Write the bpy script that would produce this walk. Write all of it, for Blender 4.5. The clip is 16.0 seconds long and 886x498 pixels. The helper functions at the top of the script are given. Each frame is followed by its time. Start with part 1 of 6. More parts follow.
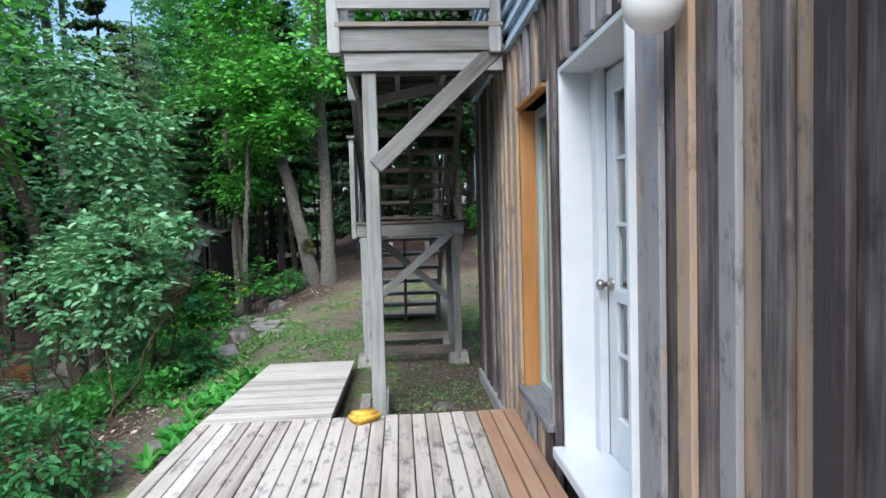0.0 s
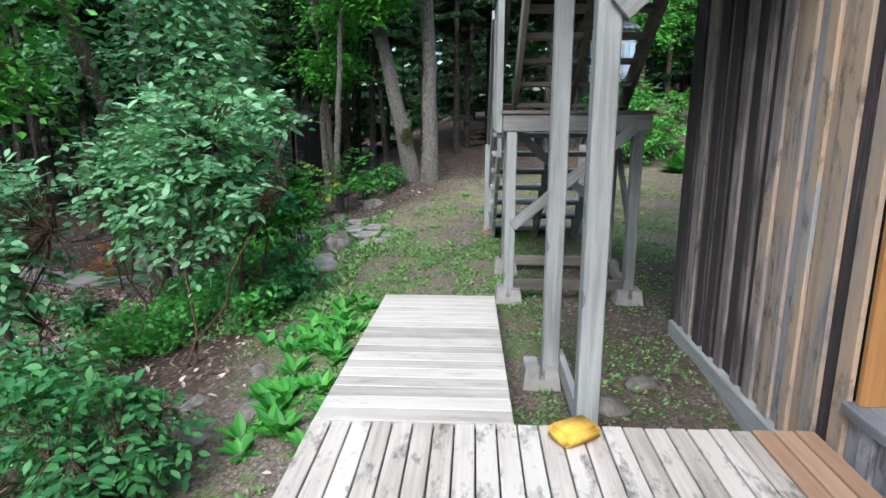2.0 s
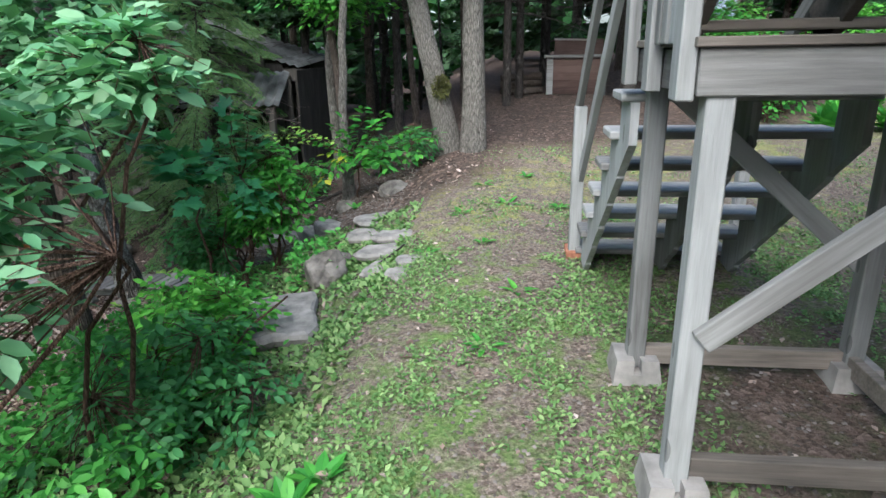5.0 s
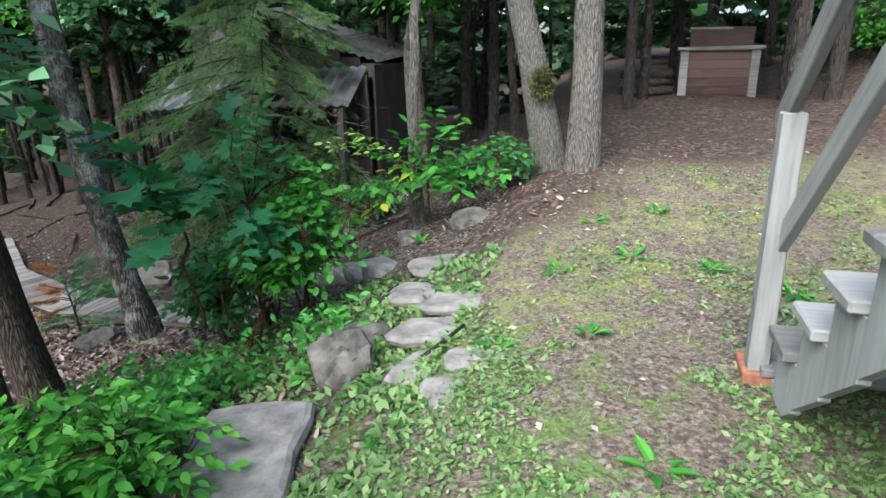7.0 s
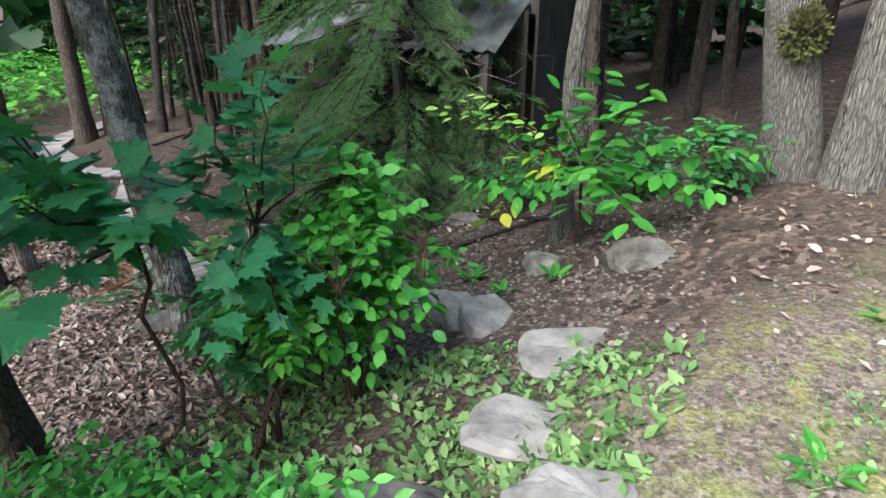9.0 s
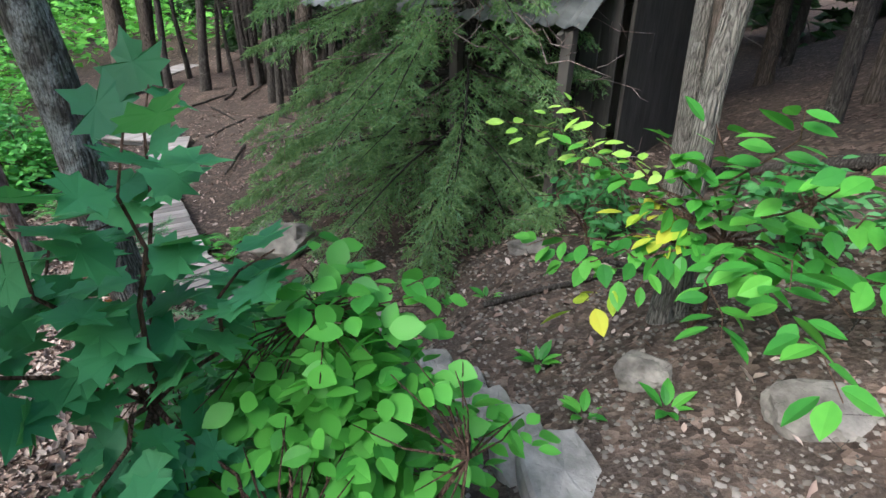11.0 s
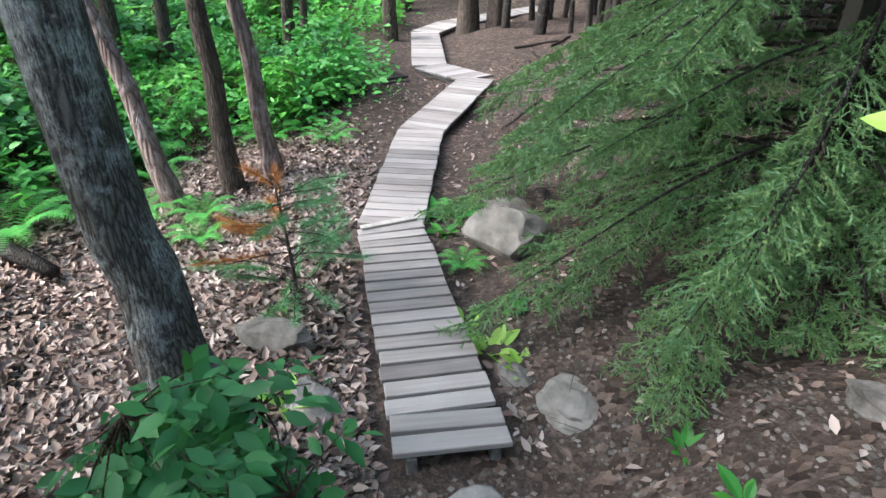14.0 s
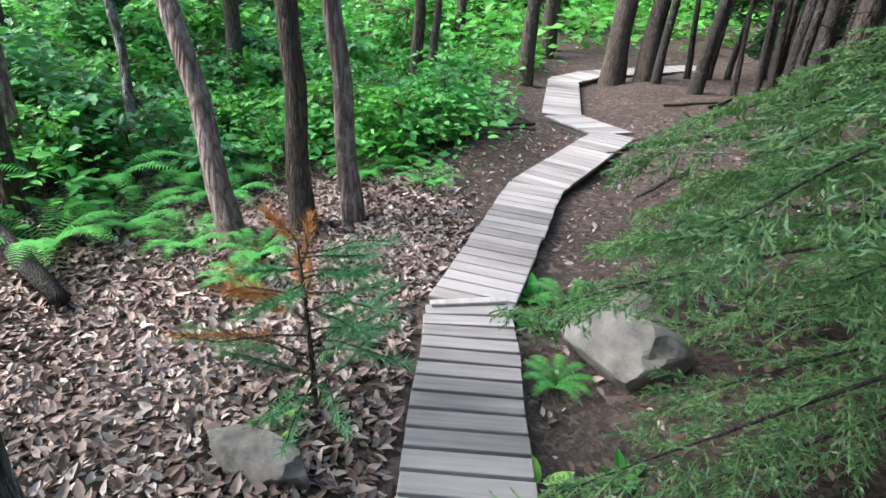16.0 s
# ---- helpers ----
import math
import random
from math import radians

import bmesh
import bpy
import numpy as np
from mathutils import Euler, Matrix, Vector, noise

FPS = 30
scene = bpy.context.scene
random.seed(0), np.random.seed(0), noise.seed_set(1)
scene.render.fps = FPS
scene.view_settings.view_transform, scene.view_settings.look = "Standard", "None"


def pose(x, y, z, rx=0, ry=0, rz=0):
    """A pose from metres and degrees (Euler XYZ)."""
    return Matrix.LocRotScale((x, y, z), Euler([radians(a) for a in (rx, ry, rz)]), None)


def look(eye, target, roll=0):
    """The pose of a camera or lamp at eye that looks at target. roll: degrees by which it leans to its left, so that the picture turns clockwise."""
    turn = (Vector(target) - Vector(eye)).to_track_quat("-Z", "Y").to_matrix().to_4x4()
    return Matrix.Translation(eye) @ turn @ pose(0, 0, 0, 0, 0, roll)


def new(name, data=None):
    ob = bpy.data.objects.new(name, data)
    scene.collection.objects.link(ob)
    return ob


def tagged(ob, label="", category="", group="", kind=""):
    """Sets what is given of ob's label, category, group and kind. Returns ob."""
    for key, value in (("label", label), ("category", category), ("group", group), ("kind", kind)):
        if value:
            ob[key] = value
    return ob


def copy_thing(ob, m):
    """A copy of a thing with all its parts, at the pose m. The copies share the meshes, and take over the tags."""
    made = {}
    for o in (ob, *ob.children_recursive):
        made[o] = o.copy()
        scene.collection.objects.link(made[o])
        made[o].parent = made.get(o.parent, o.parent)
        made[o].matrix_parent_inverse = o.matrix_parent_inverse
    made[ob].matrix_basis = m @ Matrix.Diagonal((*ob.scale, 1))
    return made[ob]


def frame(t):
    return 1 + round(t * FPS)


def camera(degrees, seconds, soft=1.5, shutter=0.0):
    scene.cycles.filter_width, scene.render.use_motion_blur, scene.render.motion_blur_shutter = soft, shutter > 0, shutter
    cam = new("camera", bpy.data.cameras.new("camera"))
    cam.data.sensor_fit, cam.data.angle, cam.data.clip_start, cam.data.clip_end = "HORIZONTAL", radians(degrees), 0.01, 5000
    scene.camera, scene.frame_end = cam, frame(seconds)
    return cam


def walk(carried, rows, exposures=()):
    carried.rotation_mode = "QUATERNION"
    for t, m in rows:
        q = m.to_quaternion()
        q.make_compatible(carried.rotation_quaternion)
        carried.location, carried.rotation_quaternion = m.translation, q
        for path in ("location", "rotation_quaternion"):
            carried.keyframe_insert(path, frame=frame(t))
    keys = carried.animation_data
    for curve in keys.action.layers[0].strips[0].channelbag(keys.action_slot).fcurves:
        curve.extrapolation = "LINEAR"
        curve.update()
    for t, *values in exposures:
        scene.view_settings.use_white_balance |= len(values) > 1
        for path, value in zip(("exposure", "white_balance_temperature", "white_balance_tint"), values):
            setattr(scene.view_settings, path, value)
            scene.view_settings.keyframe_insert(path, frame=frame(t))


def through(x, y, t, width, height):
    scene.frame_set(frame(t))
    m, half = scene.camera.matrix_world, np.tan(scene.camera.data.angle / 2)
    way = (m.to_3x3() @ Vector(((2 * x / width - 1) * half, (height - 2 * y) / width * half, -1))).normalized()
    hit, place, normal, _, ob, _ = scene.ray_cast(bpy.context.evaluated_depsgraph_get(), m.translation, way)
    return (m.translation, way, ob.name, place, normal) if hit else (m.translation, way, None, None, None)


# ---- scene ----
cam = camera(72.0, 16.0)
PATH = [
    (0.0, (0.000, 0.000, 1.430), (0.0701, 0.9963, 1.3812), -1.60),
    (0.5, (-0.201, 0.429, 1.439), (-0.1759, 1.4279, 1.3973), 0.30),
    (1.0, (-0.412, 0.840, 1.448), (-0.4112, 1.8366, 1.3613), -0.90),
    (1.5, (-0.570, 1.349, 1.448), (-0.6444, 2.3380, 1.3179), -0.20),
    (2.0, (-0.747, 1.851, 1.430), (-0.7960, 2.8241, 1.2067), -0.00),
    (2.5, (-0.881, 2.441, 1.430), (-0.9624, 3.4182, 1.2341), 0.10),
    (3.0, (-0.918, 2.960, 1.430), (-0.9711, 3.9342, 1.2102), 0.41),
    (3.5, (-1.016, 3.539, 1.439), (-1.0048, 4.4989, 1.1602), -0.83),
    (3.7, (-1.039, 3.752, 1.440), (-1.0925, 4.7127, 1.1674), -0.40),
    (5.8, (-1.070, 6.074, 1.329), (-1.2364, 7.0042, 1.0018), -1.70),
    (6.0, (-1.092, 6.274, 1.310), (-1.3153, 7.2094, 1.0365), -1.14),
    (6.5, (-1.121, 6.792, 1.283), (-1.3444, 7.7236, 0.9955), 0.63),
    (7.0, (-1.183, 7.212, 1.228), (-1.4590, 8.1237, 0.9236), -1.36),
    (7.5, (-1.240, 7.723, 1.090), (-1.5909, 8.6141, 0.8023), 1.04),
    (8.0, (-1.351, 8.238, 1.099), (-1.7308, 9.1158, 0.8064), 0.10),
    (8.5, (-1.510, 8.738, 1.099), (-1.9739, 9.5831, 0.8333), -0.93),
    (8.7, (-1.611, 8.935, 1.114), (-2.1012, 9.7455, 0.7947), 0.12),
    (10.8, (-2.378, 10.393, 1.295), (-2.9166, 11.0741, 0.7987), -1.69),
    (11.0, (-2.530, 10.390, 1.200), (-3.0847, 11.0873, 0.7460), 1.20),
    (11.5, (-2.598, 10.761, 1.110), (-3.1449, 11.4547, 0.6419), 1.82),
    (12.0, (-2.758, 11.081, 1.071), (-3.4048, 11.6625, 0.5777), 1.36),
    (12.5, (-2.919, 11.400, 0.977), (-3.6225, 11.8598, 0.4349), 1.65),
    (13.0, (-3.147, 11.657, 0.877), (-3.9327, 11.9651, 0.3401), 0.33),
    (13.5, (-3.385, 11.930, 0.775), (-4.1801, 12.1712, 0.2188), 2.41),
    (14.0, (-3.648, 12.081, 0.648), (-4.4632, 12.3464, 0.1328), 1.36),
    (14.5, (-3.907, 12.213, 0.526), (-4.7213, 12.4032, -0.0222), 2.45),
    (15.0, (-4.172, 12.304, 0.386), (-4.9870, 12.4371, -0.1772), 4.37),
    (15.5, (-4.476, 12.431, 0.334), (-5.3258, 12.5068, -0.1880), 4.68),
    (16.0, (-4.792, 12.538, 0.258), (-5.6774, 12.6239, -0.1987), 4.07),
]
walk(cam, [(t, look(eye, target, roll)) for t, eye, target, roll in PATH],
     [(0.0, 0.95, 5700, 6), (3.5, 1.2, 5700, 6), (6.0, 1.5, 5800, 7), (8.5, 1.72, 5900, 7), (11.0, 1.95, 6000, 8), (13.0, 2.25, 6000, 9), (14.5, 2.45, 5850, 8), (16.0, 2.38, 5850, 8)])

# ---- world and light: soft overcast day over a clearing in the woods ----
SUN_EL, SUN_AZ = radians(44), radians(191)
world = bpy.data.worlds.new("sky")
scene.world = world
world.use_nodes = True
wn = world.node_tree
sky = wn.nodes.new("ShaderNodeTexSky")
sky.sky_type, sky.sun_disc = "NISHITA", False
sky.sun_elevation, sky.sun_rotation = SUN_EL, SUN_AZ
sky.air_density, sky.dust_density = 1.0, 4.0
wn.links.new(sky.outputs[0], wn.nodes["Background"].inputs[0])
wn.nodes["Background"].inputs[1].default_value = 0.15
sun_data = bpy.data.lights.new("sun", "SUN")
sun_data.energy, sun_data.angle, sun_data.color = 2.4, radians(45), (1.0, 0.97, 0.92)
sun = new("sun", sun_data)
sun.matrix_world = look((0, 0, 30), Vector((0, 0, 30)) - Vector((math.sin(SUN_AZ) * math.cos(SUN_EL), math.cos(SUN_AZ) * math.cos(SUN_EL), math.sin(SUN_EL))))

# ---- materials ----
rng = np.random.default_rng(7)


class Mat:
    """A small helper round a node tree."""

    def __init__(self, name, rough=0.8, metal=0.0):
        self.m = bpy.data.materials.new(name)
        self.m.use_nodes = True
        self.t = self.m.node_tree
        self.b = self.t.nodes["Principled BSDF"]
        self.b.inputs["Roughness"].default_value = rough
        self.b.inputs["Metallic"].default_value = metal
        self.b.inputs["Specular IOR Level"].default_value = 0.3

    def node(self, kind, **ins):
        n = self.t.nodes.new(kind)
        for k, v in ins.items():
            n.inputs[k.replace("_", " ")].default_value = v
        return n

    def link(self, a, b):
        self.t.links.new(a, b)

    def coords(self, scale=(1, 1, 1)):
        c = self.node("ShaderNodeTexCoord")
        m = self.node("ShaderNodeMapping")
        m.inputs["Scale"].default_value = scale
        self.link(c.outputs["Object"], m.inputs[0])
        return m.outputs[0]

    def noise(self, vec, scale, detail=4.0, w=None, rough=0.6):
        n = self.node("ShaderNodeTexNoise", Scale=scale, Detail=detail, Roughness=rough)
        if w is not None:
            n.noise_dimensions = "4D"
            self.link(w, n.inputs["W"])
        self.link(vec, n.inputs["Vector"])
        return n.outputs[0]

    def ramp(self, fac, stops):
        r = self.node("ShaderNodeValToRGB")
        e = r.color_ramp.elements
        e[0].position, e[0].color = stops[0][0], (*stops[0][1], 1)
        e[1].position, e[1].color = stops[-1][0], (*stops[-1][1], 1)
        for p, c in stops[1:-1]:
            x = e.new(p)
            x.color = (*c, 1)
        self.link(fac, r.inputs[0])
        return r.outputs[0]

    def mix(self, fac, a, b, kind="MIX"):
        n = self.node("ShaderNodeMix")
        n.data_type, n.blend_type = "RGBA", kind
        for sock, v in ((n.inputs[0], fac), (n.inputs[6], a), (n.inputs[7], b)):
            if isinstance(v, (int, float)):
                sock.default_value = v
            elif isinstance(v, tuple):
                sock.default_value = (*v, 1)
            else:
                self.link(v, sock)
        return n.outputs[2]

    def maths(self, op, a, b=0.0):
        n = self.node("ShaderNodeMath")
        n.operation = op
        for sock, v in ((n.inputs[0], a), (n.inputs[1], b)):
            if isinstance(v, (int, float)):
                sock.default_value = v
            else:
                self.link(v, sock)
        return n.outputs[0]

    def bump(self, height, strength=0.4, dist=0.01):
        n = self.node("ShaderNodeBump", Strength=strength, Distance=dist)
        self.link(height, n.inputs["Height"])
        self.link(n.outputs[0], self.b.inputs["Normal"])

    def colour(self, c):
        self.link(c, self.b.inputs["Base Color"])
        return self.m


def wood(name, tones, axis=2, rough=0.85, scale=1.0, knots=0.5, spread=0.5, stain=0.0):
    """Weathered timber: tones from dark to light, grain along the axis, each piece a tone of its own."""
    k = Mat(name, rough)
    stretch = [1.0, 1.0, 1.0]
    stretch[axis] = 0.05
    v = k.coords(tuple(stretch))
    info = k.node("ShaderNodeObjectInfo")
    w = k.maths("MULTIPLY", info.outputs["Random"], 60.0)
    grain = k.noise(v, 55 * scale, 6, w, 0.65)
    wide = k.noise(k.coords(tuple(0.35 if i == axis else 1.0 for i in range(3))), 5 * scale, 3, w)
    fac = k.maths("ADD", k.maths("MULTIPLY", grain, 0.55), k.maths("MULTIPLY", wide, 0.55))
    fac = k.maths("ADD", fac, k.maths("MULTIPLY", k.maths("SUBTRACT", info.outputs["Random"], 0.5), spread))
    n = len(tones)
    col = k.ramp(fac, [(0.25 + 0.5 * i / (n - 1), c) for i, c in enumerate(tones)])
    spots = k.node("ShaderNodeTexVoronoi", Scale=3.2)
    sv = k.coords(tuple(0.5 if i == axis else 1.4 for i in range(3)))
    k.link(sv, spots.inputs["Vector"])
    knot = k.maths("LESS_THAN", spots.outputs["Distance"], 0.085)
    col = k.mix(k.maths("MULTIPLY", knot, knots), col, tuple(c * 0.4 for c in tones[0]))
    if stain:
        blot = k.noise(k.coords(tuple(0.45 if i == axis else 1.0 for i in range(3))), 11, 5, w, 0.7)
        col = k.mix(k.maths("MULTIPLY", k.ramp(blot, [(0.54, (0, 0, 0)), (0.66, (1, 1, 1))]), stain), col, tuple(c * 0.55 for c in tones[0]))
    k.bump(grain, 0.6, 0.006)
    return k.colour(col)


def plain(name, c, rough=0.6, metal=0.0, var=0.25, scale=9.0, bump=0.2):
    k = Mat(name, rough, metal)
    v = k.coords()
    a = k.noise(v, scale, 5)
    b = k.noise(v, scale * 9, 3)
    col = k.ramp(a, [(0.3, tuple(x * (1 - var) for x in c)), (0.7, tuple(min(1, x * (1 + var * 0.6)) for x in c))])
    k.bump(b, bump, 0.004)
    return k.colour(col)


def leafy(name, tones, single=False, rough=0.5, through=0.35):
    """Leaves: each one a tone of its own, light passing through the blade."""
    k = Mat(name, rough)
    k.b.inputs["Specular IOR Level"].default_value = 0.35
    if single:
        r = k.node("ShaderNodeObjectInfo").outputs["Random"]
    else:
        r = k.node("ShaderNodeNewGeometry").outputs["Random Per Island"]
    big = k.noise(k.coords(), 1.7, 2)
    fac = k.maths("ADD", k.maths("MULTIPLY", r, 0.7), k.maths("MULTIPLY", big, 0.45))
    n = len(tones)
    col = k.ramp(fac, [(0.12 + 0.85 * i / (n - 1), c) for i, c in enumerate(tones)])
    k.colour(col)
    tr = k.node("ShaderNodeBsdfTranslucent")
    k.link(k.mix(0.45, col, (0.14, 0.42, 0.04), "MIX"), tr.inputs["Color"])
    mx = k.node("ShaderNodeMixShader", Fac=through)
    k.link(k.b.outputs[0], mx.inputs[1])
    k.link(tr.outputs[0], mx.inputs[2])
    k.link(mx.outputs[0], k.t.nodes["Material Output"].inputs[0])
    return k.m


def bark(name, dark, light, lichen, patches=0.5, ridge=18.0):
    """Furrowed bark with pale lichen patches; fissures run up the stem."""
    k = Mat(name, 0.95)
    k.b.inputs["Specular IOR Level"].default_value = 0.1
    warp = k.mix(0.06, k.coords((1, 1, 0.13)), k.node("ShaderNodeTexNoise", Scale=5.0, Detail=3.0).outputs[1], "ADD")
    v = k.node("ShaderNodeTexVoronoi", Scale=ridge * 2.2)
    v.feature = "DISTANCE_TO_EDGE"
    k.link(warp, v.inputs["Vector"])
    fine = k.noise(k.coords((1, 1, 0.35)), ridge * 5, 5, None, 0.7)
    p = k.noise(k.coords((1, 1, 0.8)), 6.0, 7, None, 0.75)
    r = k.maths("ADD", k.maths("MULTIPLY", v.outputs["Distance"], 1.6), k.maths("MULTIPLY", fine, 0.7))
    col = k.ramp(r, [(0.28, dark), (0.75, light)])
    spot = k.maths("MULTIPLY", k.ramp(p, [(0.66 - 0.24 * patches, (0, 0, 0)), (0.72 - 0.18 * patches, (1, 1, 1))]), k.ramp(fine, [(0.35, (0.1, 0.1, 0.1)), (0.6, (1, 1, 1))]))
    col = k.mix(spot, col, lichen)
    k.bump(r, 1.0, 0.025)
    return k.colour(col)


GREY = ((0.065, 0.063, 0.06), (0.17, 0.168, 0.16), (0.31, 0.312, 0.305))
M_SIDING = wood("weathered_siding", ((0.055, 0.045, 0.045), (0.15, 0.125, 0.12), (0.29, 0.245, 0.225), (0.42, 0.30, 0.20), (0.30, 0.29, 0.30)), 2, 0.85, 0.8, 0.7, 0.85, 0.6)
M_CEDAR = wood("orange_cedar", ((0.17, 0.07, 0.02), (0.33, 0.155, 0.05), (0.44, 0.23, 0.09)), 2, 0.7, 0.8, 0.3, 0.2)
M_POST = wood("grey_post", ((0.085, 0.083, 0.078), (0.205, 0.208, 0.204), (0.345, 0.355, 0.352)), 2, 0.9, 0.7, 0.5, 0.3)
M_BEAMX = wood("grey_beam_x", GREY, 0, 0.9, 0.7, 0.5, 0.4)
M_BEAMY = wood("grey_beam_y", GREY, 1, 0.9, 0.7, 0.5, 0.4)
M_DARKX = wood("dark_tread", ((0.05, 0.045, 0.04), (0.12, 0.105, 0.09), (0.24, 0.21, 0.18)), 0, 0.9)
M_DECK = wood("deck_board", ((0.13, 0.115, 0.10), (0.33, 0.295, 0.26), (0.50, 0.455, 0.41), (0.56, 0.53, 0.50)), 1, 0.8, 0.55, 0.3, 0.25, 0.75)
M_DECKB = wood("brown_deck_board", ((0.17, 0.10, 0.065), (0.33, 0.20, 0.13), (0.42, 0.28, 0.19)), 1, 0.8, 0.6, 0.3, 0.2)
M_RAMP = wood("pale_ramp_board", ((0.25, 0.222, 0.197), (0.43, 0.397, 0.36), (0.54, 0.507, 0.465)), 0, 0.8, 0.7, 0.6, 0.35, 0.35)
M_WALKB = wood("boardwalk_plank", ((0.13, 0.112, 0.105), (0.265, 0.235, 0.22), (0.385, 0.345, 0.325)), 1, 0.85, 0.7, 0.5, 0.35)
M_SILLW = wood("grey_sill", ((0.12, 0.12, 0.13), (0.25, 0.25, 0.27), (0.36, 0.36, 0.38)), 1, 0.85)
M_WHITE = plain("white_paint", (0.62, 0.65, 0.68), 0.45, 0, 0.06, 5, 0.1)
M_BLUE = plain("pale_blue_clapboard", (0.40, 0.50, 0.60), 0.6, 0, 0.1, 5, 0.1)
M_SAGE = plain("sage_window_frame", (0.36, 0.41, 0.38), 0.5, 0, 0.08)
M_BOULDER = plain("pale_boulder_stone", (0.24, 0.22, 0.195), 0.95, 0, 0.5, 6, 1.0)
M_CONC = plain("concrete", (0.27, 0.255, 0.24), 0.95, 0, 0.35, 7, 0.6)
M_ROCK = plain("field_stone", (0.17, 0.155, 0.14), 0.95, 0, 0.7, 7, 1.0)
M_FLAG = plain("flagstone", (0.235, 0.222, 0.208), 0.95, 0, 0.55, 6, 0.9)
M_TIN = plain("weathered_tin", (0.21, 0.215, 0.215), 0.55, 0.4, 0.7, 2.2, 0.3)
M_DARKW = wood("black_shed_boards", ((0.02, 0.018, 0.016), (0.05, 0.045, 0.04), (0.10, 0.09, 0.08)), 2, 0.95)
M_METAL = plain("tarnished_nickel", (0.35, 0.33, 0.30), 0.3, 1.0, 0.1)
M_GLOBE = plain("white_glass_globe", (0.80, 0.80, 0.79), 0.25, 0, 0.03, 3, 0.0)
M_SPONGE = plain("yellow_foam", (0.72, 0.43, 0.07), 0.95, 0, 0.2, 30, 0.9)
M_MOSS = plain("moss", (0.07, 0.075, 0.02), 1.0, 0, 0.5, 30, 1.0)
M_ROOM = plain("dim_plaster", (0.30, 0.28, 0.25), 0.9, 0, 0.1)
M_CRATE = wood("red_brown_chest_boards", ((0.035, 0.022, 0.019), (0.085, 0.053, 0.045), (0.14, 0.095, 0.08)), 0, 0.9)
M_BRICK = plain("old_brick", (0.30, 0.13, 0.08), 0.95, 0, 0.4, 20, 0.8)
M_GLASS = Mat("window_glass", 0.02)
M_GLASS.b.inputs["Transmission Weight"].default_value = 1.0
M_GLASS.b.inputs["IOR"].default_value = 1.45
M_GLASS = M_GLASS.m

M_BIRCH = bark("pale_birch_bark", (0.075, 0.068, 0.06), (0.25, 0.235, 0.21), (0.36, 0.35, 0.325), 0.35, 30)
M_WBIRCH = bark("mottled_white_bark", (0.05, 0.045, 0.04), (0.22, 0.20, 0.18), (0.58, 0.58, 0.57), 0.75, 26)
M_BARK = bark("brown_bark", (0.05, 0.04, 0.033), (0.15, 0.12, 0.10), (0.22, 0.20, 0.17), 0.3, 20)
M_SNAG = bark("peeling_reddish_bark", (0.10, 0.065, 0.055), (0.30, 0.23, 0.21), (0.40, 0.34, 0.33), 0.7, 9)
M_DEADB = bark("dead_grey_bark", (0.032, 0.028, 0.025), (0.085, 0.075, 0.068), (0.19, 0.175, 0.16), 0.4, 22)
M_TWIG = bark("brown_twig", (0.07, 0.045, 0.033), (0.16, 0.10, 0.075), (0.16, 0.13, 0.11), 0.2, 30)

L_MID = leafy("leaf_mid_green", ((0.03, 0.115, 0.04), (0.055, 0.20, 0.065), (0.10, 0.30, 0.09)))
L_ASH = leafy("leaf_ash_green", ((0.07, 0.20, 0.10), (0.15, 0.35, 0.17), (0.32, 0.52, 0.30)))
# light green, raised further to carry sunlight on the far western leaves
L_BRIGHT = leafy("leaf_bright_green", ((0.04, 0.18, 0.025), (0.09, 0.33, 0.04), (0.18, 0.48, 0.07)))
# dark copy of the mid green, with the shade of the woods in its colour
L_SHADED = leafy("leaf_shaded_green", ((0.010, 0.035, 0.012), (0.02, 0.07, 0.022), (0.04, 0.12, 0.035)))
L_ROUND = leafy("leaf_round_green", ((0.035, 0.17, 0.03), (0.06, 0.27, 0.04), (0.12, 0.40, 0.06)), True)
L_SAP = leafy("leaf_sapling_green", ((0.025, 0.14, 0.025), (0.055, 0.25, 0.035), (0.12, 0.38, 0.05)), True)
L_YEL = leafy("leaf_turning_yellow", ((0.24, 0.42, 0.03), (0.42, 0.50, 0.05), (0.58, 0.50, 0.05)), True)
L_LIME = leafy("leaf_pale_lime", ((0.22, 0.48, 0.07), (0.36, 0.60, 0.10), (0.45, 0.66, 0.16)), True)
L_MAPLE = leafy("leaf_maple", ((0.03, 0.145, 0.065), (0.055, 0.23, 0.095), (0.09, 0.32, 0.12)), True)
L_FERN = leafy("leaf_fern", ((0.035, 0.18, 0.03), (0.075, 0.30, 0.05), (0.14, 0.42, 0.08)))
L_SPRUCE = leafy("spruce_needles", ((0.045, 0.105, 0.05), (0.10, 0.20, 0.075), (0.20, 0.29, 0.10), (0.16, 0.30, 0.17)), False, 0.6, 0.25)
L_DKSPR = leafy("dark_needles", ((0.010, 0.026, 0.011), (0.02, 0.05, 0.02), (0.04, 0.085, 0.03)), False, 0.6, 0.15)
L_RUST = leafy("dead_orange_needles", ((0.28, 0.09, 0.02), (0.45, 0.16, 0.04), (0.55, 0.24, 0.08)), False, 0.7, 0.05)
L_LITTER = leafy("dry_leaf", ((0.05, 0.031, 0.024), (0.165, 0.108, 0.087), (0.29, 0.215, 0.18), (0.46, 0.385, 0.345)), False, 0.8, 0.0)
L_CLOVER = leafy("low_weed_leaf", ((0.055, 0.125, 0.035), (0.115, 0.215, 0.065), (0.235, 0.34, 0.13)), False, 0.6, 0.2)

# ---- mesh helpers ----
BOXES = {}


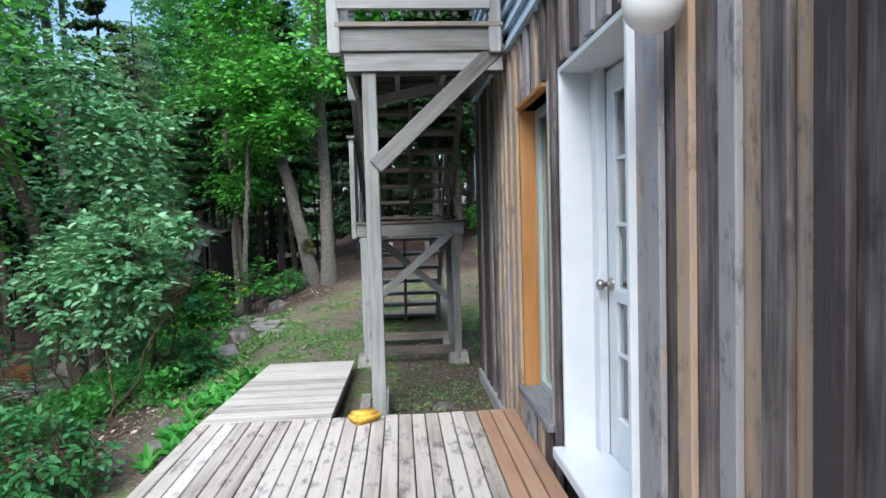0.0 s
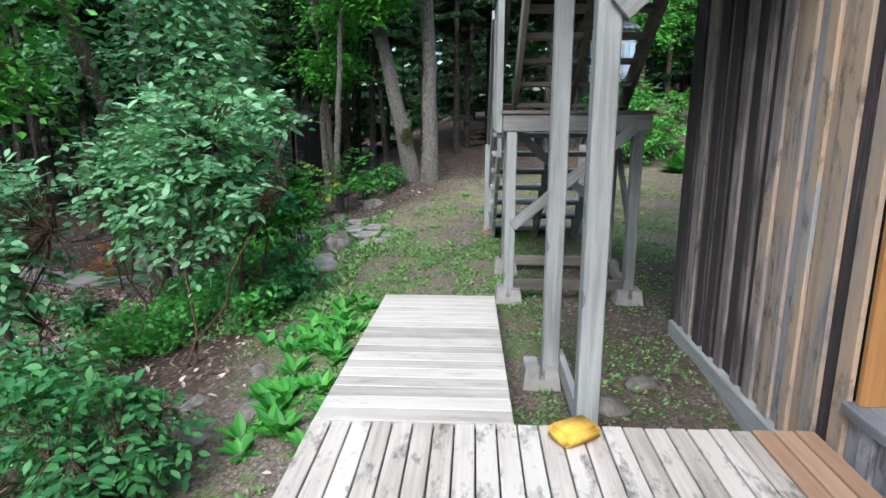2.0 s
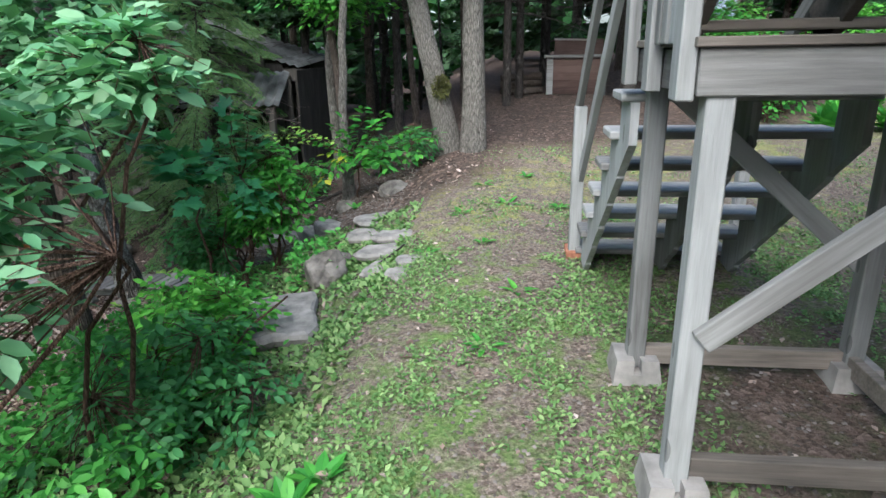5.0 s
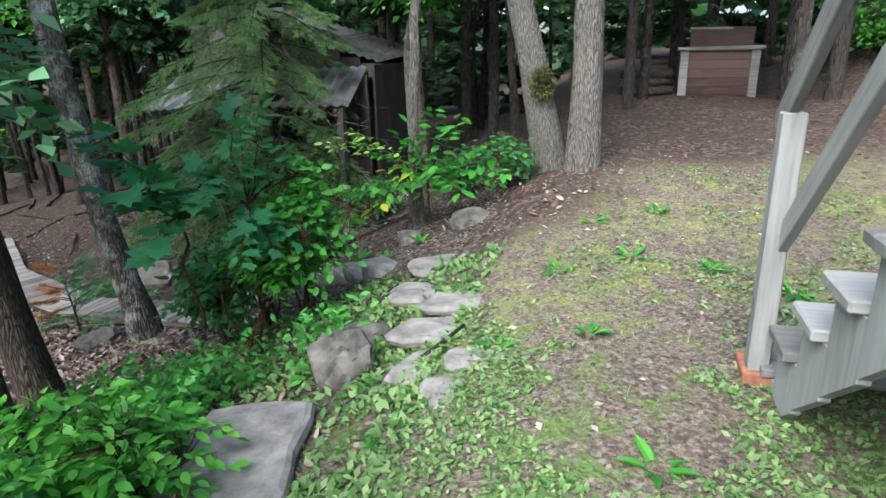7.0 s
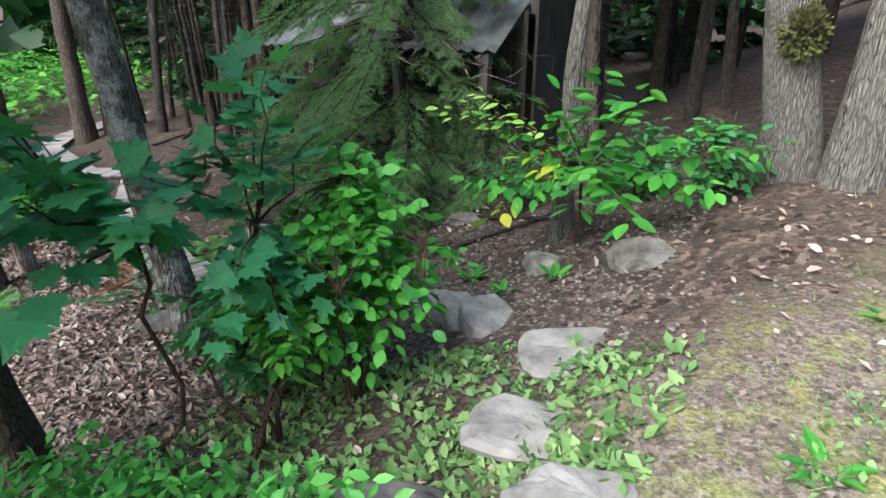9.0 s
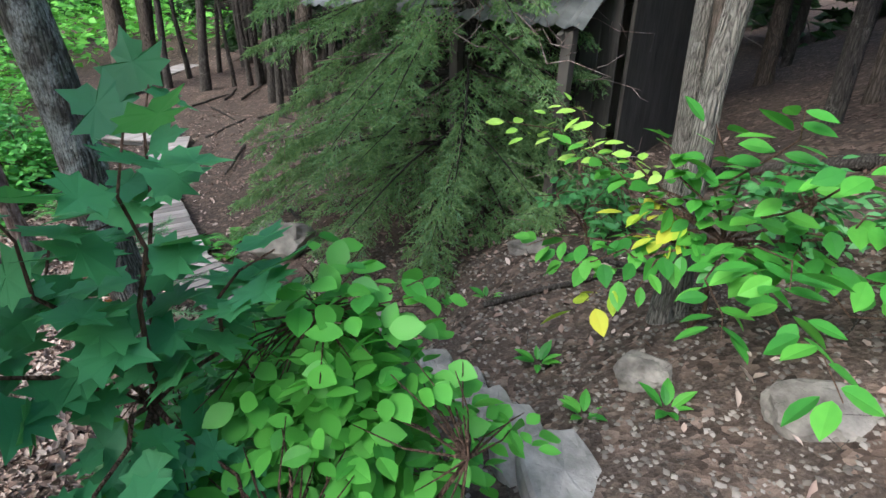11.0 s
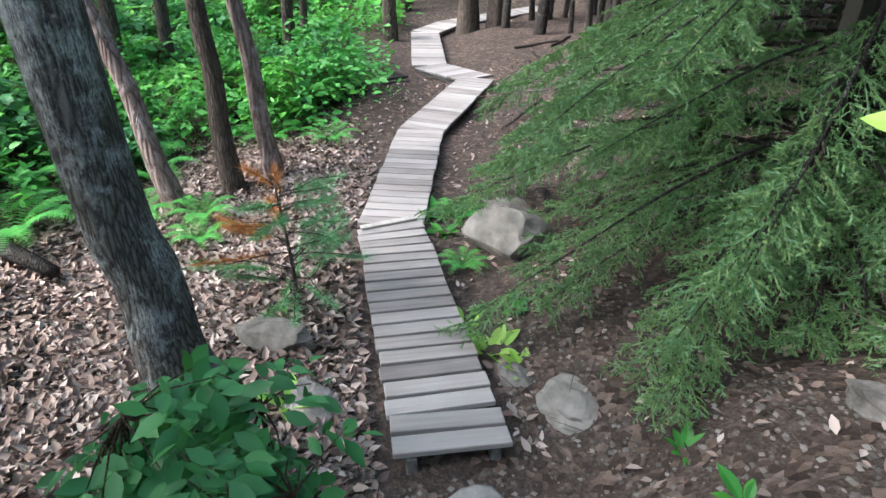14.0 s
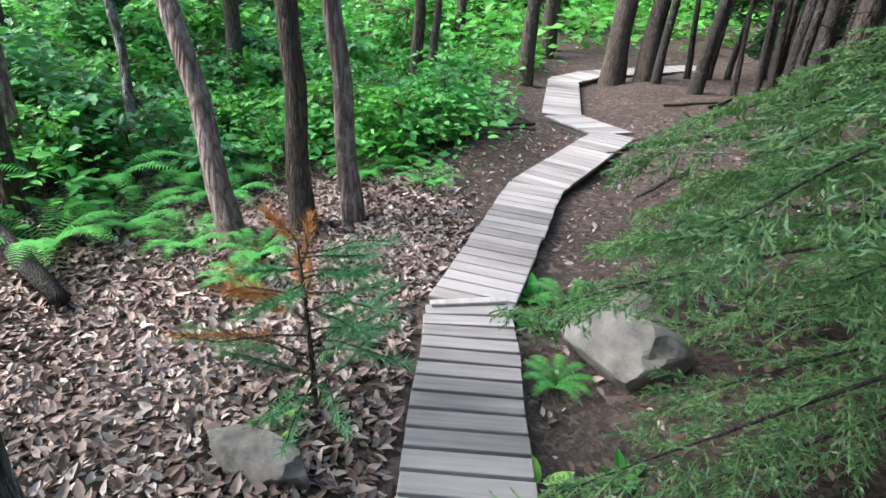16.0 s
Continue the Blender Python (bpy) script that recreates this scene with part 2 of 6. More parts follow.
def mesh_of(name, verts, faces, mat):
    me = bpy.data.meshes.new(name)
    me.from_pydata([tuple(map(float, v)) for v in verts], [], faces)
    me.materials.append(mat)
    me.update()
    return me


def smooth(me):
    me.polygons.foreach_set("use_smooth", [True] * len(me.polygons))
    return me


def box_mesh(sx, sy, sz, mat, bev=0.004):
    key = (round(sx, 3), round(sy, 3), round(sz, 3), mat.name, bev)
    if key not in BOXES:
        bm = bmesh.new()
        bmesh.ops.create_cube(bm, size=1)
        bmesh.ops.scale(bm, vec=(sx, sy, sz), verts=bm.verts)
        if bev:
            bmesh.ops.bevel(bm, geom=bm.edges[:], offset=min(bev, sx / 3, sy / 3, sz / 3), segments=1, affect="EDGES")
        me = bpy.data.meshes.new("board")
        bm.to_mesh(me)
        bm.free()
        me.materials.append(mat)
        BOXES[key] = me
    return BOXES[key]


def hang(ob, parent, label=""):
    if parent is not None:
        ob.parent = parent
        m = parent.matrix_basis
        if parent.parent is not None:
            m = parent.parent.matrix_basis @ parent.matrix_parent_inverse @ m
        ob.matrix_parent_inverse = m.inverted()
    if label:
        ob["label"] = label
    return ob


def thing(name, at, label, category, group="", kind=""):
    ob = new(name)
    ob.location = at
    ob.empty_display_size = 0.1
    return tagged(ob, label, category, group, kind)


def box(name, parent, mat, x0, x1, y0, y1, z0, z1, bev=0.004, label="", turn=None):
    ob = new(name, box_mesh(x1 - x0, y1 - y0, z1 - z0, mat, bev))
    ob.matrix_basis = Matrix.Translation(((x0 + x1) / 2, (y0 + y1) / 2, (z0 + z1) / 2)) @ (turn if turn is not None else Matrix())
    return hang(ob, parent, label)


def beam(name, parent, mat, a, b, w, h, label="", up=(0, 0, 1), bev=0.004):
    """A timber from a to b; w across, h along up. The length lies on the local axis that is nearest to it in the world."""
    a, b = Vector(a), Vector(b)
    d = (b - a)
    n = d.normalized()
    ax = max(range(3), key=lambda i: abs(n[i]))
    u = Vector(up)
    if abs(n.dot(u)) > 0.95:
        u = Vector((0, 1, 0))
    s = n.cross(u).normalized()
    u = s.cross(n)
    dims, cols = [0, 0, 0], [None] * 3
    dims[ax], cols[ax] = d.length, n
    i, j = [k for k in range(3) if k != ax]
    dims[i], cols[i], dims[j], cols[j] = w, s, h, u
    rot = Matrix((cols[0], cols[1], cols[2])).transposed()
    if rot.determinant() < 0:
        cols[i] = -s
        rot = Matrix((cols[0], cols[1], cols[2])).transposed()
    ob = new(name, box_mesh(*dims, mat, bev))
    ob.matrix_basis = Matrix.Translation((a + b) / 2) @ rot.to_4x4()
    return hang(ob, parent, label)


def tube(points, radii, sides=8, wob=0.0):
    """Rings along a line of points."""
    P = [Vector(p) for p in points]
    verts, faces = [], []
    for i, p in enumerate(P):
        d = (P[min(i + 1, len(P) - 1)] - P[max(i - 1, 0)]).normalized()
        s = d.cross(Vector((0.31, 0.95, 0.07))).normalized()
        u = s.cross(d)
        for k in range(sides):
            a = 2 * math.pi * k / sides
            r = radii[i] * (1 + wob * noise.noise(Vector((p.x * 2 + k * 1.7, p.y * 2, p.z * 2.2))))
            verts.append(p + (s * math.cos(a) + u * math.sin(a)) * r)
    for i in range(len(P) - 1):
        for k in range(sides):
            a, b = i * sides + k, i * sides + (k + 1) % sides
            faces.append((a, b, b + sides, a + sides))
    faces.append(tuple(range(len(verts) - sides, len(verts))))
    return verts, faces


def joined(parts):
    verts, faces = [], []
    for v, f in parts:
        o = len(verts)
        verts += v
        faces += [tuple(i + o for i in q) for q in f]
    return verts, faces


def part(name, vf, mat, parent, label="", soft=True):
    me = mesh_of(name, *vf, mat)
    if soft:
        smooth(me)
    ob = hang(new(name, me), parent, label)
    if name in ("branchwork", "bough_growth", "twig_growth"):
        ob["kind"] = "stuff"
    return ob


def smoothstep(a, b, x):
    t = min(1.0, max(0.0, (x - a) / (b - a)))
    return t * t * (3 - 2 * t)


# ---- the lie of the land ----
WALK = [(-5.45, 12.75, -1.58), (-8.12, 13.06, -1.86), (-10.54, 14.0, -1.95), (-12.75, 15.55, -2.0), (-14.1, 15.15, -2.12), (-17.2, 15.95, -2.2), (-18.3, 16.9, -2.24), (-20.2, 20.3, -2.3)]
LAWN_Y, LAWN_Z = (-6, 4, 6, 8.5, 10, 12, 13.5, 19, 40, 90), (-0.42, -0.4, -0.32, -0.24, -0.19, -0.06, 0.12, 0.40, 1.2, 2.5)
DROP_X, DROP_Z = (0, 0.5, 0.8, 1.3, 1.8, 2.2, 3.5, 4.0, 6.5, 9, 16, 40), (0, 0.05, 0.17, 0.36, 0.56, 0.78, 1.22, 1.52, 1.92, 2.06, 2.45, 2.9)


def near_walk(x, y):
    best = (1e9, 0)
    for (ax, ay, az), (bx, by, bz) in zip(WALK, WALK[1:]):
        dx, dy = bx - ax, by - ay
        s = min(1, max(0, ((x - ax) * dx + (y - ay) * dy) / (dx * dx + dy * dy)))
        d = math.hypot(x - ax - s * dx, y - ay - s * dy)
        if d < best[0]:
            best = (d, az + s * (bz - az))
    return best


def land(x, y, rough=True):
    z = float(np.interp(y, LAWN_Y, LAWN_Z))
    d = -1.45 - x + 0.25 * (1 - smoothstep(8, 11, y))
    k = 0.66 + 0.34 * smoothstep(8.3, 10.8, y)
    z -= k * float(np.interp(d, DROP_X, DROP_Z))
    z += 0.22 * max(0, y - 15.5) * smoothstep(1.2, 3.2, x) * (1 - smoothstep(20, 26, y))
    if x < -4.5:
        s, h = near_walk(x, y)
        w = 1 - smoothstep(0.3, 1.5, s)
        z = z * (1 - w) + (h - 0.11) * w
    if rough:
        v = Vector((x, y, 0))
        z += 0.035 * noise.noise(v * 1.3) + 0.015 * noise.noise(v * 4.1)
        if x < -3 or y > 14:
            z += 0.05 * noise.noise(v * 0.7 + Vector((9, 2, 0)))
    return z


def lawn_amount(x, y):
    """1 on the mown, mossy clearing, 0 on the forest floor; lowered too where shade is coloured in."""
    # edge drawn in past y 11: dark soil also carries the canopy's shade
    a = smoothstep(-2.9, -2.0, x - 1.25 * smoothstep(11.0, 12.8, y) + 0.25 * noise.noise(Vector((x, y, 3))))
    b = 1 - smoothstep(13.0, 14.2, y - max(0, x) * 0.6)
    shade = smoothstep(-0.6, 0.1, x) * (1 - smoothstep(8.2, 9.4, y))  # trodden earth below the stairs, with shade of deck and house in its colour
    return a * b * (1 - 0.7 * shade)


def weeds_at(x, y):
    """How green the clearing is: weeds in the south, yellow moss in the north."""
    return 1 - smoothstep(9.0, 11.5, y)


# ---- ground ----
def axis_steps(a, b, fine_a, fine_b, fine, grow):
    out = [fine_a]
    s = fine
    while out[0] > a:
        s *= grow
        out.insert(0, out[0] - s)
    while out[-1] < fine_b:
        out.append(out[-1] + fine)
    s = fine
    while out[-1] < b:
        s *= grow
        out.append(out[-1] + s)
    return out


def ground_material():
    k = Mat("mossy_clearing_and_forest_floor", 0.95)
    k.b.inputs["Specular IOR Level"].default_value = 0.1
    v = k.coords()
    att = k.node("ShaderNodeAttribute")
    att.attribute_name = "lawn"
    moss = k.node("ShaderNodeAttribute")
    moss.attribute_name = "moss"
    big, mid, fine = k.noise(v, 1.1, 4), k.noise(v, 6, 5), k.noise(v, 60, 5, None, 0.7)
    chips = k.node("ShaderNodeTexVoronoi", Scale=26.0)
    k.link(v, chips.inputs["Vector"])
    peb = k.node("ShaderNodeTexVoronoi", Scale=42.0)
    k.link(v, peb.inputs["Vector"])
    soil = k.ramp(fine, [(0.3, (0.085, 0.065, 0.052)), (0.55, (0.18, 0.145, 0.12)), (0.75, (0.33, 0.285, 0.25))])
    stones = k.mix(0.55, soil, k.ramp(peb.outputs["Color"], [(0.2, (0.12, 0.12, 0.12)), (0.8, (0.85, 0.85, 0.85))]), "SOFT_LIGHT")
    litter = k.ramp(chips.outputs["Color"], [(0.15, (0.03, 0.022, 0.018)), (0.5, (0.085, 0.06, 0.048)), (0.85, (0.19, 0.14, 0.115))])
    humus = k.ramp(fine, [(0.3, (0.032, 0.024, 0.020)), (0.55, (0.076, 0.058, 0.049)), (0.75, (0.16, 0.132, 0.115))])
    litter = k.mix(k.ramp(mid, [(0.4, (0, 0, 0)), (0.6, (1, 1, 1))]), litter, humus)
    green = k.ramp(fine, [(0.3, (0.05, 0.11, 0.025)), (0.7, (0.17, 0.26, 0.07))])
    yellow = k.ramp(fine, [(0.3, (0.13, 0.13, 0.035)), (0.5, (0.25, 0.235, 0.085)), (0.75, (0.38, 0.34, 0.22))])
    turf = k.mix(k.maths("MULTIPLY", moss.outputs["Fac"], k.ramp(mid, [(0.35, (0.2, 0.2, 0.2)), (0.65, (1, 1, 1))])), green, yellow)
    patch = k.ramp(k.maths("ADD", k.maths("MULTIPLY", mid, 0.6), k.maths("MULTIPLY", big, 0.4)), [(0.48, (0, 0, 0)), (0.60, (0.85, 0.85, 0.85))])
    lawn = k.mix(patch, stones, turf)
    col = k.mix(att.outputs["Fac"], litter, lawn)
    k.bump(k.maths("ADD", fine, k.maths("MULTIPLY", chips.outputs["Distance"], 0.8)), 0.8, 0.02)
    return k.colour(col)


xs = axis_steps(-400, 400, -14.0, 5.0, 0.14, 1.22)
ys = axis_steps(-400, 400, 2.0, 18.0, 0.14, 1.22)
gv = [(x, y, land(x, y)) for y in ys for x in xs]
nx = len(xs)
gf = [(j * nx + i, j * nx + i + 1, (j + 1) * nx + i + 1, (j + 1) * nx + i) for j in range(len(ys) - 1) for i in range(nx - 1)]
M_GROUND = ground_material()
gme = smooth(mesh_of("ground", gv, gf, M_GROUND))
for nm, fn in (("lawn", lawn_amount), ("moss", lambda x, y: 1 - weeds_at(x, y))):
    at = gme.attributes.new(nm, "FLOAT", "POINT")
    at.data.foreach_set("value", [fn(x, y) for x, y, _ in gv])
tagged(new("ground", gme), "uneven ground of moss, weeds, gravel and leaf litter", "ground", kind="structure")

# ---- house ----
WX = 0.89  # outer face of the wall behind its boards
HX1, HY0, HY1, EAVE = 7.5, -4.0, 6.5, 5.2
DOOR = (2.18, 3.14, 0.19, 2.19)
WIN = (3.45, 4.28, 0.22, 2.17)


def wall_with(name, holes, y0, y1, z0, z1, x0, x1, mat):
    """A wall along y cut round its openings."""
    cuts = sorted({y0, y1, *[h[0] for h in holes], *[h[1] for h in holes]})
    vf = []
    for a, b in zip(cuts, cuts[1:]):
        hs = [h for h in holes if h[0] <= a and b <= h[1]]
        spans = [(z0, z1)] if not hs else [(z0, hs[0][2]), (hs[0][3], z1)]
        for lo, hi in spans:
            c = [(x, y, z) for z in (lo, hi) for y in (a, b) for x in (x0, x1)]
            vf.append((c, [(0, 2, 3, 1), (4, 5, 7, 6), (0, 1, 5, 4), (2, 6, 7, 3), (0, 4, 6, 2), (1, 3, 7, 5)]))
    return new(name, mesh_of(name, *joined(vf), mat))


wall = tagged(wall_with("wall_west", [DOOR, WIN], HY0, HY1, -0.45, 2.7, WX, WX + 0.2, M_DARKW),
              "weathered board-on-board wall of a wooden house", "wall", kind="structure")
tagged(box("wall_north", None, M_SIDING, WX + 0.2, HX1, HY1 - 0.2, HY1 - 0.003, -0.45, 5.2, 0), "weathered wooden end wall of the house", "wall", kind="structure")
tagged(box("wall_south", None, M_SIDING, WX + 0.2, HX1, HY0, HY0 + 0.2, -0.45, 5.2, 0), "weathered wooden end wall", "wall", kind="structure")
tagged(box("wall_east", None, M_SIDING, HX1 - 0.2, HX1, HY0 + 0.2, HY1 - 0.2, -0.45, 5.2, 0), "weathered wooden rear wall", "wall", kind="structure")
tagged(box("floor", None, M_DARKX, WX + 0.2, HX1 - 0.2, HY0 + 0.2, HY1 - 0.2, 0.0, 0.18, 0), "dark wooden floor of the room", "floor", kind="structure")
tagged(box("ceiling", None, M_ROOM, WX + 0.2, HX1 - 0.2, HY0 + 0.2, HY1 - 0.2, 2.45, 2.6, 0), "plain ceiling of the room", "ceiling", kind="structure")
tagged(box("partition_wall", None, M_ROOM, 3.6, 3.7, HY0 + 0.2, HY1 - 0.2, 0.18, 2.45, 0), "dim plastered wall inside the room", "wall", kind="structure")
upper = tagged(box("wall_west_upper", None, M_BLUE, WX - 0.02, WX + 0.2, HY0, HY1, 2.7, EAVE, 0), "pale blue clapboard of the upper storey", "wall", kind="structure")
for i in range(9):
    z = 2.66 + i * 0.135
    c = [(WX - 0.075, HY0, z), (WX - 0.075, HY1, z), (WX - 0.021, HY0, z), (WX - 0.021, HY1, z), (WX - 0.035, HY0, z + 0.15), (WX - 0.035, HY1, z + 0.15), (WX - 0.021, HY0, z + 0.15), (WX - 0.021, HY1, z + 0.15)]
    part("clapboard", (c, [(0, 1, 3, 2), (0, 4, 5, 1), (4, 6, 7, 5), (0, 2, 6, 4), (1, 5, 7, 3)]), M_BLUE, upper, soft=False)
roof = []
for zz in (EAVE, EAVE + 0.12):
    roof += [(WX - 0.5, HY0 - 0.4, zz), (WX - 0.5, HY1 + 0.4, zz), (4.2, HY0 - 0.4, zz + 1.9), (4.2, HY1 + 0.4, zz + 1.9), (HX1 + 0.5, HY0 - 0.4, zz), (HX1 + 0.5, HY1 + 0.4, zz)]
tagged(new("roof", mesh_of("roof", roof, [(0, 2, 3, 1), (2, 4, 5, 3), (6, 7, 9, 8), (8, 9, 11, 10), (0, 1, 7, 6), (4, 10, 11, 5), (0, 6, 8, 2), (2, 8, 10, 4), (1, 3, 9, 7), (3, 5, 11, 9)], M_TIN)),
       "plain gabled roof of the house", "roof", kind="structure")
box("sill_beam", wall, M_BEAMY, WX - 0.075, WX - 0.002, 4.46, HY1 + 0.05, -0.42, -0.2, 0.01, "grey timber along the foot of the wall")
# siding boards: wide ones beneath, narrower ones lapped over the joints
y, i = HY0, 0
while y < HY1 - 0.02:
    w = float(rng.uniform(0.15, 0.21))
    for lap in (0, 1):
        if lap:
            a = y + w - float(rng.uniform(0.035, 0.05))
            b, x0, x1 = a + float(rng.uniform(0.075, 0.125)), WX - 0.048, WX - 0.0245
        else:
            a, b, x0, x1 = y + 0.003, y + w - 0.003, WX - 0.0225, WX - 0.002
        b = min(b, HY1)
        runs = [(-0.21 + float(rng.uniform(-0.01, 0.01)), 2.655)]
        for h in (DOOR, WIN):
            if b > h[0] - 0.03 and a < h[1] + 0.03:
                if a >= h[0] - 0.03 and b <= h[1] + 0.03 or (min(b, h[1]) - max(a, h[0])) > 0.02:
                    runs = [(-0.21, h[2] - 0.05), (h[3] + 0.03, 2.655)] if h is WIN else [(h[3] + 0.03, 2.655)]
        for lo, hi in runs:
            box("siding_board", wall, M_SIDING, x0, x1, a, b, lo, hi, 0.003)
    y += w + 0.035
    i += 1


def door_1():
    y0, y1, z0, z1 = DOOR
    d = thing("door_1", (1.07, (y0 + y1) / 2, z0), "white painted glazed door with fifteen small panes, shut", "door", kind="structure")
    # lining of the deep opening
    box("jamb", d, M_WHITE, WX - 0.052, 1.09, y1 - 0.03, y1 + 0.0, z0, z1, 0.003)
    box("jamb", d, M_WHITE, WX - 0.052, 1.09, y0, y0 + 0.03, z0, z1, 0.003)
    box("door_head", d, M_WHITE, WX - 0.052, 1.09, y0 + 0.03, y1 - 0.03, z1 - 0.03, z1, 0.003)
    box("casing", d, M_WHITE, 1.0, 1.05, y1 - 0.12, y1 - 0.03, z0, z1 - 0.03, 0.004)
    box("casing", d, M_WHITE, 1.0, 1.05, y0 + 0.03, y0 + 0.10, z0, z1 - 0.03, 0.004)
    box("threshold", d, M_WHITE, WX - 0.11, 1.09, y0 - 0.02, y1 + 0.02, z0 - 0.05, z0 + 0.01, 0.006, "worn white threshold")
    a, b, lo, hi = y0 + 0.1, y1 - 0.12, z0 + 0.012, z1 - 0.05
    leaf = box("door_leaf", d, M_WHITE, 1.05, 1.09, b - 0.11, b, lo, hi, 0.004)
    box("stile", leaf, M_WHITE, 1.05, 1.09, a, a + 0.11, lo, hi, 0.004)
    box("top_rail", leaf, M_WHITE, 1.05, 1.09, a + 0.11, b - 0.11, hi - 0.12, hi, 0.004)
    box("bottom_rail", leaf, M_WHITE, 1.05, 1.09, a + 0.11, b - 0.11, lo, lo + 0.22, 0.004)
    box("mid_rail", leaf, M_WHITE, 1.047, 1.093, a + 0.11, b - 0.11, lo + 0.80, lo + 0.86, 0.004)
    g0, g1, h0, h1 = a + 0.11, b - 0.11, lo + 0.22, hi - 0.12
    box("pane", leaf, M_GLASS, 1.068, 1.073, g0, g1, h0, h1, 0).visible_shadow = False
    for k in (1, 2):
        yy = g0 + (g1 - g0) * k / 3
        box("glazing_bar", leaf, M_WHITE, 1.056, 1.084, yy - 0.009, yy + 0.009, h0, h1, 0.003)
    for k in range(1, 5):
        zz = h0 + (h1 - h0) * k / 5
        box("glazing_bar", leaf, M_WHITE, 1.057, 1.083, g0, g1, zz - 0.009, zz + 0.009, 0.003)
    kx, ky, kz = 1.05, b - 0.055, lo + 0.88
    vf = tube([(kx, ky, kz), (kx - 0.012, ky, kz), (kx - 0.013, ky, kz), (kx - 0.04, ky, kz), (kx - 0.045, ky, kz), (kx - 0.06, ky, kz), (kx - 0.075, ky, kz), (kx - 0.082, ky, kz)],
              [0.032, 0.03, 0.012, 0.012, 0.022, 0.029, 0.024, 0.006], 14)
    part("door_knob", vf, M_METAL, leaf, "round tarnished metal knob")
    return d


def window_1():
    y0, y1, z0, z1 = WIN
    w = thing("window_1", (1.0, (y0 + y1) / 2, z0), "tall fixed window in a deep cedar-lined opening", "window", kind="structure")
    box("lining", w, M_CEDAR, WX - 0.030, 1.07, y1 - 0.028, y1 + 0.004, z0 + 0.006, z1 + 0.03, 0.003, "orange cedar lining board")
    box("lining", w, M_SIDING, WX - 0.030, 1.07, y0 - 0.004, y0 + 0.025, z0 + 0.006, z1 + 0.03, 0.003)
    box("lintel", w, M_CEDAR, WX - 0.055, 1.07, y0 + 0.025, y1 - 0.028, z1, z1 + 0.028, 0.003)
    box("window_sill", w, M_SILLW, WX - 0.07, 1.07, y0 - 0.03, y1 + 0.03, z0 - 0.045, z0 + 0.006, 0.005, "grey weathered sill")
    for a, b, c, e in ((y0 + 0.025, y0 + 0.085, z0 + 0.006, z1), (y1 - 0.088, y1 - 0.028, z0 + 0.006, z1), (y0 + 0.085, y1 - 0.088, z0 + 0.006, z0 + 0.06), (y0 + 0.085, y1 - 0.088, z1 - 0.06, z1)):
        box("window_frame", w, M_SAGE, 0.97, 1.03, a, b, c, e, 0.004)
    box("pane", w, M_GLASS, 1.0, 1.006, y0 + 0.085, y1 - 0.088, z0 + 0.06, z1 - 0.06, 0).visible_shadow = False


door_1()
window_1()


def wall_lamp():
    at = Vector((WX - 0.15, 1.72, 2.03))
    d = thing("wall_lamp", (WX - 0.048, at.y, at.z + 0.1), "white glass globe lamp on a metal wall bracket, unlit", "lamp")
    n = 14
    pts = [(at.x, at.y, at.z - 0.088 * math.cos(math.pi * k / n)) for k in range(n + 1)]
    part("globe", tube(pts, [max(0.002, 0.088 * math.sin(math.pi * k / n)) for k in range(n + 1)], 24), M_GLOBE, d, "white opal glass globe")
    part("neck", tube([(at.x, at.y, at.z + 0.075), (at.x, at.y, at.z + 0.12)], [0.045, 0.045], 16), M_METAL, d)
    part("bracket", tube([(at.x, at.y, at.z + 0.115), (at.x + 0.05, at.y, at.z + 0.13), (WX - 0.045, at.y, at.z + 0.12)], [0.012, 0.012, 0.012], 8), M_METAL, d)


wall_lamp()

# ---- deck in front of the house ----
deck = thing("deck", (-0.3, 1.0, -0.4), "weathered plank deck with dark stains and gaps", "deck", kind="structure")
n = 24
wd = (0.82 + 1.50) / n
for i in range(n):
    x = -1.50 + i * wd
    box("deck_board", deck, M_DECKB if i >= n - 3 else M_DECK, x + 0.004, x + wd - 0.004, -3.6, 4.45 + float(rng.uniform(-0.006, 0.006)), -0.036, float(rng.uniform(-0.002, 0.002)), 0.004)
for yy in (-3.4, -1.8, -0.2, 1.4, 3.0, 4.36):
    box("joist", deck, M_BEAMX, -1.46, 0.80, yy, yy + 0.05, -0.20, -0.038, 0.004)
for xx in (-1.4, -0.3, 0.7):
    for yy in (-3.3, 0.5, 4.28):
        box("deck_post", deck, M_POST, xx, xx + 0.09, yy, yy + 0.09, -0.75, -0.2, 0.004)

# ---- ramp from the deck to the lawn ----
ramp = thing("ramp", (-1.0, 5.7, -0.3), "newer pale plank ramp sloping from the deck to the lawn", "ramp", kind="structure")
R0, R1 = Vector((-1.02, 4.462, -0.002)), Vector((-1.03, 6.94, -0.15))
n = 18
for i in range(n):
    c = R0.lerp(R1, (i + 0.5) / n)
    sl = math.atan2(R1.z - R0.z, R1.y - R0.y)
    ob = box("ramp_board", ramp, M_RAMP, c.x - 0.475 + 0, c.x + 0.475, c.y - 0.0675, c.y + 0.0675, c.z - 0.034, c.z, 0.004,
             turn=Matrix.Rotation(sl, 4, "X") @ Matrix.Rotation(float(rng.uniform(-0.002, 0.002)), 4, "Z"))
for xx in (-1.46, -0.60):
    beam("stringer", ramp, M_BEAMY, (xx, 4.47, -0.10), (xx, 6.92, -0.245), 0.04, 0.125)


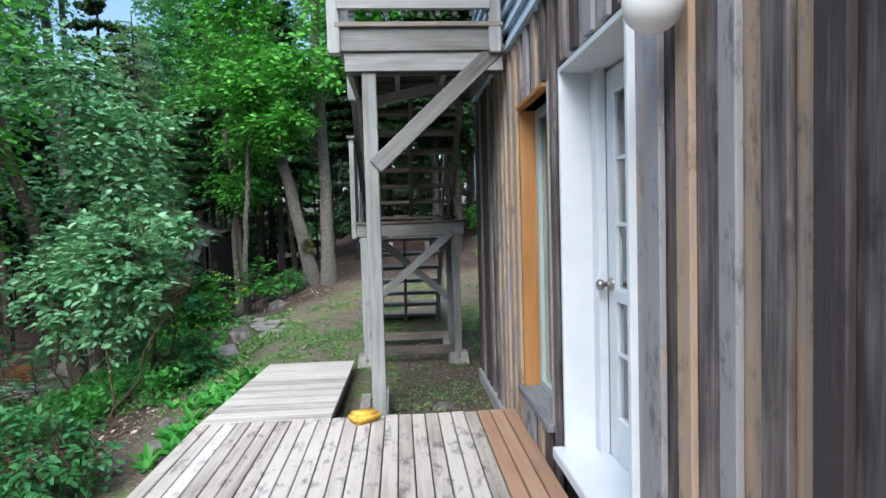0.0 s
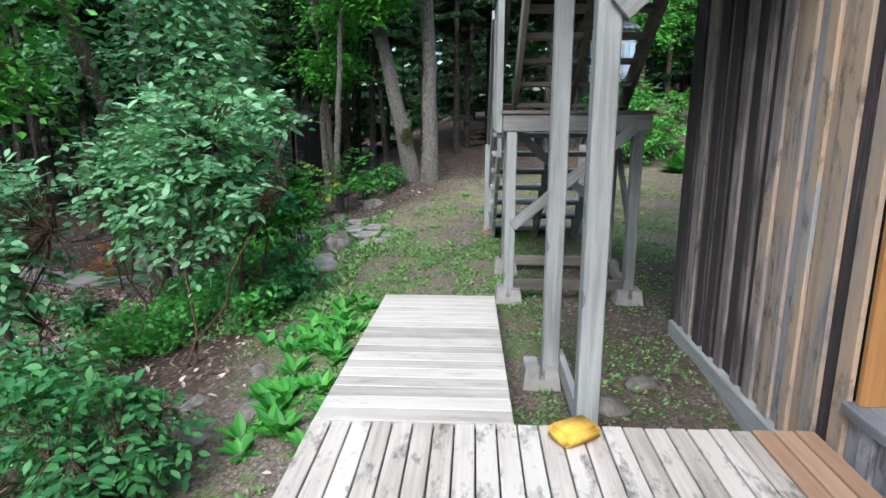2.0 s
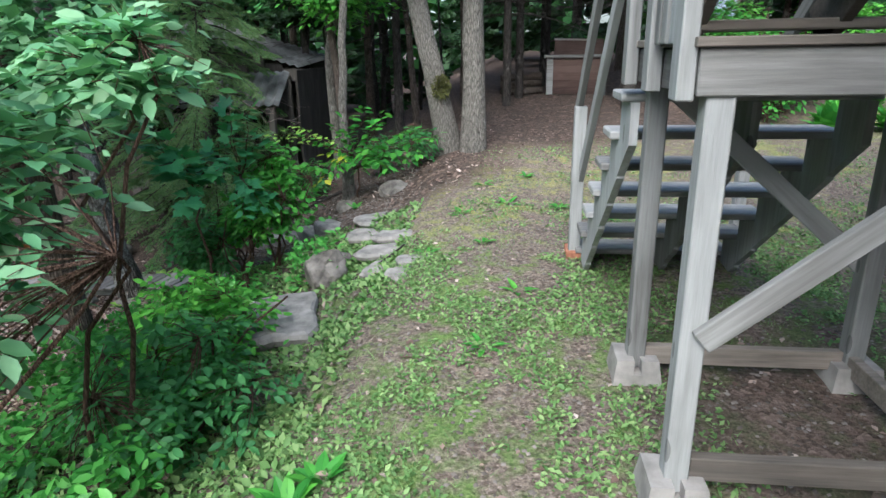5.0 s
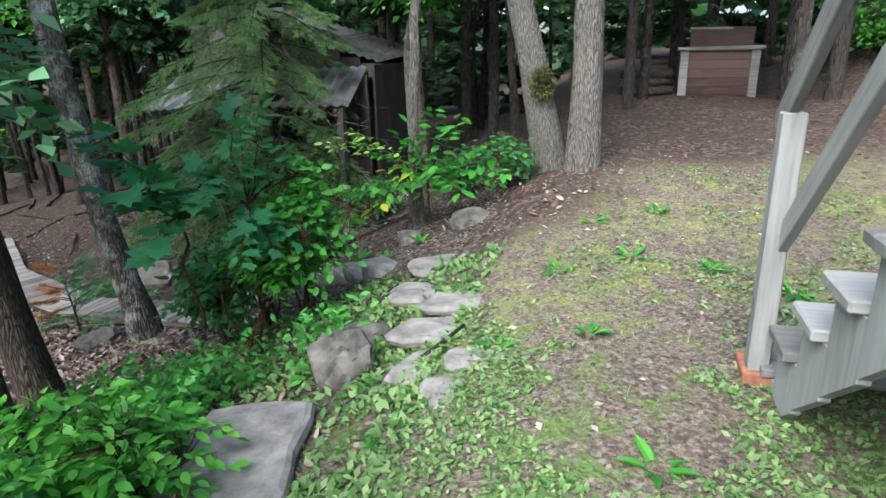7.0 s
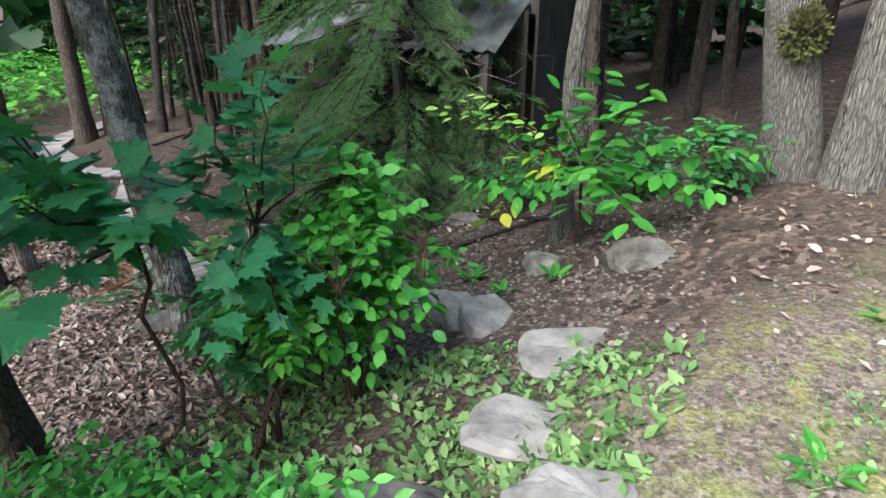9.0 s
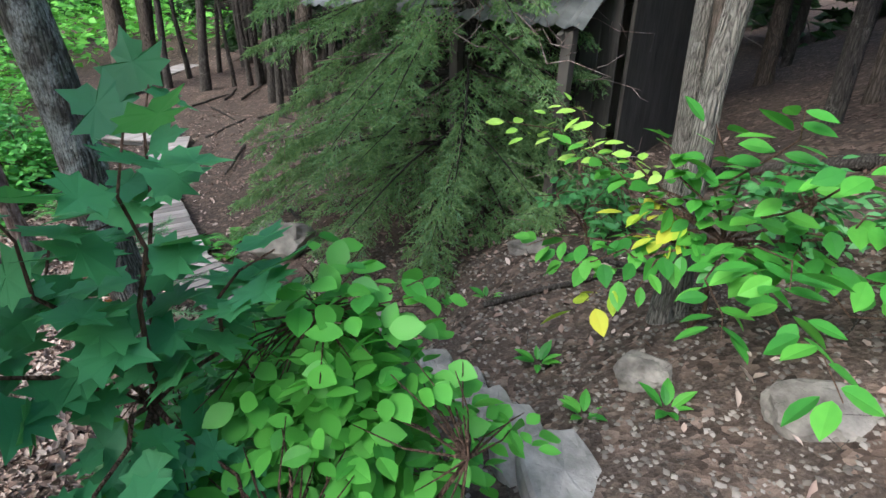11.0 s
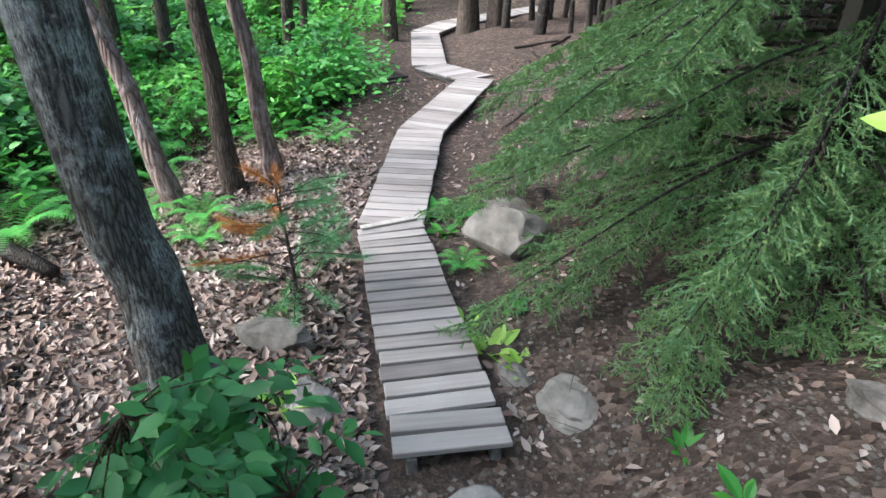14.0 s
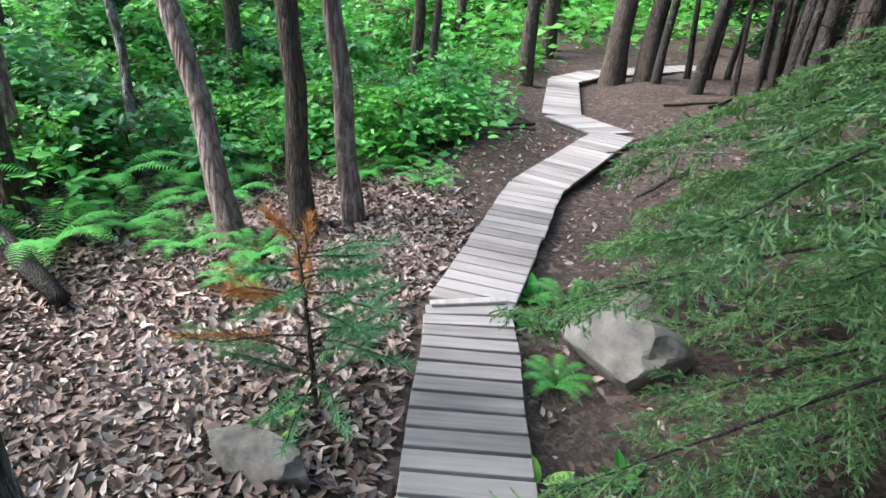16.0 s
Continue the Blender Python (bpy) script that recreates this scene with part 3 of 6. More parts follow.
def sponge():
    bm = bmesh.new()
    bmesh.ops.create_cube(bm, size=1)
    bmesh.ops.scale(bm, vec=(0.215, 0.145, 0.075), verts=bm.verts)
    bmesh.ops.bevel(bm, geom=bm.edges[:], offset=0.024, segments=4, affect="EDGES")
    for v in bm.verts:
        v.co.z += 0.008 * noise.noise(v.co * 9)
    me = bpy.data.meshes.new("sponge")
    bm.to_mesh(me)
    bm.free()
    me.materials.append(M_SPONGE)
    ob = new("sponge", smooth(me))
    ob.matrix_basis = pose(-0.29, 4.33, 0.041, 0, 0, 32)
    tagged(ob, "rounded yellow foam sponge lying on the deck edge", "sponge")


sponge()


# ---- outside stair tower ----
def pier(parent, x, y, z0, top):
    """A precast concrete block with a slot across its top."""
    s = 0.13
    vf = []
    for sx in (-1, 1):
        a, b = (0.022, s) if sx > 0 else (-s, -0.022)
        t = 0.8
        c = [(x + p * (1 if z == z0 else t), y + q * (1 if z == z0 else t), z) for z in (z0, top) for q in (-s, s) for p in (a, b)]
        vf.append((c, [(0, 2, 3, 1), (4, 5, 7, 6), (0, 1, 5, 4), (2, 6, 7, 3), (0, 4, 6, 2), (1, 3, 7, 5)]))
    c = [(x + p, y + q, z) for z in (z0, top - 0.07) for q in (-s * 0.9, s * 0.9) for p in (-0.03, 0.03)]
    vf.append((c, [(0, 2, 3, 1), (4, 5, 7, 6), (0, 1, 5, 4), (2, 6, 7, 3), (0, 4, 6, 2), (1, 3, 7, 5)]))
    part("pier_block", joined(vf), M_CONC, parent, "rough concrete footing block", False)


tower = thing("outside_stair", (0.1, 7.9, -0.25), "grey weathered timber staircase tower with landing and handrails", "staircase")
PA, PB = (-0.235, 5.62), (-0.19, 4.60)
TF = [(-0.42, 7.26), (0.66, 7.26)]
TB = [(-0.40, 8.18), (0.66, 8.18)]
LZ = 1.42
UD0, UD1, UDX0, UDX1, UZ = 4.5, 6.28, -0.40, 0.80, 2.86


def square_post(x, y, z0, z1, s=0.1):
    box("post", tower, M_POST, x - s / 2, x + s / 2, y - s / 2, y + s / 2, z0, z1, 0.006)


for (x, y), top in ((PA, 2.70), (PB, 2.70)):
    g = land(x, y, False)
    pier(tower, x - (0.06 if y > 5.5 else -0.02), y, g - 0.06, g + 0.14)
    square_post(x, y, g + 0.07, top, 0.105)
beam("ground_sill", tower, M_BEAMY, (PA[0] + 0.075, PB[1] - 0.2, -0.21), (PA[0] + 0.075, PA[1] + 0.1, -0.19), 0.04, 0.12)
for x, y in TF + TB:
    g = land(x, y, False)
    pier(tower, x, y, g - 0.06, g + 0.12)
    square_post(x, y, g + 0.055, LZ - 0.04, 0.09)
# upper deck
for yy in (UD0, UD1 - 0.05):
    box("rim_joist", tower, M_BEAMX, UDX0, UDX1, yy, yy + 0.045, UZ - 0.20, UZ - 0.035, 0.005)
for xx in (UDX0, 0.0, 0.4, UDX1 - 0.045):
    box("joist", tower, M_BEAMY, xx, xx + 0.045, UD0 + 0.047, UD1 - 0.052, UZ - 0.2, UZ - 0.037, 0.004)
box("bearer", tower, M_BEAMX, -0.36, UDX1, PB[1] - 0.075, PB[1] - 0.053, UZ - 0.34, UZ - 0.202, 0.004)
box("bearer", tower, M_BEAMX, -0.36, UDX1, PB[1] + 0.053, PB[1] + 0.075, UZ - 0.34, UZ - 0.202, 0.004)
for k in range(13):
    ya = UD0 - 0.03 + k * 0.14
    box("deck_board", tower, M_DARKX, UDX0 - 0.02, UDX1, ya, ya + 0.132, UZ - 0.034, UZ, 0.004)
# guard rails of the upper deck
for x, y in ((UDX0 - 0.03, UD0 + 0.02), (UDX0 - 0.03, UD1 - 0.05), (UDX1 - 0.06, UD0 + 0.02)):
    box("guard_post", tower, M_POST, x - 0.045, x + 0.045, y - 0.045, y + 0.045, UZ - 0.22, UZ + 1.0, 0.005)
for z in (UZ + 0.13, UZ + 0.93):
    beam("guard_rail", tower, M_BEAMX, (UDX0, UD0 - 0.03, z), (UDX1 - 0.1, UD0 - 0.03, z), 0.04, 0.09)
    beam("guard_rail", tower, M_BEAMY, (UDX0 - 0.05, UD0 + 0.05, z), (UDX0 - 0.05, UD1, z), 0.04, 0.09)
for k in range(9):
    x = UDX0 + 0.1 + k * 0.125
    box("baluster", tower, M_POST, x - 0.018, x + 0.018, UD0 - 0.01, UD0 + 0.027, UZ + 0.05, UZ + 0.92, 0.003)
for k in range(12):
    y = UD0 + 0.12 + k * 0.14
    box("baluster", tower, M_POST, UDX0 - 0.03, UDX0 + 0.005, y - 0.018, y + 0.018, UZ + 0.05, UZ + 0.92, 0.003)
# braces of the front bay
beam("brace", tower, M_BEAMX, (PB[0] + 0.03, PB[1] - 0.065, 1.83), (0.80, PB[1] - 0.065, 2.72), 0.04, 0.12, up=(0, 0, 1))
beam("brace", tower, M_BEAMX, (PA[0] + 0.03, PA[1] + 0.06, 2.52), (0.80, PA[1] + 0.06, 2.74), 0.04, 0.09)
# upper flight
N = 8
for k in range(N):
    y, z = UD1 + 0.12 + k * 0.21, 2.78 - 0.185 * k + 0.0
    if z > LZ + 0.06:
        box("tread", tower, M_DARKX, -0.36, 0.66, y - 0.125, y + 0.125, z - 0.04, z, 0.006)
for x in (-0.36, 0.15, 0.66):
    beam("stringer", tower, M_DARKX, (x, UD1 - 0.05, UZ - 0.16), (x, UD1 + 0.12 + 7.4 * 0.21, LZ + 0.02), 0.045, 0.2)
beam("handrail", tower, M_BEAMY, (-0.47, UD1, UZ + 0.93), (-0.47, 8.0, LZ + 0.95), 0.045, 0.10)
beam("handrail", tower, M_BEAMY, (-0.47, UD1, UZ + 0.45), (-0.47, 8.0, LZ + 0.42), 0.04, 0.09)
# landing
for yy in (7.200, 8.200):
    box("rim_joist", tower, M_BEAMX, -0.50, 0.76, yy, yy + 0.045, LZ - 0.175, LZ - 0.03, 0.005)
for xx in (-0.50, 0.13, 0.715):
    box("joist", tower, M_BEAMY, xx, xx + 0.045, 7.247, 8.198, LZ - 0.175, LZ - 0.034, 0.004)
for k in range(8):
    box("deck_board", tower, M_DARKX, -0.52, 0.78, 7.180 + k * 0.134, 7.180 + k * 0.134 + 0.127, LZ - 0.03, LZ, 0.004)
for y in (7.260, 7.710, 8.180):
    box("guard_post", tower, M_POST, -0.56, -0.505, y - 0.05, y + 0.05, LZ - 0.19, LZ + 0.98, 0.005)
for y in (7.380, 7.500, 7.600):
    box("baluster", tower, M_POST, -0.55, -0.52, y - 0.035, y + 0.035, LZ - 0.02, LZ + 0.94, 0.004)
beam("guard_rail", tower, M_BEAMY, (-0.535, 7.180, LZ + 0.99), (-0.535, 8.260, LZ + 0.99), 0.09, 0.035)
# braces under the landing
beam("brace", tower, M_BEAMX, (-0.40, 7.200, 0.42), (0.62, 7.200, 1.28), 0.035, 0.09)
beam("brace", tower, M_BEAMX, (-0.40, 8.230, 1.28), (0.66, 8.230, 0.35), 0.035, 0.09)
beam("brace", tower, M_BEAMY, (0.67, 7.310, 0.3), (0.67, 8.180, 1.25), 0.035, 0.09)
for yy in (7.260, 8.180):
    beam("ground_sill", tower, M_DARKX, (-0.37, yy, -0.13), (0.61, yy, -0.13), 0.05, 0.1)
for xx in (0.64,):
    beam("ground_sill", tower, M_DARKX, (xx, 7.320, -0.13), (xx, 8.120, -0.13), 0.05, 0.1)
# lower flight
BY, BZ = 10.0, -0.105
for k in range(7):
    y, z = BY - 0.268 * k, BZ + 0.216 * k
    box("tread", tower, M_BEAMX, -0.55, 0.62, y - 0.14, y + 0.13, z - 0.045, z, 0.008)
for x in (-0.485, 0.06, 0.56):
    prof = []
    for k in range(7):
        y, z = BY - 0.268 * k, BZ + 0.216 * k - 0.047
        prof += [(y + 0.10, z), (y - 0.165, z)]
    low = [(y, z - (0.20 if i % 2 else 0.40)) for i, (y, z) in enumerate(prof)]
    low[0] = (BY + 0.10, BZ - 0.14)
    ring = prof + low[::-1]
    n = len(ring)
    sv = [(x + e, y, z) for e in (-0.02, 0.02) for y, z in ring]
    m = len(prof)
    sf = [(i, i + 1, n - 2 - i, n - 1 - i) for i in range(m - 1)]
    sf += [tuple(reversed([v + n for v in q])) for q in sf]
    sf += [((i + 1) % n, i, i + n, (i + 1) % n + n) for i in range(n)]
    part("stringer", (sv, sf), M_POST, tower, soft=False)
box("newel_post", tower, M_POST, -0.60, -0.51, BY - 0.09, BY, land(-0.55, BY, False) - 0.03, 0.98, 0.006)
box("newel_post", tower, M_POST, 0.62, 0.70, BY - 0.09, BY, land(0.65, BY, False) - 0.03, 0.98, 0.006)
beam("handrail", tower, M_BEAMY, (-0.56, BY + 0.12, 0.90), (-0.56, 8.40, 2.36), 0.04, 0.13)
beam("handrail", tower, M_BEAMY, (-0.53, BY - 0.02, 0.42), (-0.53, 8.40, 1.85), 0.04, 0.10)
beam("handrail", tower, M_BEAMY, (0.66, BY + 0.12, 0.90), (0.66, 8.40, 2.36), 0.04, 0.10)
box("footing_brick", tower, M_BRICK, -0.62, -0.46, BY - 0.12, BY + 0.10, land(-0.55, BY, False) - 0.04, land(-0.55, BY, False) + 0.05, 0.008, "crumbling red brick under the stair foot")


# ---- rocks and stepping stones ----
def stone(name, at, size, turn=0.0, mat=M_ROCK, seed=0, label="", group="", flat=0.0, cut=4, facet=0.40):
    bm = bmesh.new()
    bmesh.ops.create_icosphere(bm, subdivisions=cut, radius=0.5)
    off = Vector((seed * 3.7, seed * 1.3, seed))
    for v in bm.verts:
        p = v.co.copy()
        r = 1 + 0.30 * noise.noise(p * 2.2 + off) + 0.14 * noise.noise(p * 5.5 + off) + 0.06 * noise.noise(p * 13 + off) + 0.03 * noise.noise(p * 27 + off)
        q = p * r
        for k in range(6):  # broken faces
            nrm = Vector((math.sin(k * 2.1 + seed), math.cos(k * 1.7 + seed * 2), math.sin(k * 0.9 + seed * 3))).normalized()
            e = q.dot(nrm) - facet
            if e > 0:
                q -= nrm * e * 0.85
        if flat:
            q.z = max(-0.5, min(0.5 - flat, q.z)) + 0.012 * noise.noise(p * 9 + off)
        v.co = Vector((q.x * size[0], q.y * size[1], q.z * size[2]))
    me = bpy.data.meshes.new(name)
    bm.to_mesh(me)
    bm.free()
    me.materials.append(mat)
    ob = new(name, me)
    ob.matrix_basis = pose(at[0], at[1], at[2], 0, 0, turn)
    return tagged(ob, label or "grey field stone half sunk in the ground", "rock", group)


def slab(name, at, size, turn=0.0, mat=M_FLAG, seed=0, label="", group="", thick=0.09, square=0.0, tip=(0, 0)):
    """A flat stone: an irregular outline, broken edges, an uneven top."""
    r = np.random.default_rng(seed)
    n, rings = 22, (0.0, 0.35, 0.7, 0.92, 1.0, 1.03, 0.97)
    lift = (0.0, 0.0, 0.0, -0.004, -0.02, -thick * 0.5, -thick)
    ang = [2 * math.pi * k / n for k in range(n)]
    knots_ = r.uniform(0.78, 1.08, 9)
    verts = [(0, 0, 0)]
    for q, dz in zip(rings[1:], lift[1:]):
        for a in ang:
            w = np.interp((a / (2 * math.pi) * 9) % 9, range(10), list(knots_) + [knots_[0]])
            c, s = math.cos(a), math.sin(a)
            box_r = 1 / max(abs(c), abs(s))
            rad = 0.5 * q * w * (1 + square * (box_r - 1)) * (1 + 0.04 * noise.noise(Vector((c * 4, s * 4, seed))))
            x, y = rad * c * size[0], rad * s * size[1]
            z = dz + 0.012 * noise.noise(Vector((x * 7, y * 7, seed))) + 0.008 * noise.noise(Vector((x * 23, y * 23, seed)))
            verts.append((x, y, z))
    faces = [(0, 1 + k, 1 + (k + 1) % n) for k in range(n)]
    for j in range(len(rings) - 2):
        for k in range(n):
            a, b = 1 + j * n + k, 1 + j * n + (k + 1) % n
            faces.append((a, a + n, b + n, b))
    ob = new(name, mesh_of(name, verts, faces, mat))
    ob.matrix_basis = pose(at[0], at[1], at[2], tip[0], tip[1], turn)
    return tagged(ob, label, "stone", group)


def on(x, y, up=0.0):
    return (x, y, land(x, y, False) + up)


slab("flat_slab", (-2.76, 9.12, land(-2.75, 9.25, False) + 0.13), (0.70, 0.98), 14, M_FLAG, 3, "large flat grey slab of stone tilted by the weeds", thick=0.10, square=0.85, tip=(-3, -6))
stone("rock", on(-2.62, 9.98, 0.10), (0.42, 0.38, 0.42), 20, M_ROCK, 2, "rounded brown boulder at the edge of the lawn")
for k, (x, y, sx, sy, a) in enumerate([(-2.12, 10.30, 0.66, 0.36, 18), (-2.38, 10.95, 0.70, 0.38, 8), (-2.08, 10.63, 0.56, 0.30, 12), (-2.12, 9.88, 0.26, 0.38, -18), (-1.84, 9.88, 0.34, 0.24, 10), (-1.86, 9.60, 0.34, 0.26, 30), (-2.5, 11.55, 0.62, 0.42, 35)]):
    slab("flagstone", on(x, y, 0.028), (sx, sy), a, M_FLAG, 11 + k, "flat worn stepping stone set in the ground", "stepping stones", 0.06, 0.75)
for k, (x, y, sx, sy, a) in enumerate([(-3.18, 11.95, 0.30, 0.46, 50), (-3.46, 12.12, 0.26, 0.48, 48), (-3.70, 12.28, 0.20, 0.38, 52), (-3.95, 12.40, 0.24, 0.34, 50), (-4.25, 12.52, 0.26, 0.34, 50), (-4.72, 12.66, 0.44, 0.42, 80), (-5.05, 12.72, 0.40, 0.46, 20)]):
    slab("step_stone", on(x, y, 0.07), (sx, sy), a, M_FLAG, 21 + k, "grey stone step leading down the earth path", "stone steps", 0.14, 0.7, (2, 3))
stone("boulder", on(-7.40, 13.86, 0.08), (0.80, 0.46, 0.52), 62, M_BOULDER, 5, "angular grey boulder beside the boardwalk", facet=0.27)
stone("rock", on(-6.7, 12.02, 0.05), (0.55, 0.24, 0.32), 75, M_ROCK, 6, "long dark rock among dry leaves", facet=0.28)
stone("rock", on(-6.05, 12.15, 0.0), (0.40, 0.26, 0.16), 10, M_BOULDER, 7, "flat grey rock among dry leaves")
stone("rock", on(-2.5, 12.5, 0.0), (0.42, 0.28, 0.26), 10, M_ROCK, 8, "brown rock at the foot of a sapling")
stone("rock", on(-3.18, 12.66, 0.0), (0.28, 0.22, 0.2), 30, M_ROCK, 9, "pale rock beside the path")
stone("rock", on(-5.6, 13.45, 0.0), (0.42, 0.36, 0.16), 30, M_BOULDER, 31, "flat rock in the bare soil")
stone("rock", on(-5.95, 13.28, 0.0), (0.26, 0.2, 0.16), 30, M_ROCK, 32, "small rock in the bare soil")
stone("rock", on(-8.0, 14.1, 0.02), (0.45, 0.3, 0.26), 30, M_ROCK, 33, "rock under the spruce branches")
stone("rock", on(-4.6, 14.2, -0.02), (0.5, 0.26, 0.18), 20, M_ROCK, 34, "long rock under the spruce branches")
stone("rock", on(-2.75, 12.3 - 1.9, 0.0), (0.5, 0.4, 0.3), 20, M_ROCK, 35, "dark rock under the bush")
for k, (x, y) in enumerate([(-2.45, 5.2), (-2.2, 5.45), (-2.7, 5.75), (-2.35, 6.1), (0.1, 5.3), (0.35, 5.6)]):
    stone("rock", on(x, y, 0.0), (0.24, 0.18, 0.13), k * 40, M_ROCK, 41 + k, "small grey rock by the deck", "small rocks", cut=2)

# ---- boardwalk through the woods ----
walkway = thing("boardwalk", (-8.1, 13.0, -1.9), "narrow grey plank boardwalk winding through the woods", "boardwalk", kind="structure")


def corner_dirs():
    out = []
    for i in range(len(WALK)):
        a, b = Vector(WALK[max(i - 1, 0)]), Vector(WALK[min(i + 1, len(WALK) - 1)])
        out.append((b - a).normalized())
    return out


PLANK = None
for s, (a, b) in enumerate(zip(WALK, WALK[1:])):
    a, b = Vector(a), Vector(b)
    d = b - a
    ang = math.atan2(d.y, d.x)
    tilt = -math.atan2(d.z, math.hypot(d.x, d.y))
    L = d.length
    n = max(1, round(L / 0.142))
    wide = 0.56 if s < 3 else 0.62
    for k in range(n):
        c = a + d * ((k + 0.5) / n)
        c.z += 0.002 * (s % 2)
        ob = new("plank", box_mesh(0.118 if s == 0 else 0.127, wide, 0.032, M_WALKB, 0.004))
        skew = float(rng.uniform(-0.012, 0.012)) + (-0.05 if s == 0 and k < 2 else 0)
        if s == 0 and k > n - 4:
            skew += 0.04 * (k - n + 4)
        ob.matrix_basis = Matrix.Translation(c + Vector((0, float(rng.uniform(-0.008, 0.008)), -0.016))) @ Matrix.Rotation(ang + skew, 4, "Z") @ Matrix.Rotation(tilt, 4, "Y")
        hang(ob, walkway)
    side = Vector((-d.y, d.x, 0)).normalized()
    for e in (-0.2, 0.2):
        beam("runner", walkway, M_BEAMX, a + side * e + Vector((0, 0, -0.08)), b + side * e + Vector((0, 0, -0.08)), 0.05, 0.09)
box("plank", walkway, M_RAMP, -8.16, -8.10, 12.80, 13.30, -1.858, -1.832, 0.004, "fresh pale plank laid across the bend", turn=Matrix.Rotation(0.12, 4, "Z"))


# ---- plants ----
def leaf_blade(length, width, fold=0.18, curl=0.15):
    """A pointed oval leaf along +x, folded a little at its midrib and bent down towards its tip."""
    L, w = length, width / 2
    prof = [(0.10, 0.45), (0.28, 0.88), (0.50, 1.0), (0.70, 0.78), (0.86, 0.40)]
    up = [(L * x, w * y, fold * w * y - curl * L * 0.5 * x * x) for x, y in prof]
    dn = [(x, -y, z) for x, y, z in reversed(up)]
    mid = [(L * 0.28, 0, -curl * L * 0.04), (L * 0.70, 0, -curl * L * 0.245)]
    v = [(0, 0, 0)] + up + [(L, 0, -curl * L * 0.5)] + dn + mid
    f = [(0, 12, 1), (1, 12, 2), (2, 12, 3), (3, 12, 13), (3, 13, 4), (4, 13, 5), (5, 13, 6), (6, 13, 7), (7, 13, 8), (8, 13, 9), (9, 13, 12), (9, 12, 10), (10, 12, 11), (11, 12, 0)]
    return v, f


def lobed_blade(size):
    """A maple leaf: pointed lobes round a centre."""
    lobes = [(0.0, 0.02), (0.02, 0.20), (-0.06, 0.34), (0.14, 0.36), (0.24, 0.58), (0.34, 0.44), (0.56, 0.56), (0.52, 0.34), (0.50, 0.20), (0.66, 0.26), (0.74, 0.12), (1.0, 0.0)]
    up = [(x * size, y * size, 0.05 * size * y) for x, y in lobes]
    dn = [(x * size, -y * size, 0.05 * size * y) for x, y in lobes[-2::-1]]
    v = up + dn + [(0.45 * size, 0, -0.03 * size)]
    n = len(v) - 1
    return v, [(i, (i + 1) % n, n) for i in range(n)]


def placed_leaves(verts, faces, P, D, U, S):
    """Copies of a blade at places P, pointing along D with their faces towards U, of sizes S. numpy throughout."""
    V = np.array(verts, float)
    D = D / np.linalg.norm(D, axis=1, keepdims=True)
    side = np.cross(U, D)
    side /= np.linalg.norm(side, axis=1, keepdims=True) + 1e-9
    up = np.cross(D, side)
    W = P[:, None, :] + S[:, None, None] * (V[None, :, 0:1] * D[:, None, :] + V[None, :, 1:2] * side[:, None, :] + V[None, :, 2:3] * up[:, None, :])
    n, k = len(P), len(V)
    F = np.array(faces)
    allf = (F[None] + (np.arange(n) * k)[:, None, None]).reshape(-1, F.shape[1])
    return W.reshape(-1, 3), allf


def leaf_mesh(name, V, F, mat):
    me = bpy.data.meshes.new(name)
    k = F.shape[1]
    me.vertices.add(len(V))
    me.vertices.foreach_set("co", V.astype(np.float32).ravel())
    me.loops.add(F.size)
    me.loops.foreach_set("vertex_index", F.astype(np.int32).ravel())
    me.polygons.add(len(F))
    me.polygons.foreach_set("loop_start", np.arange(0, F.size, k, dtype=np.int32))
    me.materials.append(mat)
    me.update(calc_edges=True)
    return me


BLADE4 = ([(0, 0, 0), (0.5, 0.28, 0.06), (1, 0, -0.06), (0.5, -0.28, 0.06)], [(0, 1, 2), (0, 2, 3)])
BLADE6 = ([(0, 0, 0), (0.3, 0.21, 0.04), (0.62, 0.22, 0.03), (1, 0, -0.08), (0.62, -0.22, 0.03), (0.3, -0.21, 0.04), (0.45, 0, -0.02)], [(0, 6, 1), (1, 6, 2), (2, 6, 3), (3, 6, 4), (4, 6, 5), (5, 6, 0)])


def sprays(r, tips, dirs, leaves, length, droop=0.35, flat=0.8):
    """Points, directions and normals of leaves set along twigs that end at the tips."""
    n = len(tips)
    P, D, U = [], [], []
    for k in range(leaves):
        s = (k // 2 + 1) / (leaves / 2 + 0.5)
        side = -1 if k % 2 else 1
        lat = np.cross(dirs, np.array([0, 0, 1.0]))
        lat /= np.linalg.norm(lat, axis=1, keepdims=True) + 1e-6
        p = tips - dirs * (length * (1 - s))
        p = p + r.normal(0, length * 0.06, (n, 3))
        p[:, 2] -= droop * length * s * s
        d = dirs * (0.55 + 0.6 * (k >= leaves - 1)) + lat * side * (0 if k >= leaves - 1 else 1) + r.normal(0, 0.25, (n, 3))
        d[:, 2] -= droop * 0.8
        u = np.array([0, 0, 1.0]) * flat + r.normal(0, 0.4, (n, 3))
        P.append(p), D.append(d), U.append(u)
    return np.concatenate(P), np.concatenate(D), np.concatenate(U)


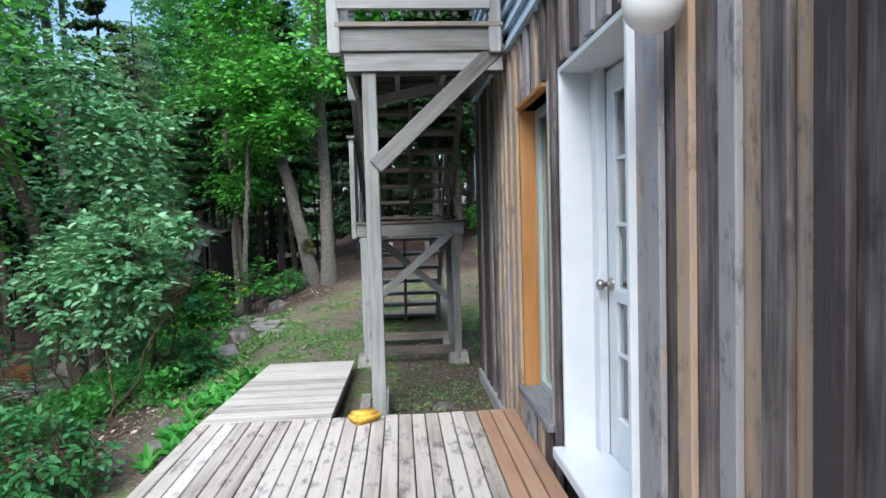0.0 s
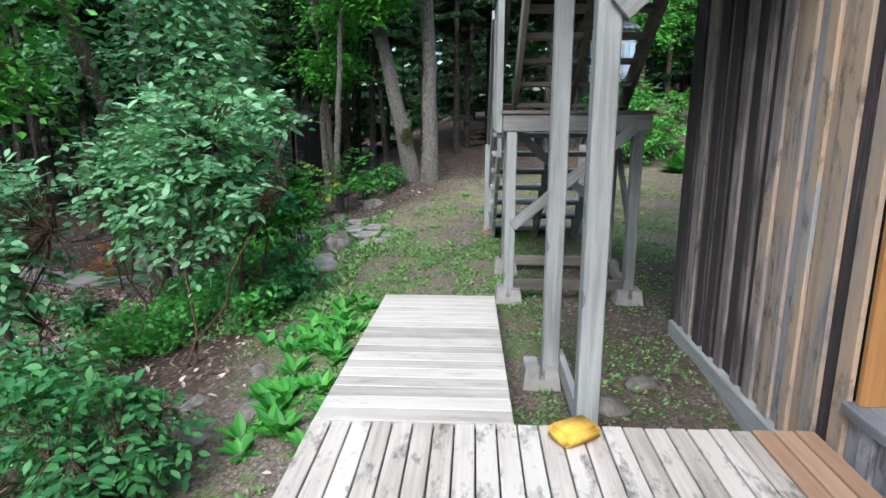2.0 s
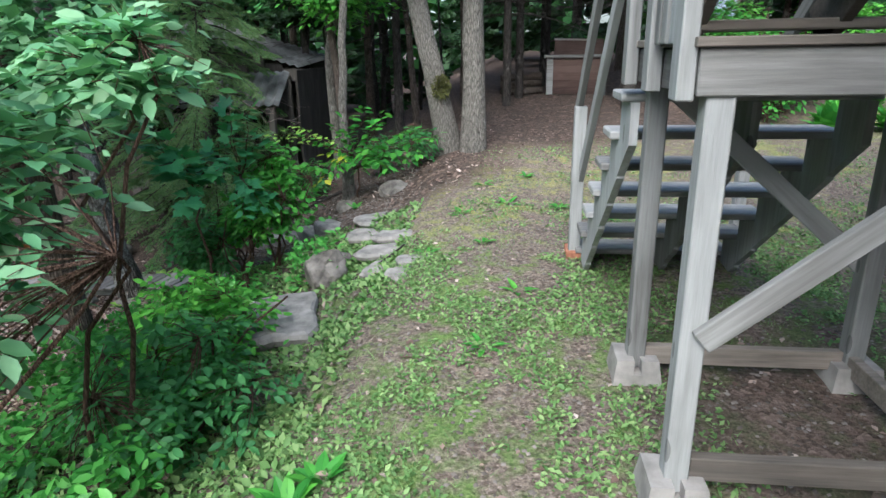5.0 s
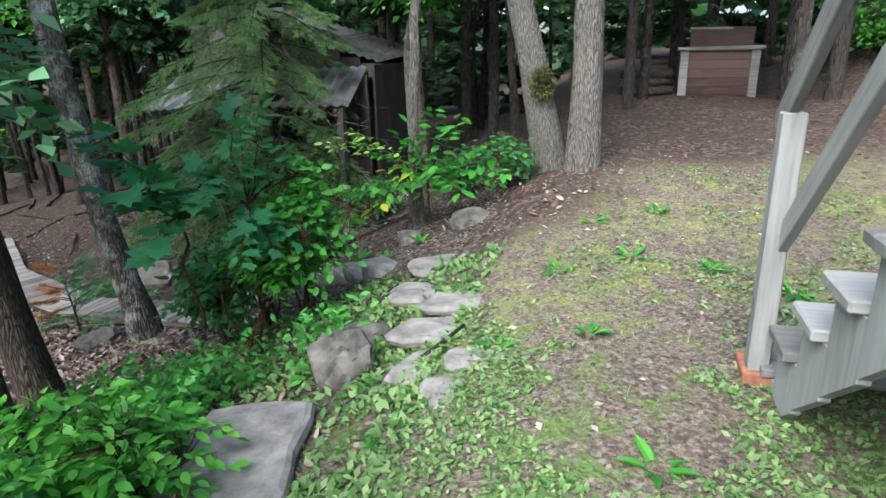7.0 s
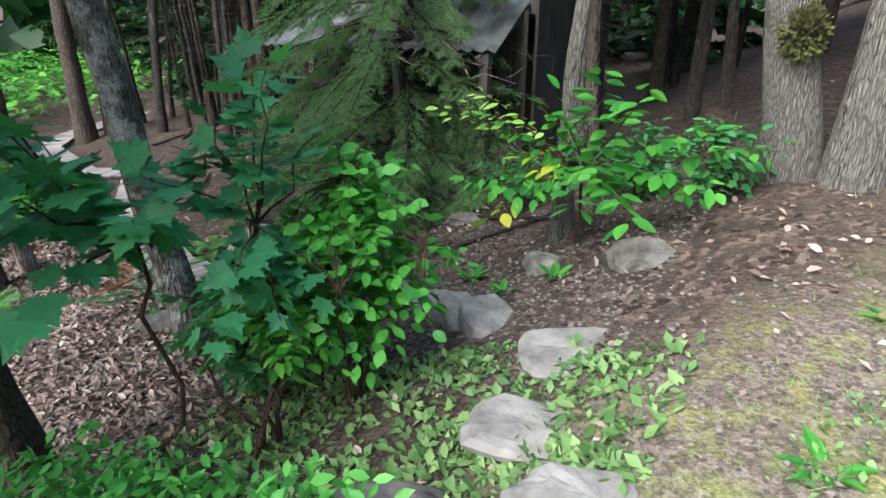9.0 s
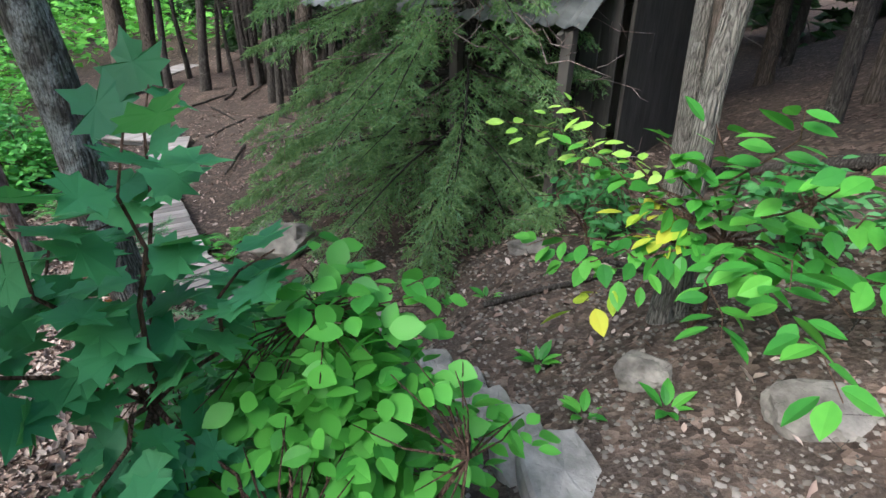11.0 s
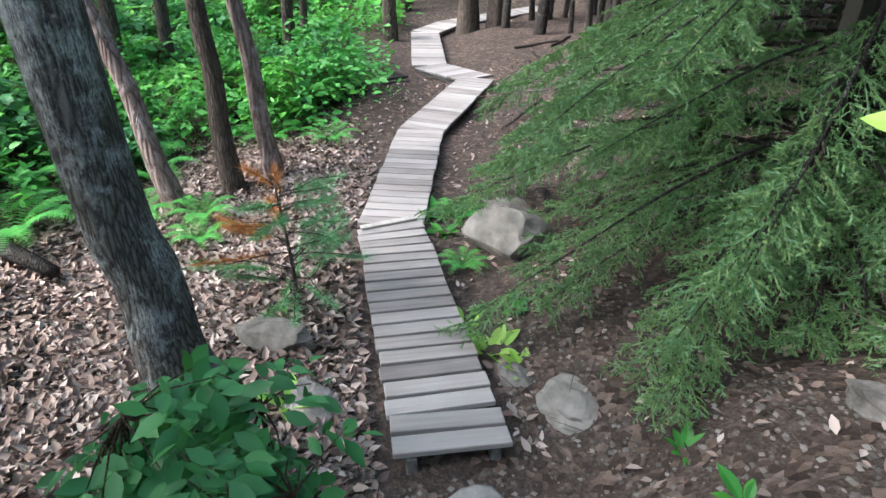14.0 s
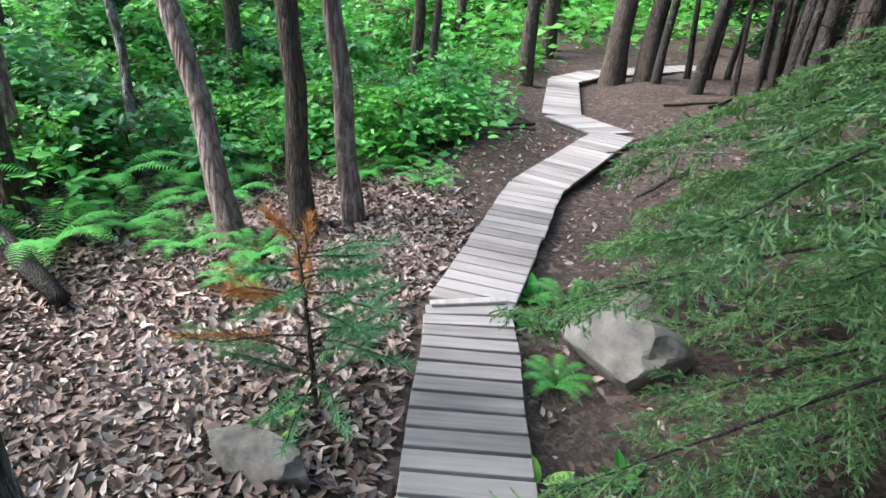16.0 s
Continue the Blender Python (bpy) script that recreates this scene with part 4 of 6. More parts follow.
def crown_tips(r, n, centre, size, shell=0.35):
    """Points in an uneven ellipsoid, thicker towards its skin."""
    v = r.normal(0, 1, (n, 3))
    v /= np.linalg.norm(v, axis=1, keepdims=True)
    rad = (shell + (1 - shell) * r.random(n)) ** 0.6
    lump = np.array([0.75 + 0.5 * noise.noise(Vector(q) * 1.6 + Vector(centre)) for q in v])
    t = v * (rad * lump)[:, None]
    return np.array(centre) + t * np.array(size), v


def limb(r, a, b, r0, r1, steps=5, sag=0.1, sides=6):
    a, b = Vector(a), Vector(b)
    pts = []
    for k in range(steps + 1):
        s = k / steps
        p = a.lerp(b, s)
        wob = (b - a).length * 0.05 * math.sin(math.pi * s)
        p += Vector(r.normal(0, 1, 3)) * wob
        p.z += sag * (b - a).length * math.sin(math.pi * s)
        pts.append(p)
    return tube(pts, [r0 + (r1 - r0) * k / steps for k in range(steps + 1)], sides)


def shrub(name, base, centre, size, tips, leaves, leaf, mat, label, category="shrub", seed=1, stems=4, blade=None, spray=0.22, droop=0.35, twig=M_TWIG, group="", stem_r=0.012, single=False, accents=()):
    r = np.random.default_rng(seed)
    t = thing(name, base, label, category, group)
    T, V = crown_tips(r, tips, centre, size)
    dirs = V * np.array([1, 1, 0.35]) + r.normal(0, 0.2, V.shape)
    dirs /= np.linalg.norm(dirs, axis=1, keepdims=True)
    wood_parts = []
    hubs = []
    for k in range(stems):
        c = Vector(centre) + Vector((r.normal(0, 0.35) * size[0], r.normal(0, 0.35) * size[1], r.normal(0.0, 0.3) * size[2]))
        b = Vector(base) + Vector((r.normal(0, 0.04), r.normal(0, 0.04), -0.03))
        wood_parts.append(limb(r, b, c, stem_r, stem_r * 0.5, 6, 0.06))
        hubs.append(c)
    H = np.array([tuple(h) for h in hubs])
    for p, d in zip(T, dirs):
        h = hubs[int(np.argmin(((H - p) ** 2).sum(1)))]
        wood_parts.append(limb(r, h, Vector(p) - Vector(d) * spray * 0.2, stem_r * 0.35, stem_r * 0.12, 2, 0.05, 3))
    part("twig_growth", joined(wood_parts), twig, t, "thin brown woody growth")
    P, D, U = sprays(r, T, dirs, leaves, spray, droop)
    S = leaf * r.uniform(0.65, 1.15, len(P))
    bl = blade or BLADE6
    if single:
        me = mesh_of("leaf", *bl, mat)
        pick = np.arange(len(P))
        r.shuffle(pick)
        for i in pick[:300]:
            d = Vector(D[i]).normalized()
            s = Vector(U[i]).cross(d).normalized()
            u = d.cross(s)
            ob = new("leaf", me)
            m = Matrix((d, s, u)).transposed().to_4x4()
            ob.matrix_basis = Matrix.Translation(P[i]) @ m @ Matrix.Scale(float(S[i]), 4)
            hang(ob, t)
        rest = pick[300:]
        if len(rest):
            hang(new("foliage", leaf_mesh("foliage", *placed_leaves(*bl, P[rest], D[rest], U[rest], S[rest]), mat)), t)
    else:
        hang(new("foliage", leaf_mesh("foliage", *placed_leaves(*bl, P, D, U, S), mat)), t)
    return t


def tree(name, line, radii, label, mat, crown=None, seed=1, limbs=6, leafm=None, leaf=0.12, tips=260, leaves=9, group="", blade=None, category="tree", spray=0.5, extra=()):
    """Trunk along a line; limbs to crown ellipsoids (centre, size); leaves on sprays."""
    r = np.random.default_rng(seed)
    base = line[0]
    t = thing(name, base, label, category, group)
    pts, rad = [], []
    for i in range(len(line) - 1):
        for k in range(6):
            s = k / 6
            pts.append(Vector(line[i]).lerp(Vector(line[i + 1]), s) + Vector((0.012 * math.sin(i * 3 + k), 0.012 * math.cos(i * 2 + k * 1.3), 0)))
            rad.append((radii[i] + (radii[i + 1] - radii[i]) * s) * (1 + 0.35 * math.exp(-4 * (i + s)) if i == 0 else 1))
    pts.append(Vector(line[-1]))
    rad.append(radii[-1])
    pts[0].z -= 0.12
    part("trunk", tube(pts, rad, 14, 0.10), mat, t)
    for ln, rd in extra:
        part("stem", tube([Vector(p) for p in ln], rd, 10, 0.1), mat, t)
    arms, PP, DD, UU, SS = [], [], [], [], []
    for centre, size in crown or ():
        c = Vector(centre)
        near = min(range(len(pts)), key=lambda i: (pts[i] - c).length + max(0, pts[i].z - c.z + 0.3) * 2)
        arms.append(limb(r, pts[near], c, max(0.012, rad[near] * 0.35), 0.012, 7, 0.06, 7))
        T, V = crown_tips(r, tips, centre, size, 0.2)
        dirs = V * np.array([1, 1, 0.3]) + r.normal(0, 0.25, V.shape)
        dirs /= np.linalg.norm(dirs, axis=1, keepdims=True)
        for k in range(0, tips, max(1, tips // (limbs * 2))):
            arms.append(limb(r, c, Vector(T[k]), 0.012, 0.004, 3, 0.04, 4))
        P, D, U = sprays(r, T, dirs, leaves, spray, 0.3)
        PP.append(P), DD.append(D), UU.append(U), SS.append(leaf * r.uniform(0.6, 1.2, len(P)))
    if arms:
        part("branchwork", joined(arms), mat, t)
    if PP:
        V, F = placed_leaves(*(blade or BLADE4), np.concatenate(PP), np.concatenate(DD), np.concatenate(UU), np.concatenate(SS))
        hang(new("crown", leaf_mesh("crown", V, F, leafm or L_MID)), t)
    return t


def conifer(name, at, height, spread, label, seed=1, low=0.3, whorls=26, per=7, twigs=14, needles=10, nl=0.022, mat=L_SPRUCE, trunk=0.13, drop=0.35, group="", lean=(0, 0), dead=0, slip=0.75, forks=(0.25, 0.45, 0.65, 0.82), category="tree"):
    """A spruce: whorls of drooping boughs, twigs along each, needles along each twig."""
    r = np.random.default_rng(seed)
    t = thing(name, at, label, category, group)
    at = Vector(at)
    top = at + Vector((lean[0], lean[1], height))
    part("trunk", tube([at + Vector((0, 0, -0.1)), at.lerp(top, 0.3), at.lerp(top, 0.7), top], [trunk * 1.15, trunk * 0.85, trunk * 0.4, 0.01], 10, 0.1), M_DEADB, t)
    arms = []
    A, B = [], []
    for w in range(whorls):
        s = w / (whorls - 1)
        z = low + (height - low - 0.1) * s ** 1.1
        reach = spread * (1 - s) ** 0.8 + 0.12
        for k in range(per):
            a = r.random() * 2 * math.pi
            L = reach * r.uniform(0.7, 1.1)
            o = at.lerp(top, z / height)
            sag = drop * r.uniform(0.7, 1.3) * (1 - 0.8 * s)
            pts = []
            for q in range(5):
                u = q / 4
                pts.append(o + Vector((math.cos(a) * L * u, math.sin(a) * L * u, L * (0.10 * u - sag * u ** 1.7 + 0.16 * max(0, u - 0.7)))))
            arms.append(tube(pts, [max(0.003, trunk * 0.13 * (1 - u / 4.4)) for u in range(5)], 3))
            if w < dead:
                continue
            out = np.array([math.cos(a), math.sin(a), 0])
            lat = np.array([-math.sin(a), math.cos(a), 0])
            for q in range(twigs):
                u = 0.14 + 0.86 * (q + r.random()) / twigs
                i = min(3, int(u * 4))
                p = np.array(pts[i].lerp(pts[i + 1], u * 4 - i))
                side = 1 if q % 2 else -1
                tl = L * 0.30 * (1.15 - u) * r.uniform(0.7, 1.2) + 0.10
                d = out * 0.75 + lat * side * r.uniform(0.5, 1.0) + np.array([0, 0, -drop * r.uniform(0.3, 1.2)])
                d /= np.linalg.norm(d)
                A.append(p), B.append(p + d * tl)
    part("bough_growth", joined(arms), M_DEADB, t, "thin brown woody growth")
    if A:
        A, B = np.array(A), np.array(B)
        # side twiglets
        n = len(A)
        extraA, extraB = [A], [B]
        for f in forks:
            for sg in (-1, 1):
                d = B - A
                l = np.cross(d, np.array([0, 0, 1.0]))
                l *= sg
                p = A + d * f
                extraA.append(p)
                extraB.append(p + (d * 0.55 + l * 0.5) * (1.05 - f) * r.uniform(0.6, 1.1, (n, 1)) + np.array([0, 0, -0.01]))
        A, B = np.concatenate(extraA), np.concatenate(extraB)
        P, D, U, S = [], [], [], []
        d = B - A
        ln = np.linalg.norm(d, axis=1, keepdims=True) + 1e-6
        dn = d / ln
        for k in range(needles):
            f = (k + r.random((len(A), 1))) / needles
            rad = r.normal(0, 1, (len(A), 3))
            P.append(A + d * f), D.append(dn * 0.9 + rad * 0.55), U.append(rad + 0.1), S.append(nl * r.uniform(0.7, 1.3, len(A)))
        blade = ([(0, 0.10, 0), (1, 0, 0), (0, -0.10, 0)], [(0, 1, 2)])
        V, F = placed_leaves(*blade, np.concatenate(P), np.concatenate(D), np.concatenate(U), np.concatenate(S))
        # the close-set needles round each twig: two crossed slips
        for q in range(2):
            U2 = r.normal(0, 1, (len(A), 3))
            kk = nl * slip
            sd = np.cross(U2, dn)
            sd /= np.linalg.norm(sd, axis=1, keepdims=True) + 1e-9
            X = np.stack([A, A + d * 0.55 + sd * kk, B + dn * nl * 0.5, A + d * 0.55 - sd * kk], 1).reshape(-1, 3)
            k0 = np.arange(len(A))[:, None] * 4 + len(V)
            F = np.concatenate([F, k0 + np.array([[0, 1, 2]]), k0 + np.array([[0, 2, 3]])])
            V = np.concatenate([V, X])
        hang(new("needles", leaf_mesh("needles", V, F, mat)), t)
    return t


# big leaning tree with mottled bark beside the boardwalk
tree("leaning_tree", [(-5.69, 11.70, -1.25), (-5.75, 11.59, -0.45), (-5.84, 11.46, 1.1), (-5.98, 11.43, 3.0), (-6.25, 11.6, 5.5), (-6.5, 11.7, 9.0)], [0.13, 0.115, 0.105, 0.095, 0.075, 0.04],
     "leaning tree with dark furrowed bark and white lichen", M_WBIRCH, [((-6.0, 10.6, 5.6), (1.6, 1.6, 1.2)), ((-5.2, 9.8, 6.8), (1.5, 1.5, 1.1))], 3, leafm=L_ASH, tips=240,
     extra=[([(-5.87, 11.45, 1.7), (-5.72, 11.35, 2.6), (-5.75, 11.3, 4.6), (-5.8, 11.2, 8)], [0.06, 0.06, 0.05, 0.03])])
# pair of pale trunks at the edge of the clearing
zb = land(-1.6, 13.55, False)
pair = tree("pale_birch", [(-1.6, 13.55, zb), (-1.58, 13.6, 2.2), (-1.72, 13.7, 5.2), (-1.6, 13.9, 9.0)], [0.145, 0.13, 0.11, 0.05],
            "upright tree with pale grey scaly bark", M_BIRCH, [((-1.8, 12.6, 4.6), (1.7, 1.6, 0.9)), ((-0.9, 13.5, 6.2), (1.8, 1.8, 1.2)), ((-2.4, 12.8, 3.5), (1.4, 1.3, 0.6))], 5, leafm=L_BRIGHT, leaf=0.15, tips=230, group="pale trunks")
lean = tree("pale_birch", [(-1.95, 13.66, zb), (-2.10, 13.5, 1.1), (-2.45, 13.55, 2.6), (-3.3, 13.7, 5.5), (-3.9, 13.8, 8.0)], [0.155, 0.14, 0.12, 0.09, 0.04],
            "leaning tree with pale grey scaly bark and a clump of moss", M_BIRCH, [((-3.2, 12.7, 4.2), (1.4, 1.5, 0.8)), ((-3.4, 13.6, 6.3), (1.6, 1.6, 1.1))], 6, leafm=L_BRIGHT, leaf=0.15, tips=230, group="pale trunks")
r_ = np.random.default_rng(3)
q = r_.normal(0, 1, (700, 3))
q /= np.linalg.norm(q, axis=1, keepdims=True)
hang(new("moss_clump", leaf_mesh("moss_clump", *placed_leaves(*BLADE4, np.array((-2.0, 13.37, 0.93)) + q * np.array((0.12, 0.08, 0.16)) * r_.random((700, 1)) ** 0.5, q + 0.01, r_.normal(0, 1, (700, 3)), np.full(700, 0.035)), M_MOSS)), lean)
# thin trunk behind the sapling
tree("young_tree", [(-3.28, 13.2, land(-3.28, 13.2, False)), (-3.30, 13.25, 0.4), (-3.27, 13.3, 1.5), (-3.15, 13.4, 3.2), (-3.0, 13.5, 6.0)], [0.075, 0.058, 0.052, 0.042, 0.02],
     "slender young tree with smooth grey-brown bark", M_BIRCH, [((-3.0, 13.2, 5.0), (1.2, 1.2, 1.0))], 8, leafm=L_BRIGHT, leaf=0.12, tips=160)
tree("curved_trunk", [(-4.0, 15.3, land(-4.0, 15.3, False)), (-4.05, 15.3, 1.3), (-3.85, 15.3, 2.2), (-4.2, 15.4, 3.4), (-4.2, 15.5, 6.0)], [0.075, 0.065, 0.06, 0.05, 0.02],
     "slim bent grey trunk in the shade", M_BIRCH, [((-4.2, 15.0, 5.0), (1.6, 1.4, 1.1))], 9, leafm=L_MID, tips=160)
tree("leaning_dark_tree", [(-5.2, 10.2, land(-5.2, 10.2, False)), (-5.4, 10.15, 0.2), (-6.1, 10.1, 2.6), (-6.8, 10.1, 6.0)], [0.14, 0.12, 0.09, 0.05],
     "leaning tree with dark brown bark", M_BARK, [((-6.9, 10.3, 5.2), (1.6, 1.6, 1.2))], 10, leafm=L_ASH, tips=200)

# the broad drooping spruce beside the boardwalk
def broad_spruce(at, label, seed):
    """A spreading spruce: arching boughs, hanging twigs in two ranks, short side shoots set round with needles."""
    r = np.random.default_rng(seed)
    t = thing("spruce", at, label, "tree")
    at = Vector(at)
    part("trunk", tube([at + Vector((0, 0, -0.1)), at + Vector((0.03, 0, 2.5)), at + Vector((0, 0.05, 5.5)), at + Vector((0, 0, 8.0))], [0.12, 0.095, 0.06, 0.01], 10, 0.1), M_DEADB, t)
    boughs, A, B = [], [], []
    for w in range(178):
        h = 0.55 + 7.2 * ((w + r.random()) / 178) ** 1.55
        a = w * 2.39996 + r.normal(0, 0.25)
        west = 0.5 + 0.5 * math.cos(a - 3.9)  # longer towards the light of the boardwalk
        L = (1.62 + 0.95 * west) * (1 - h / 8.6) ** 0.75 * r.uniform(0.72, 1.08)
        sag = r.uniform(0.26, 0.46) * (1 - 0.5 * h / 8)
        out, lat = np.array([math.cos(a), math.sin(a), 0.0]), np.array([-math.sin(a), math.cos(a), 0.0])
        bend = r.normal(0, 0.10)
        pts = []
        for q in range(9):
            u = q / 8
            z = L * (0.22 * u - sag * 1.9 * u ** 1.8 + 0.12 * max(0.0, u - 0.72))
            p = np.array(at) + out * (L * u) + lat * (bend * L * u * u) + np.array([0, 0, h + z])
            p[2] = max(p[2], land(p[0], p[1], False) + 0.16)
            pts.append(p)
        boughs.append(tube([Vector(p) for p in pts], [max(0.003, 0.017 * (1 - q / 9)) for q in range(9)], 4))
        n = int(L / 0.043)
        for q in range(n):
            u = 0.22 + 0.78 * (q + r.random()) / n
            i = min(7, int(u * 8))
            p = pts[i] + (pts[i + 1] - pts[i]) * (u * 8 - i)
            tl = (0.16 + 0.30 * (1 - u) ** 0.7 * min(1.0, L / 1.4)) * r.uniform(0.6, 1.25)
            d = out * r.uniform(0.35, 0.9) + lat * (1 if q % 2 else -1) * r.uniform(0.35, 0.9) + np.array([0, 0, -r.uniform(0.15, 0.95)])
            d /= np.linalg.norm(d)
            A.append(p), B.append(p + d * tl)
        A.append(pts[7]), B.append(pts[8] + (pts[8] - pts[7]) * 0.4)
    part("bough_growth", joined(boughs), M_DEADB, t, "thin brown woody growth")
    A, B = np.array(A), np.array(B)
    setA, setB = [A], [B]
    for f in (0.18, 0.36, 0.54, 0.72, 0.88):
        for sg in (-1, 1):
            d = B - A
            l = np.cross(d, np.array([0, 0, 1.0])) * sg + r.normal(0, 0.25, d.shape) * np.linalg.norm(d, axis=1, keepdims=True)
            p = A + d * f
            e = d * 0.62 + l * 0.62
            e *= (0.045 + 0.05 * r.random((len(A), 1))) / (np.linalg.norm(e, axis=1, keepdims=True) + 1e-6) * (1.25 - 0.5 * f)
            e[:, 2] -= 0.012
            setA.append(p), setB.append(p + e)
    A, B = np.concatenate(setA), np.concatenate(setB)
    d = B - A
    ln = np.linalg.norm(d, axis=1)
    count = np.maximum(3, np.round(ln / 0.0085)).astype(int)
    idx = np.repeat(np.arange(len(A)), count)
    m = len(idx)
    f = r.random((m, 1))
    dn = d / (ln[:, None] + 1e-6)
    rad = r.normal(0, 1, (m, 3))
    rad -= dn[idx] * (rad * dn[idx]).sum(1, keepdims=True)
    rad /= np.linalg.norm(rad, axis=1, keepdims=True) + 1e-6
    V, F = placed_leaves([(0, 0.17, 0), (1, 0, 0), (0, -0.17, 0)], [(0, 1, 2)], A[idx] + d[idx] * f, dn[idx] * 0.75 + rad * 0.8, r.normal(0, 1, (m, 3)), 0.025 * r.uniform(0.7, 1.2, m))
    sd = np.cross(r.normal(0, 1, (len(A), 3)), dn)
    sd /= np.linalg.norm(sd, axis=1, keepdims=True) + 1e-9
    X = np.stack([A, A + d * 0.6 + sd * 0.0045, B, A + d * 0.6 - sd * 0.0045], 1).reshape(-1, 3)
    k0 = np.arange(len(A))[:, None] * 4 + len(V)
    F = np.concatenate([F, k0 + np.array([[0, 1, 2]]), k0 + np.array([[0, 2, 3]])])
    hang(new("needles", leaf_mesh("needles", np.concatenate([V, X]), F, L_SPRUCE)), t)
    # bare dead twigs low in the crown
    bare = []
    for k in range(46):
        a, h = r.random() * 6.283, r.uniform(0.3, 2.6)
        L = r.uniform(0.9, 2.2)
        o = at + Vector((0, 0, h))
        e = o + Vector((math.cos(a) * L, math.sin(a) * L, -0.25 * L))
        e.z = max(e.z, land(e.x, e.y, False) + 0.1)
        bare.append(limb(r, o, e, 0.010, 0.003, 6, -0.05, 4))
        for j in range(5):
            c = o.lerp(e, r.uniform(0.4, 1.0))
            bare.append(limb(r, c, c + Vector(r.normal(0, 0.16, 3)), 0.004, 0.0015, 3, 0.0, 3))
    part("twig_growth", joined(bare), M_SNAG, t, "bare grey dead twigs")


broad_spruce((-6.25, 15.35, land(-6.25, 15.35, False)), "broad drooping spruce with soft yellow-green needles", 21)

# trunks seen from the boardwalk
for k, (x, y, top, rad, m, lab) in enumerate([
        (-9.4, 11.25, (-1.2, -1.35, 4.6), 0.08, M_SNAG, "leaning snag with peeling reddish bark"),
        (-9.65, 11.78, (-0.25, -0.2, 5.0), 0.085, M_BARK, "rough brown trunk by the leaf litter"),
        (-9.78, 12.2, (-0.35, -0.6, 5.0), 0.075, M_SNAG, "reddish peeling trunk by the leaf litter"),
        (-10.9, 10.0, (-0.9, -0.6, 5.0), 0.045, M_WBIRCH, "thin tree with mottled white bark"),
        (-9.9, 9.45, (-0.5, -0.5, 5.0), 0.06, M_SNAG, "thin leaning tree with reddish bark"),
        (-13.9, 10.3, (-0.3, -0.3, 6.0), 0.10, M_BARK, "brown forest tree with rough bark"),
        (-14.4, 10.9, (0.0, 0.2, 6.0), 0.09, M_BARK, "brown forest tree with rough bark"),
        (-15.6, 12.9, (0.2, 0.1, 6.0), 0.09, M_BARK, "brown forest tree with rough bark"),
        (-15.4, 13.15, (0.0, 0.3, 6.0), 0.06, M_BARK, "brown forest tree with rough bark"),
        (-16.7, 15.05, (0.0, 0.0, 6.5), 0.12, M_BARK, "brown forest tree with rough bark"),
        (-17.35, 17.0, (0.0, 0.2, 7.0), 0.19, M_BARK, "stout dark forest tree with rough bark"),
        (-17.1, 17.55, (0.1, 0.3, 7.0), 0.14, M_BARK, "dark forest tree with rough bark"),
        (-16.6, 17.6, (-0.2, 0.6, 6.5), 0.07, M_DEADB, "thin grey forest tree, half dead"),
        (-15.5, 17.9, (0.3, 0.8, 6.5), 0.09, M_DEADB, "thin grey forest tree, half dead"),
        (-19.5, 14.0, (0.0, 0.0, 7.0), 0.10, M_BARK, "brown forest tree with rough bark"),
        (-21.0, 16.5, (0.0, 0.0, 7.0), 0.12, M_BARK, "brown forest tree with rough bark"),
        (-20.0, 12.0, (0.0, 0.0, 7.0), 0.10, M_BARK, "brown forest tree with rough bark"),
        (-17.5, 9.5, (0.3, 0.0, 7.0), 0.10, M_BARK, "brown forest tree with rough bark"),
        (-12.5, 8.0, (0.1, -0.4, 7.0), 0.10, M_BARK, "brown forest tree with rough bark"),
        (-19.0, 7.0, (0.1, -0.4, 7.0), 0.12, M_BARK, "brown forest tree with rough bark")]):
    z = land(x, y, False)
    dx, dy, h = top
    crown = [((x + dx * 1.6, y + dy * 1.6, z + h * 1.8), (1.5, 1.5, 1.2))]
    tree("forest_tree", [(x, y, z), (x + dx * 0.2, y + dy * 0.2, z + h * 0.3), (x + dx * 0.6, y + dy * 0.6, z + h * 0.7), (x + dx * 1.6, y + dy * 1.6, z + h * 1.9)], [rad * 1.15, rad, rad * 0.85, rad * 0.35],
         lab, m, crown, 40 + k, leafm=L_BRIGHT if k % 2 else L_MID, leaf=0.16, tips=120, leaves=7, group="forest trees")
# thicket of thin dead trunks
r_ = np.random.default_rng(77)
for k in range(64):
    if k < 44:
        x, y = r_.uniform(-17.5, -10.2), r_.uniform(17.6, 21.5)
    else:
        x, y = r_.uniform(-10.5, -3.0), r_.uniform(17.5, 24.0)
    if -12.3 < x < -4.6 and 15.6 < y < 19.2:
        y += 4
    z, h, rad = land(x, y, False), r_.uniform(4.5, 7.5), r_.uniform(0.03, 0.075)
    dx, dy = r_.normal(0, 0.35), r_.normal(0, 0.35)
    t = tree("dead_trunk", [(x, y, z), (x + dx * 0.4, y + dy * 0.4, z + h * 0.5), (x + dx, y + dy, z + h)], [rad * 1.1, rad * 0.85, rad * 0.4], "thin bare grey conifer trunk in a dark thicket", M_DEADB, None, 90 + k, group="thicket trunks")
    arms = []
    for j in range(9):
        s = r_.uniform(0.1, 0.9)
        a = r_.random() * 6.28
        o = Vector((x + dx * s, y + dy * s, z + h * s))
        arms.append(limb(r_, o, o + Vector((math.cos(a) * 0.9, math.sin(a) * 0.9, r_.uniform(-0.3, 0.3))) * r_.uniform(0.4, 1.0), 0.010, 0.003, 4, -0.05, 4))
    part("branchwork", joined(arms), M_DEADB, t)

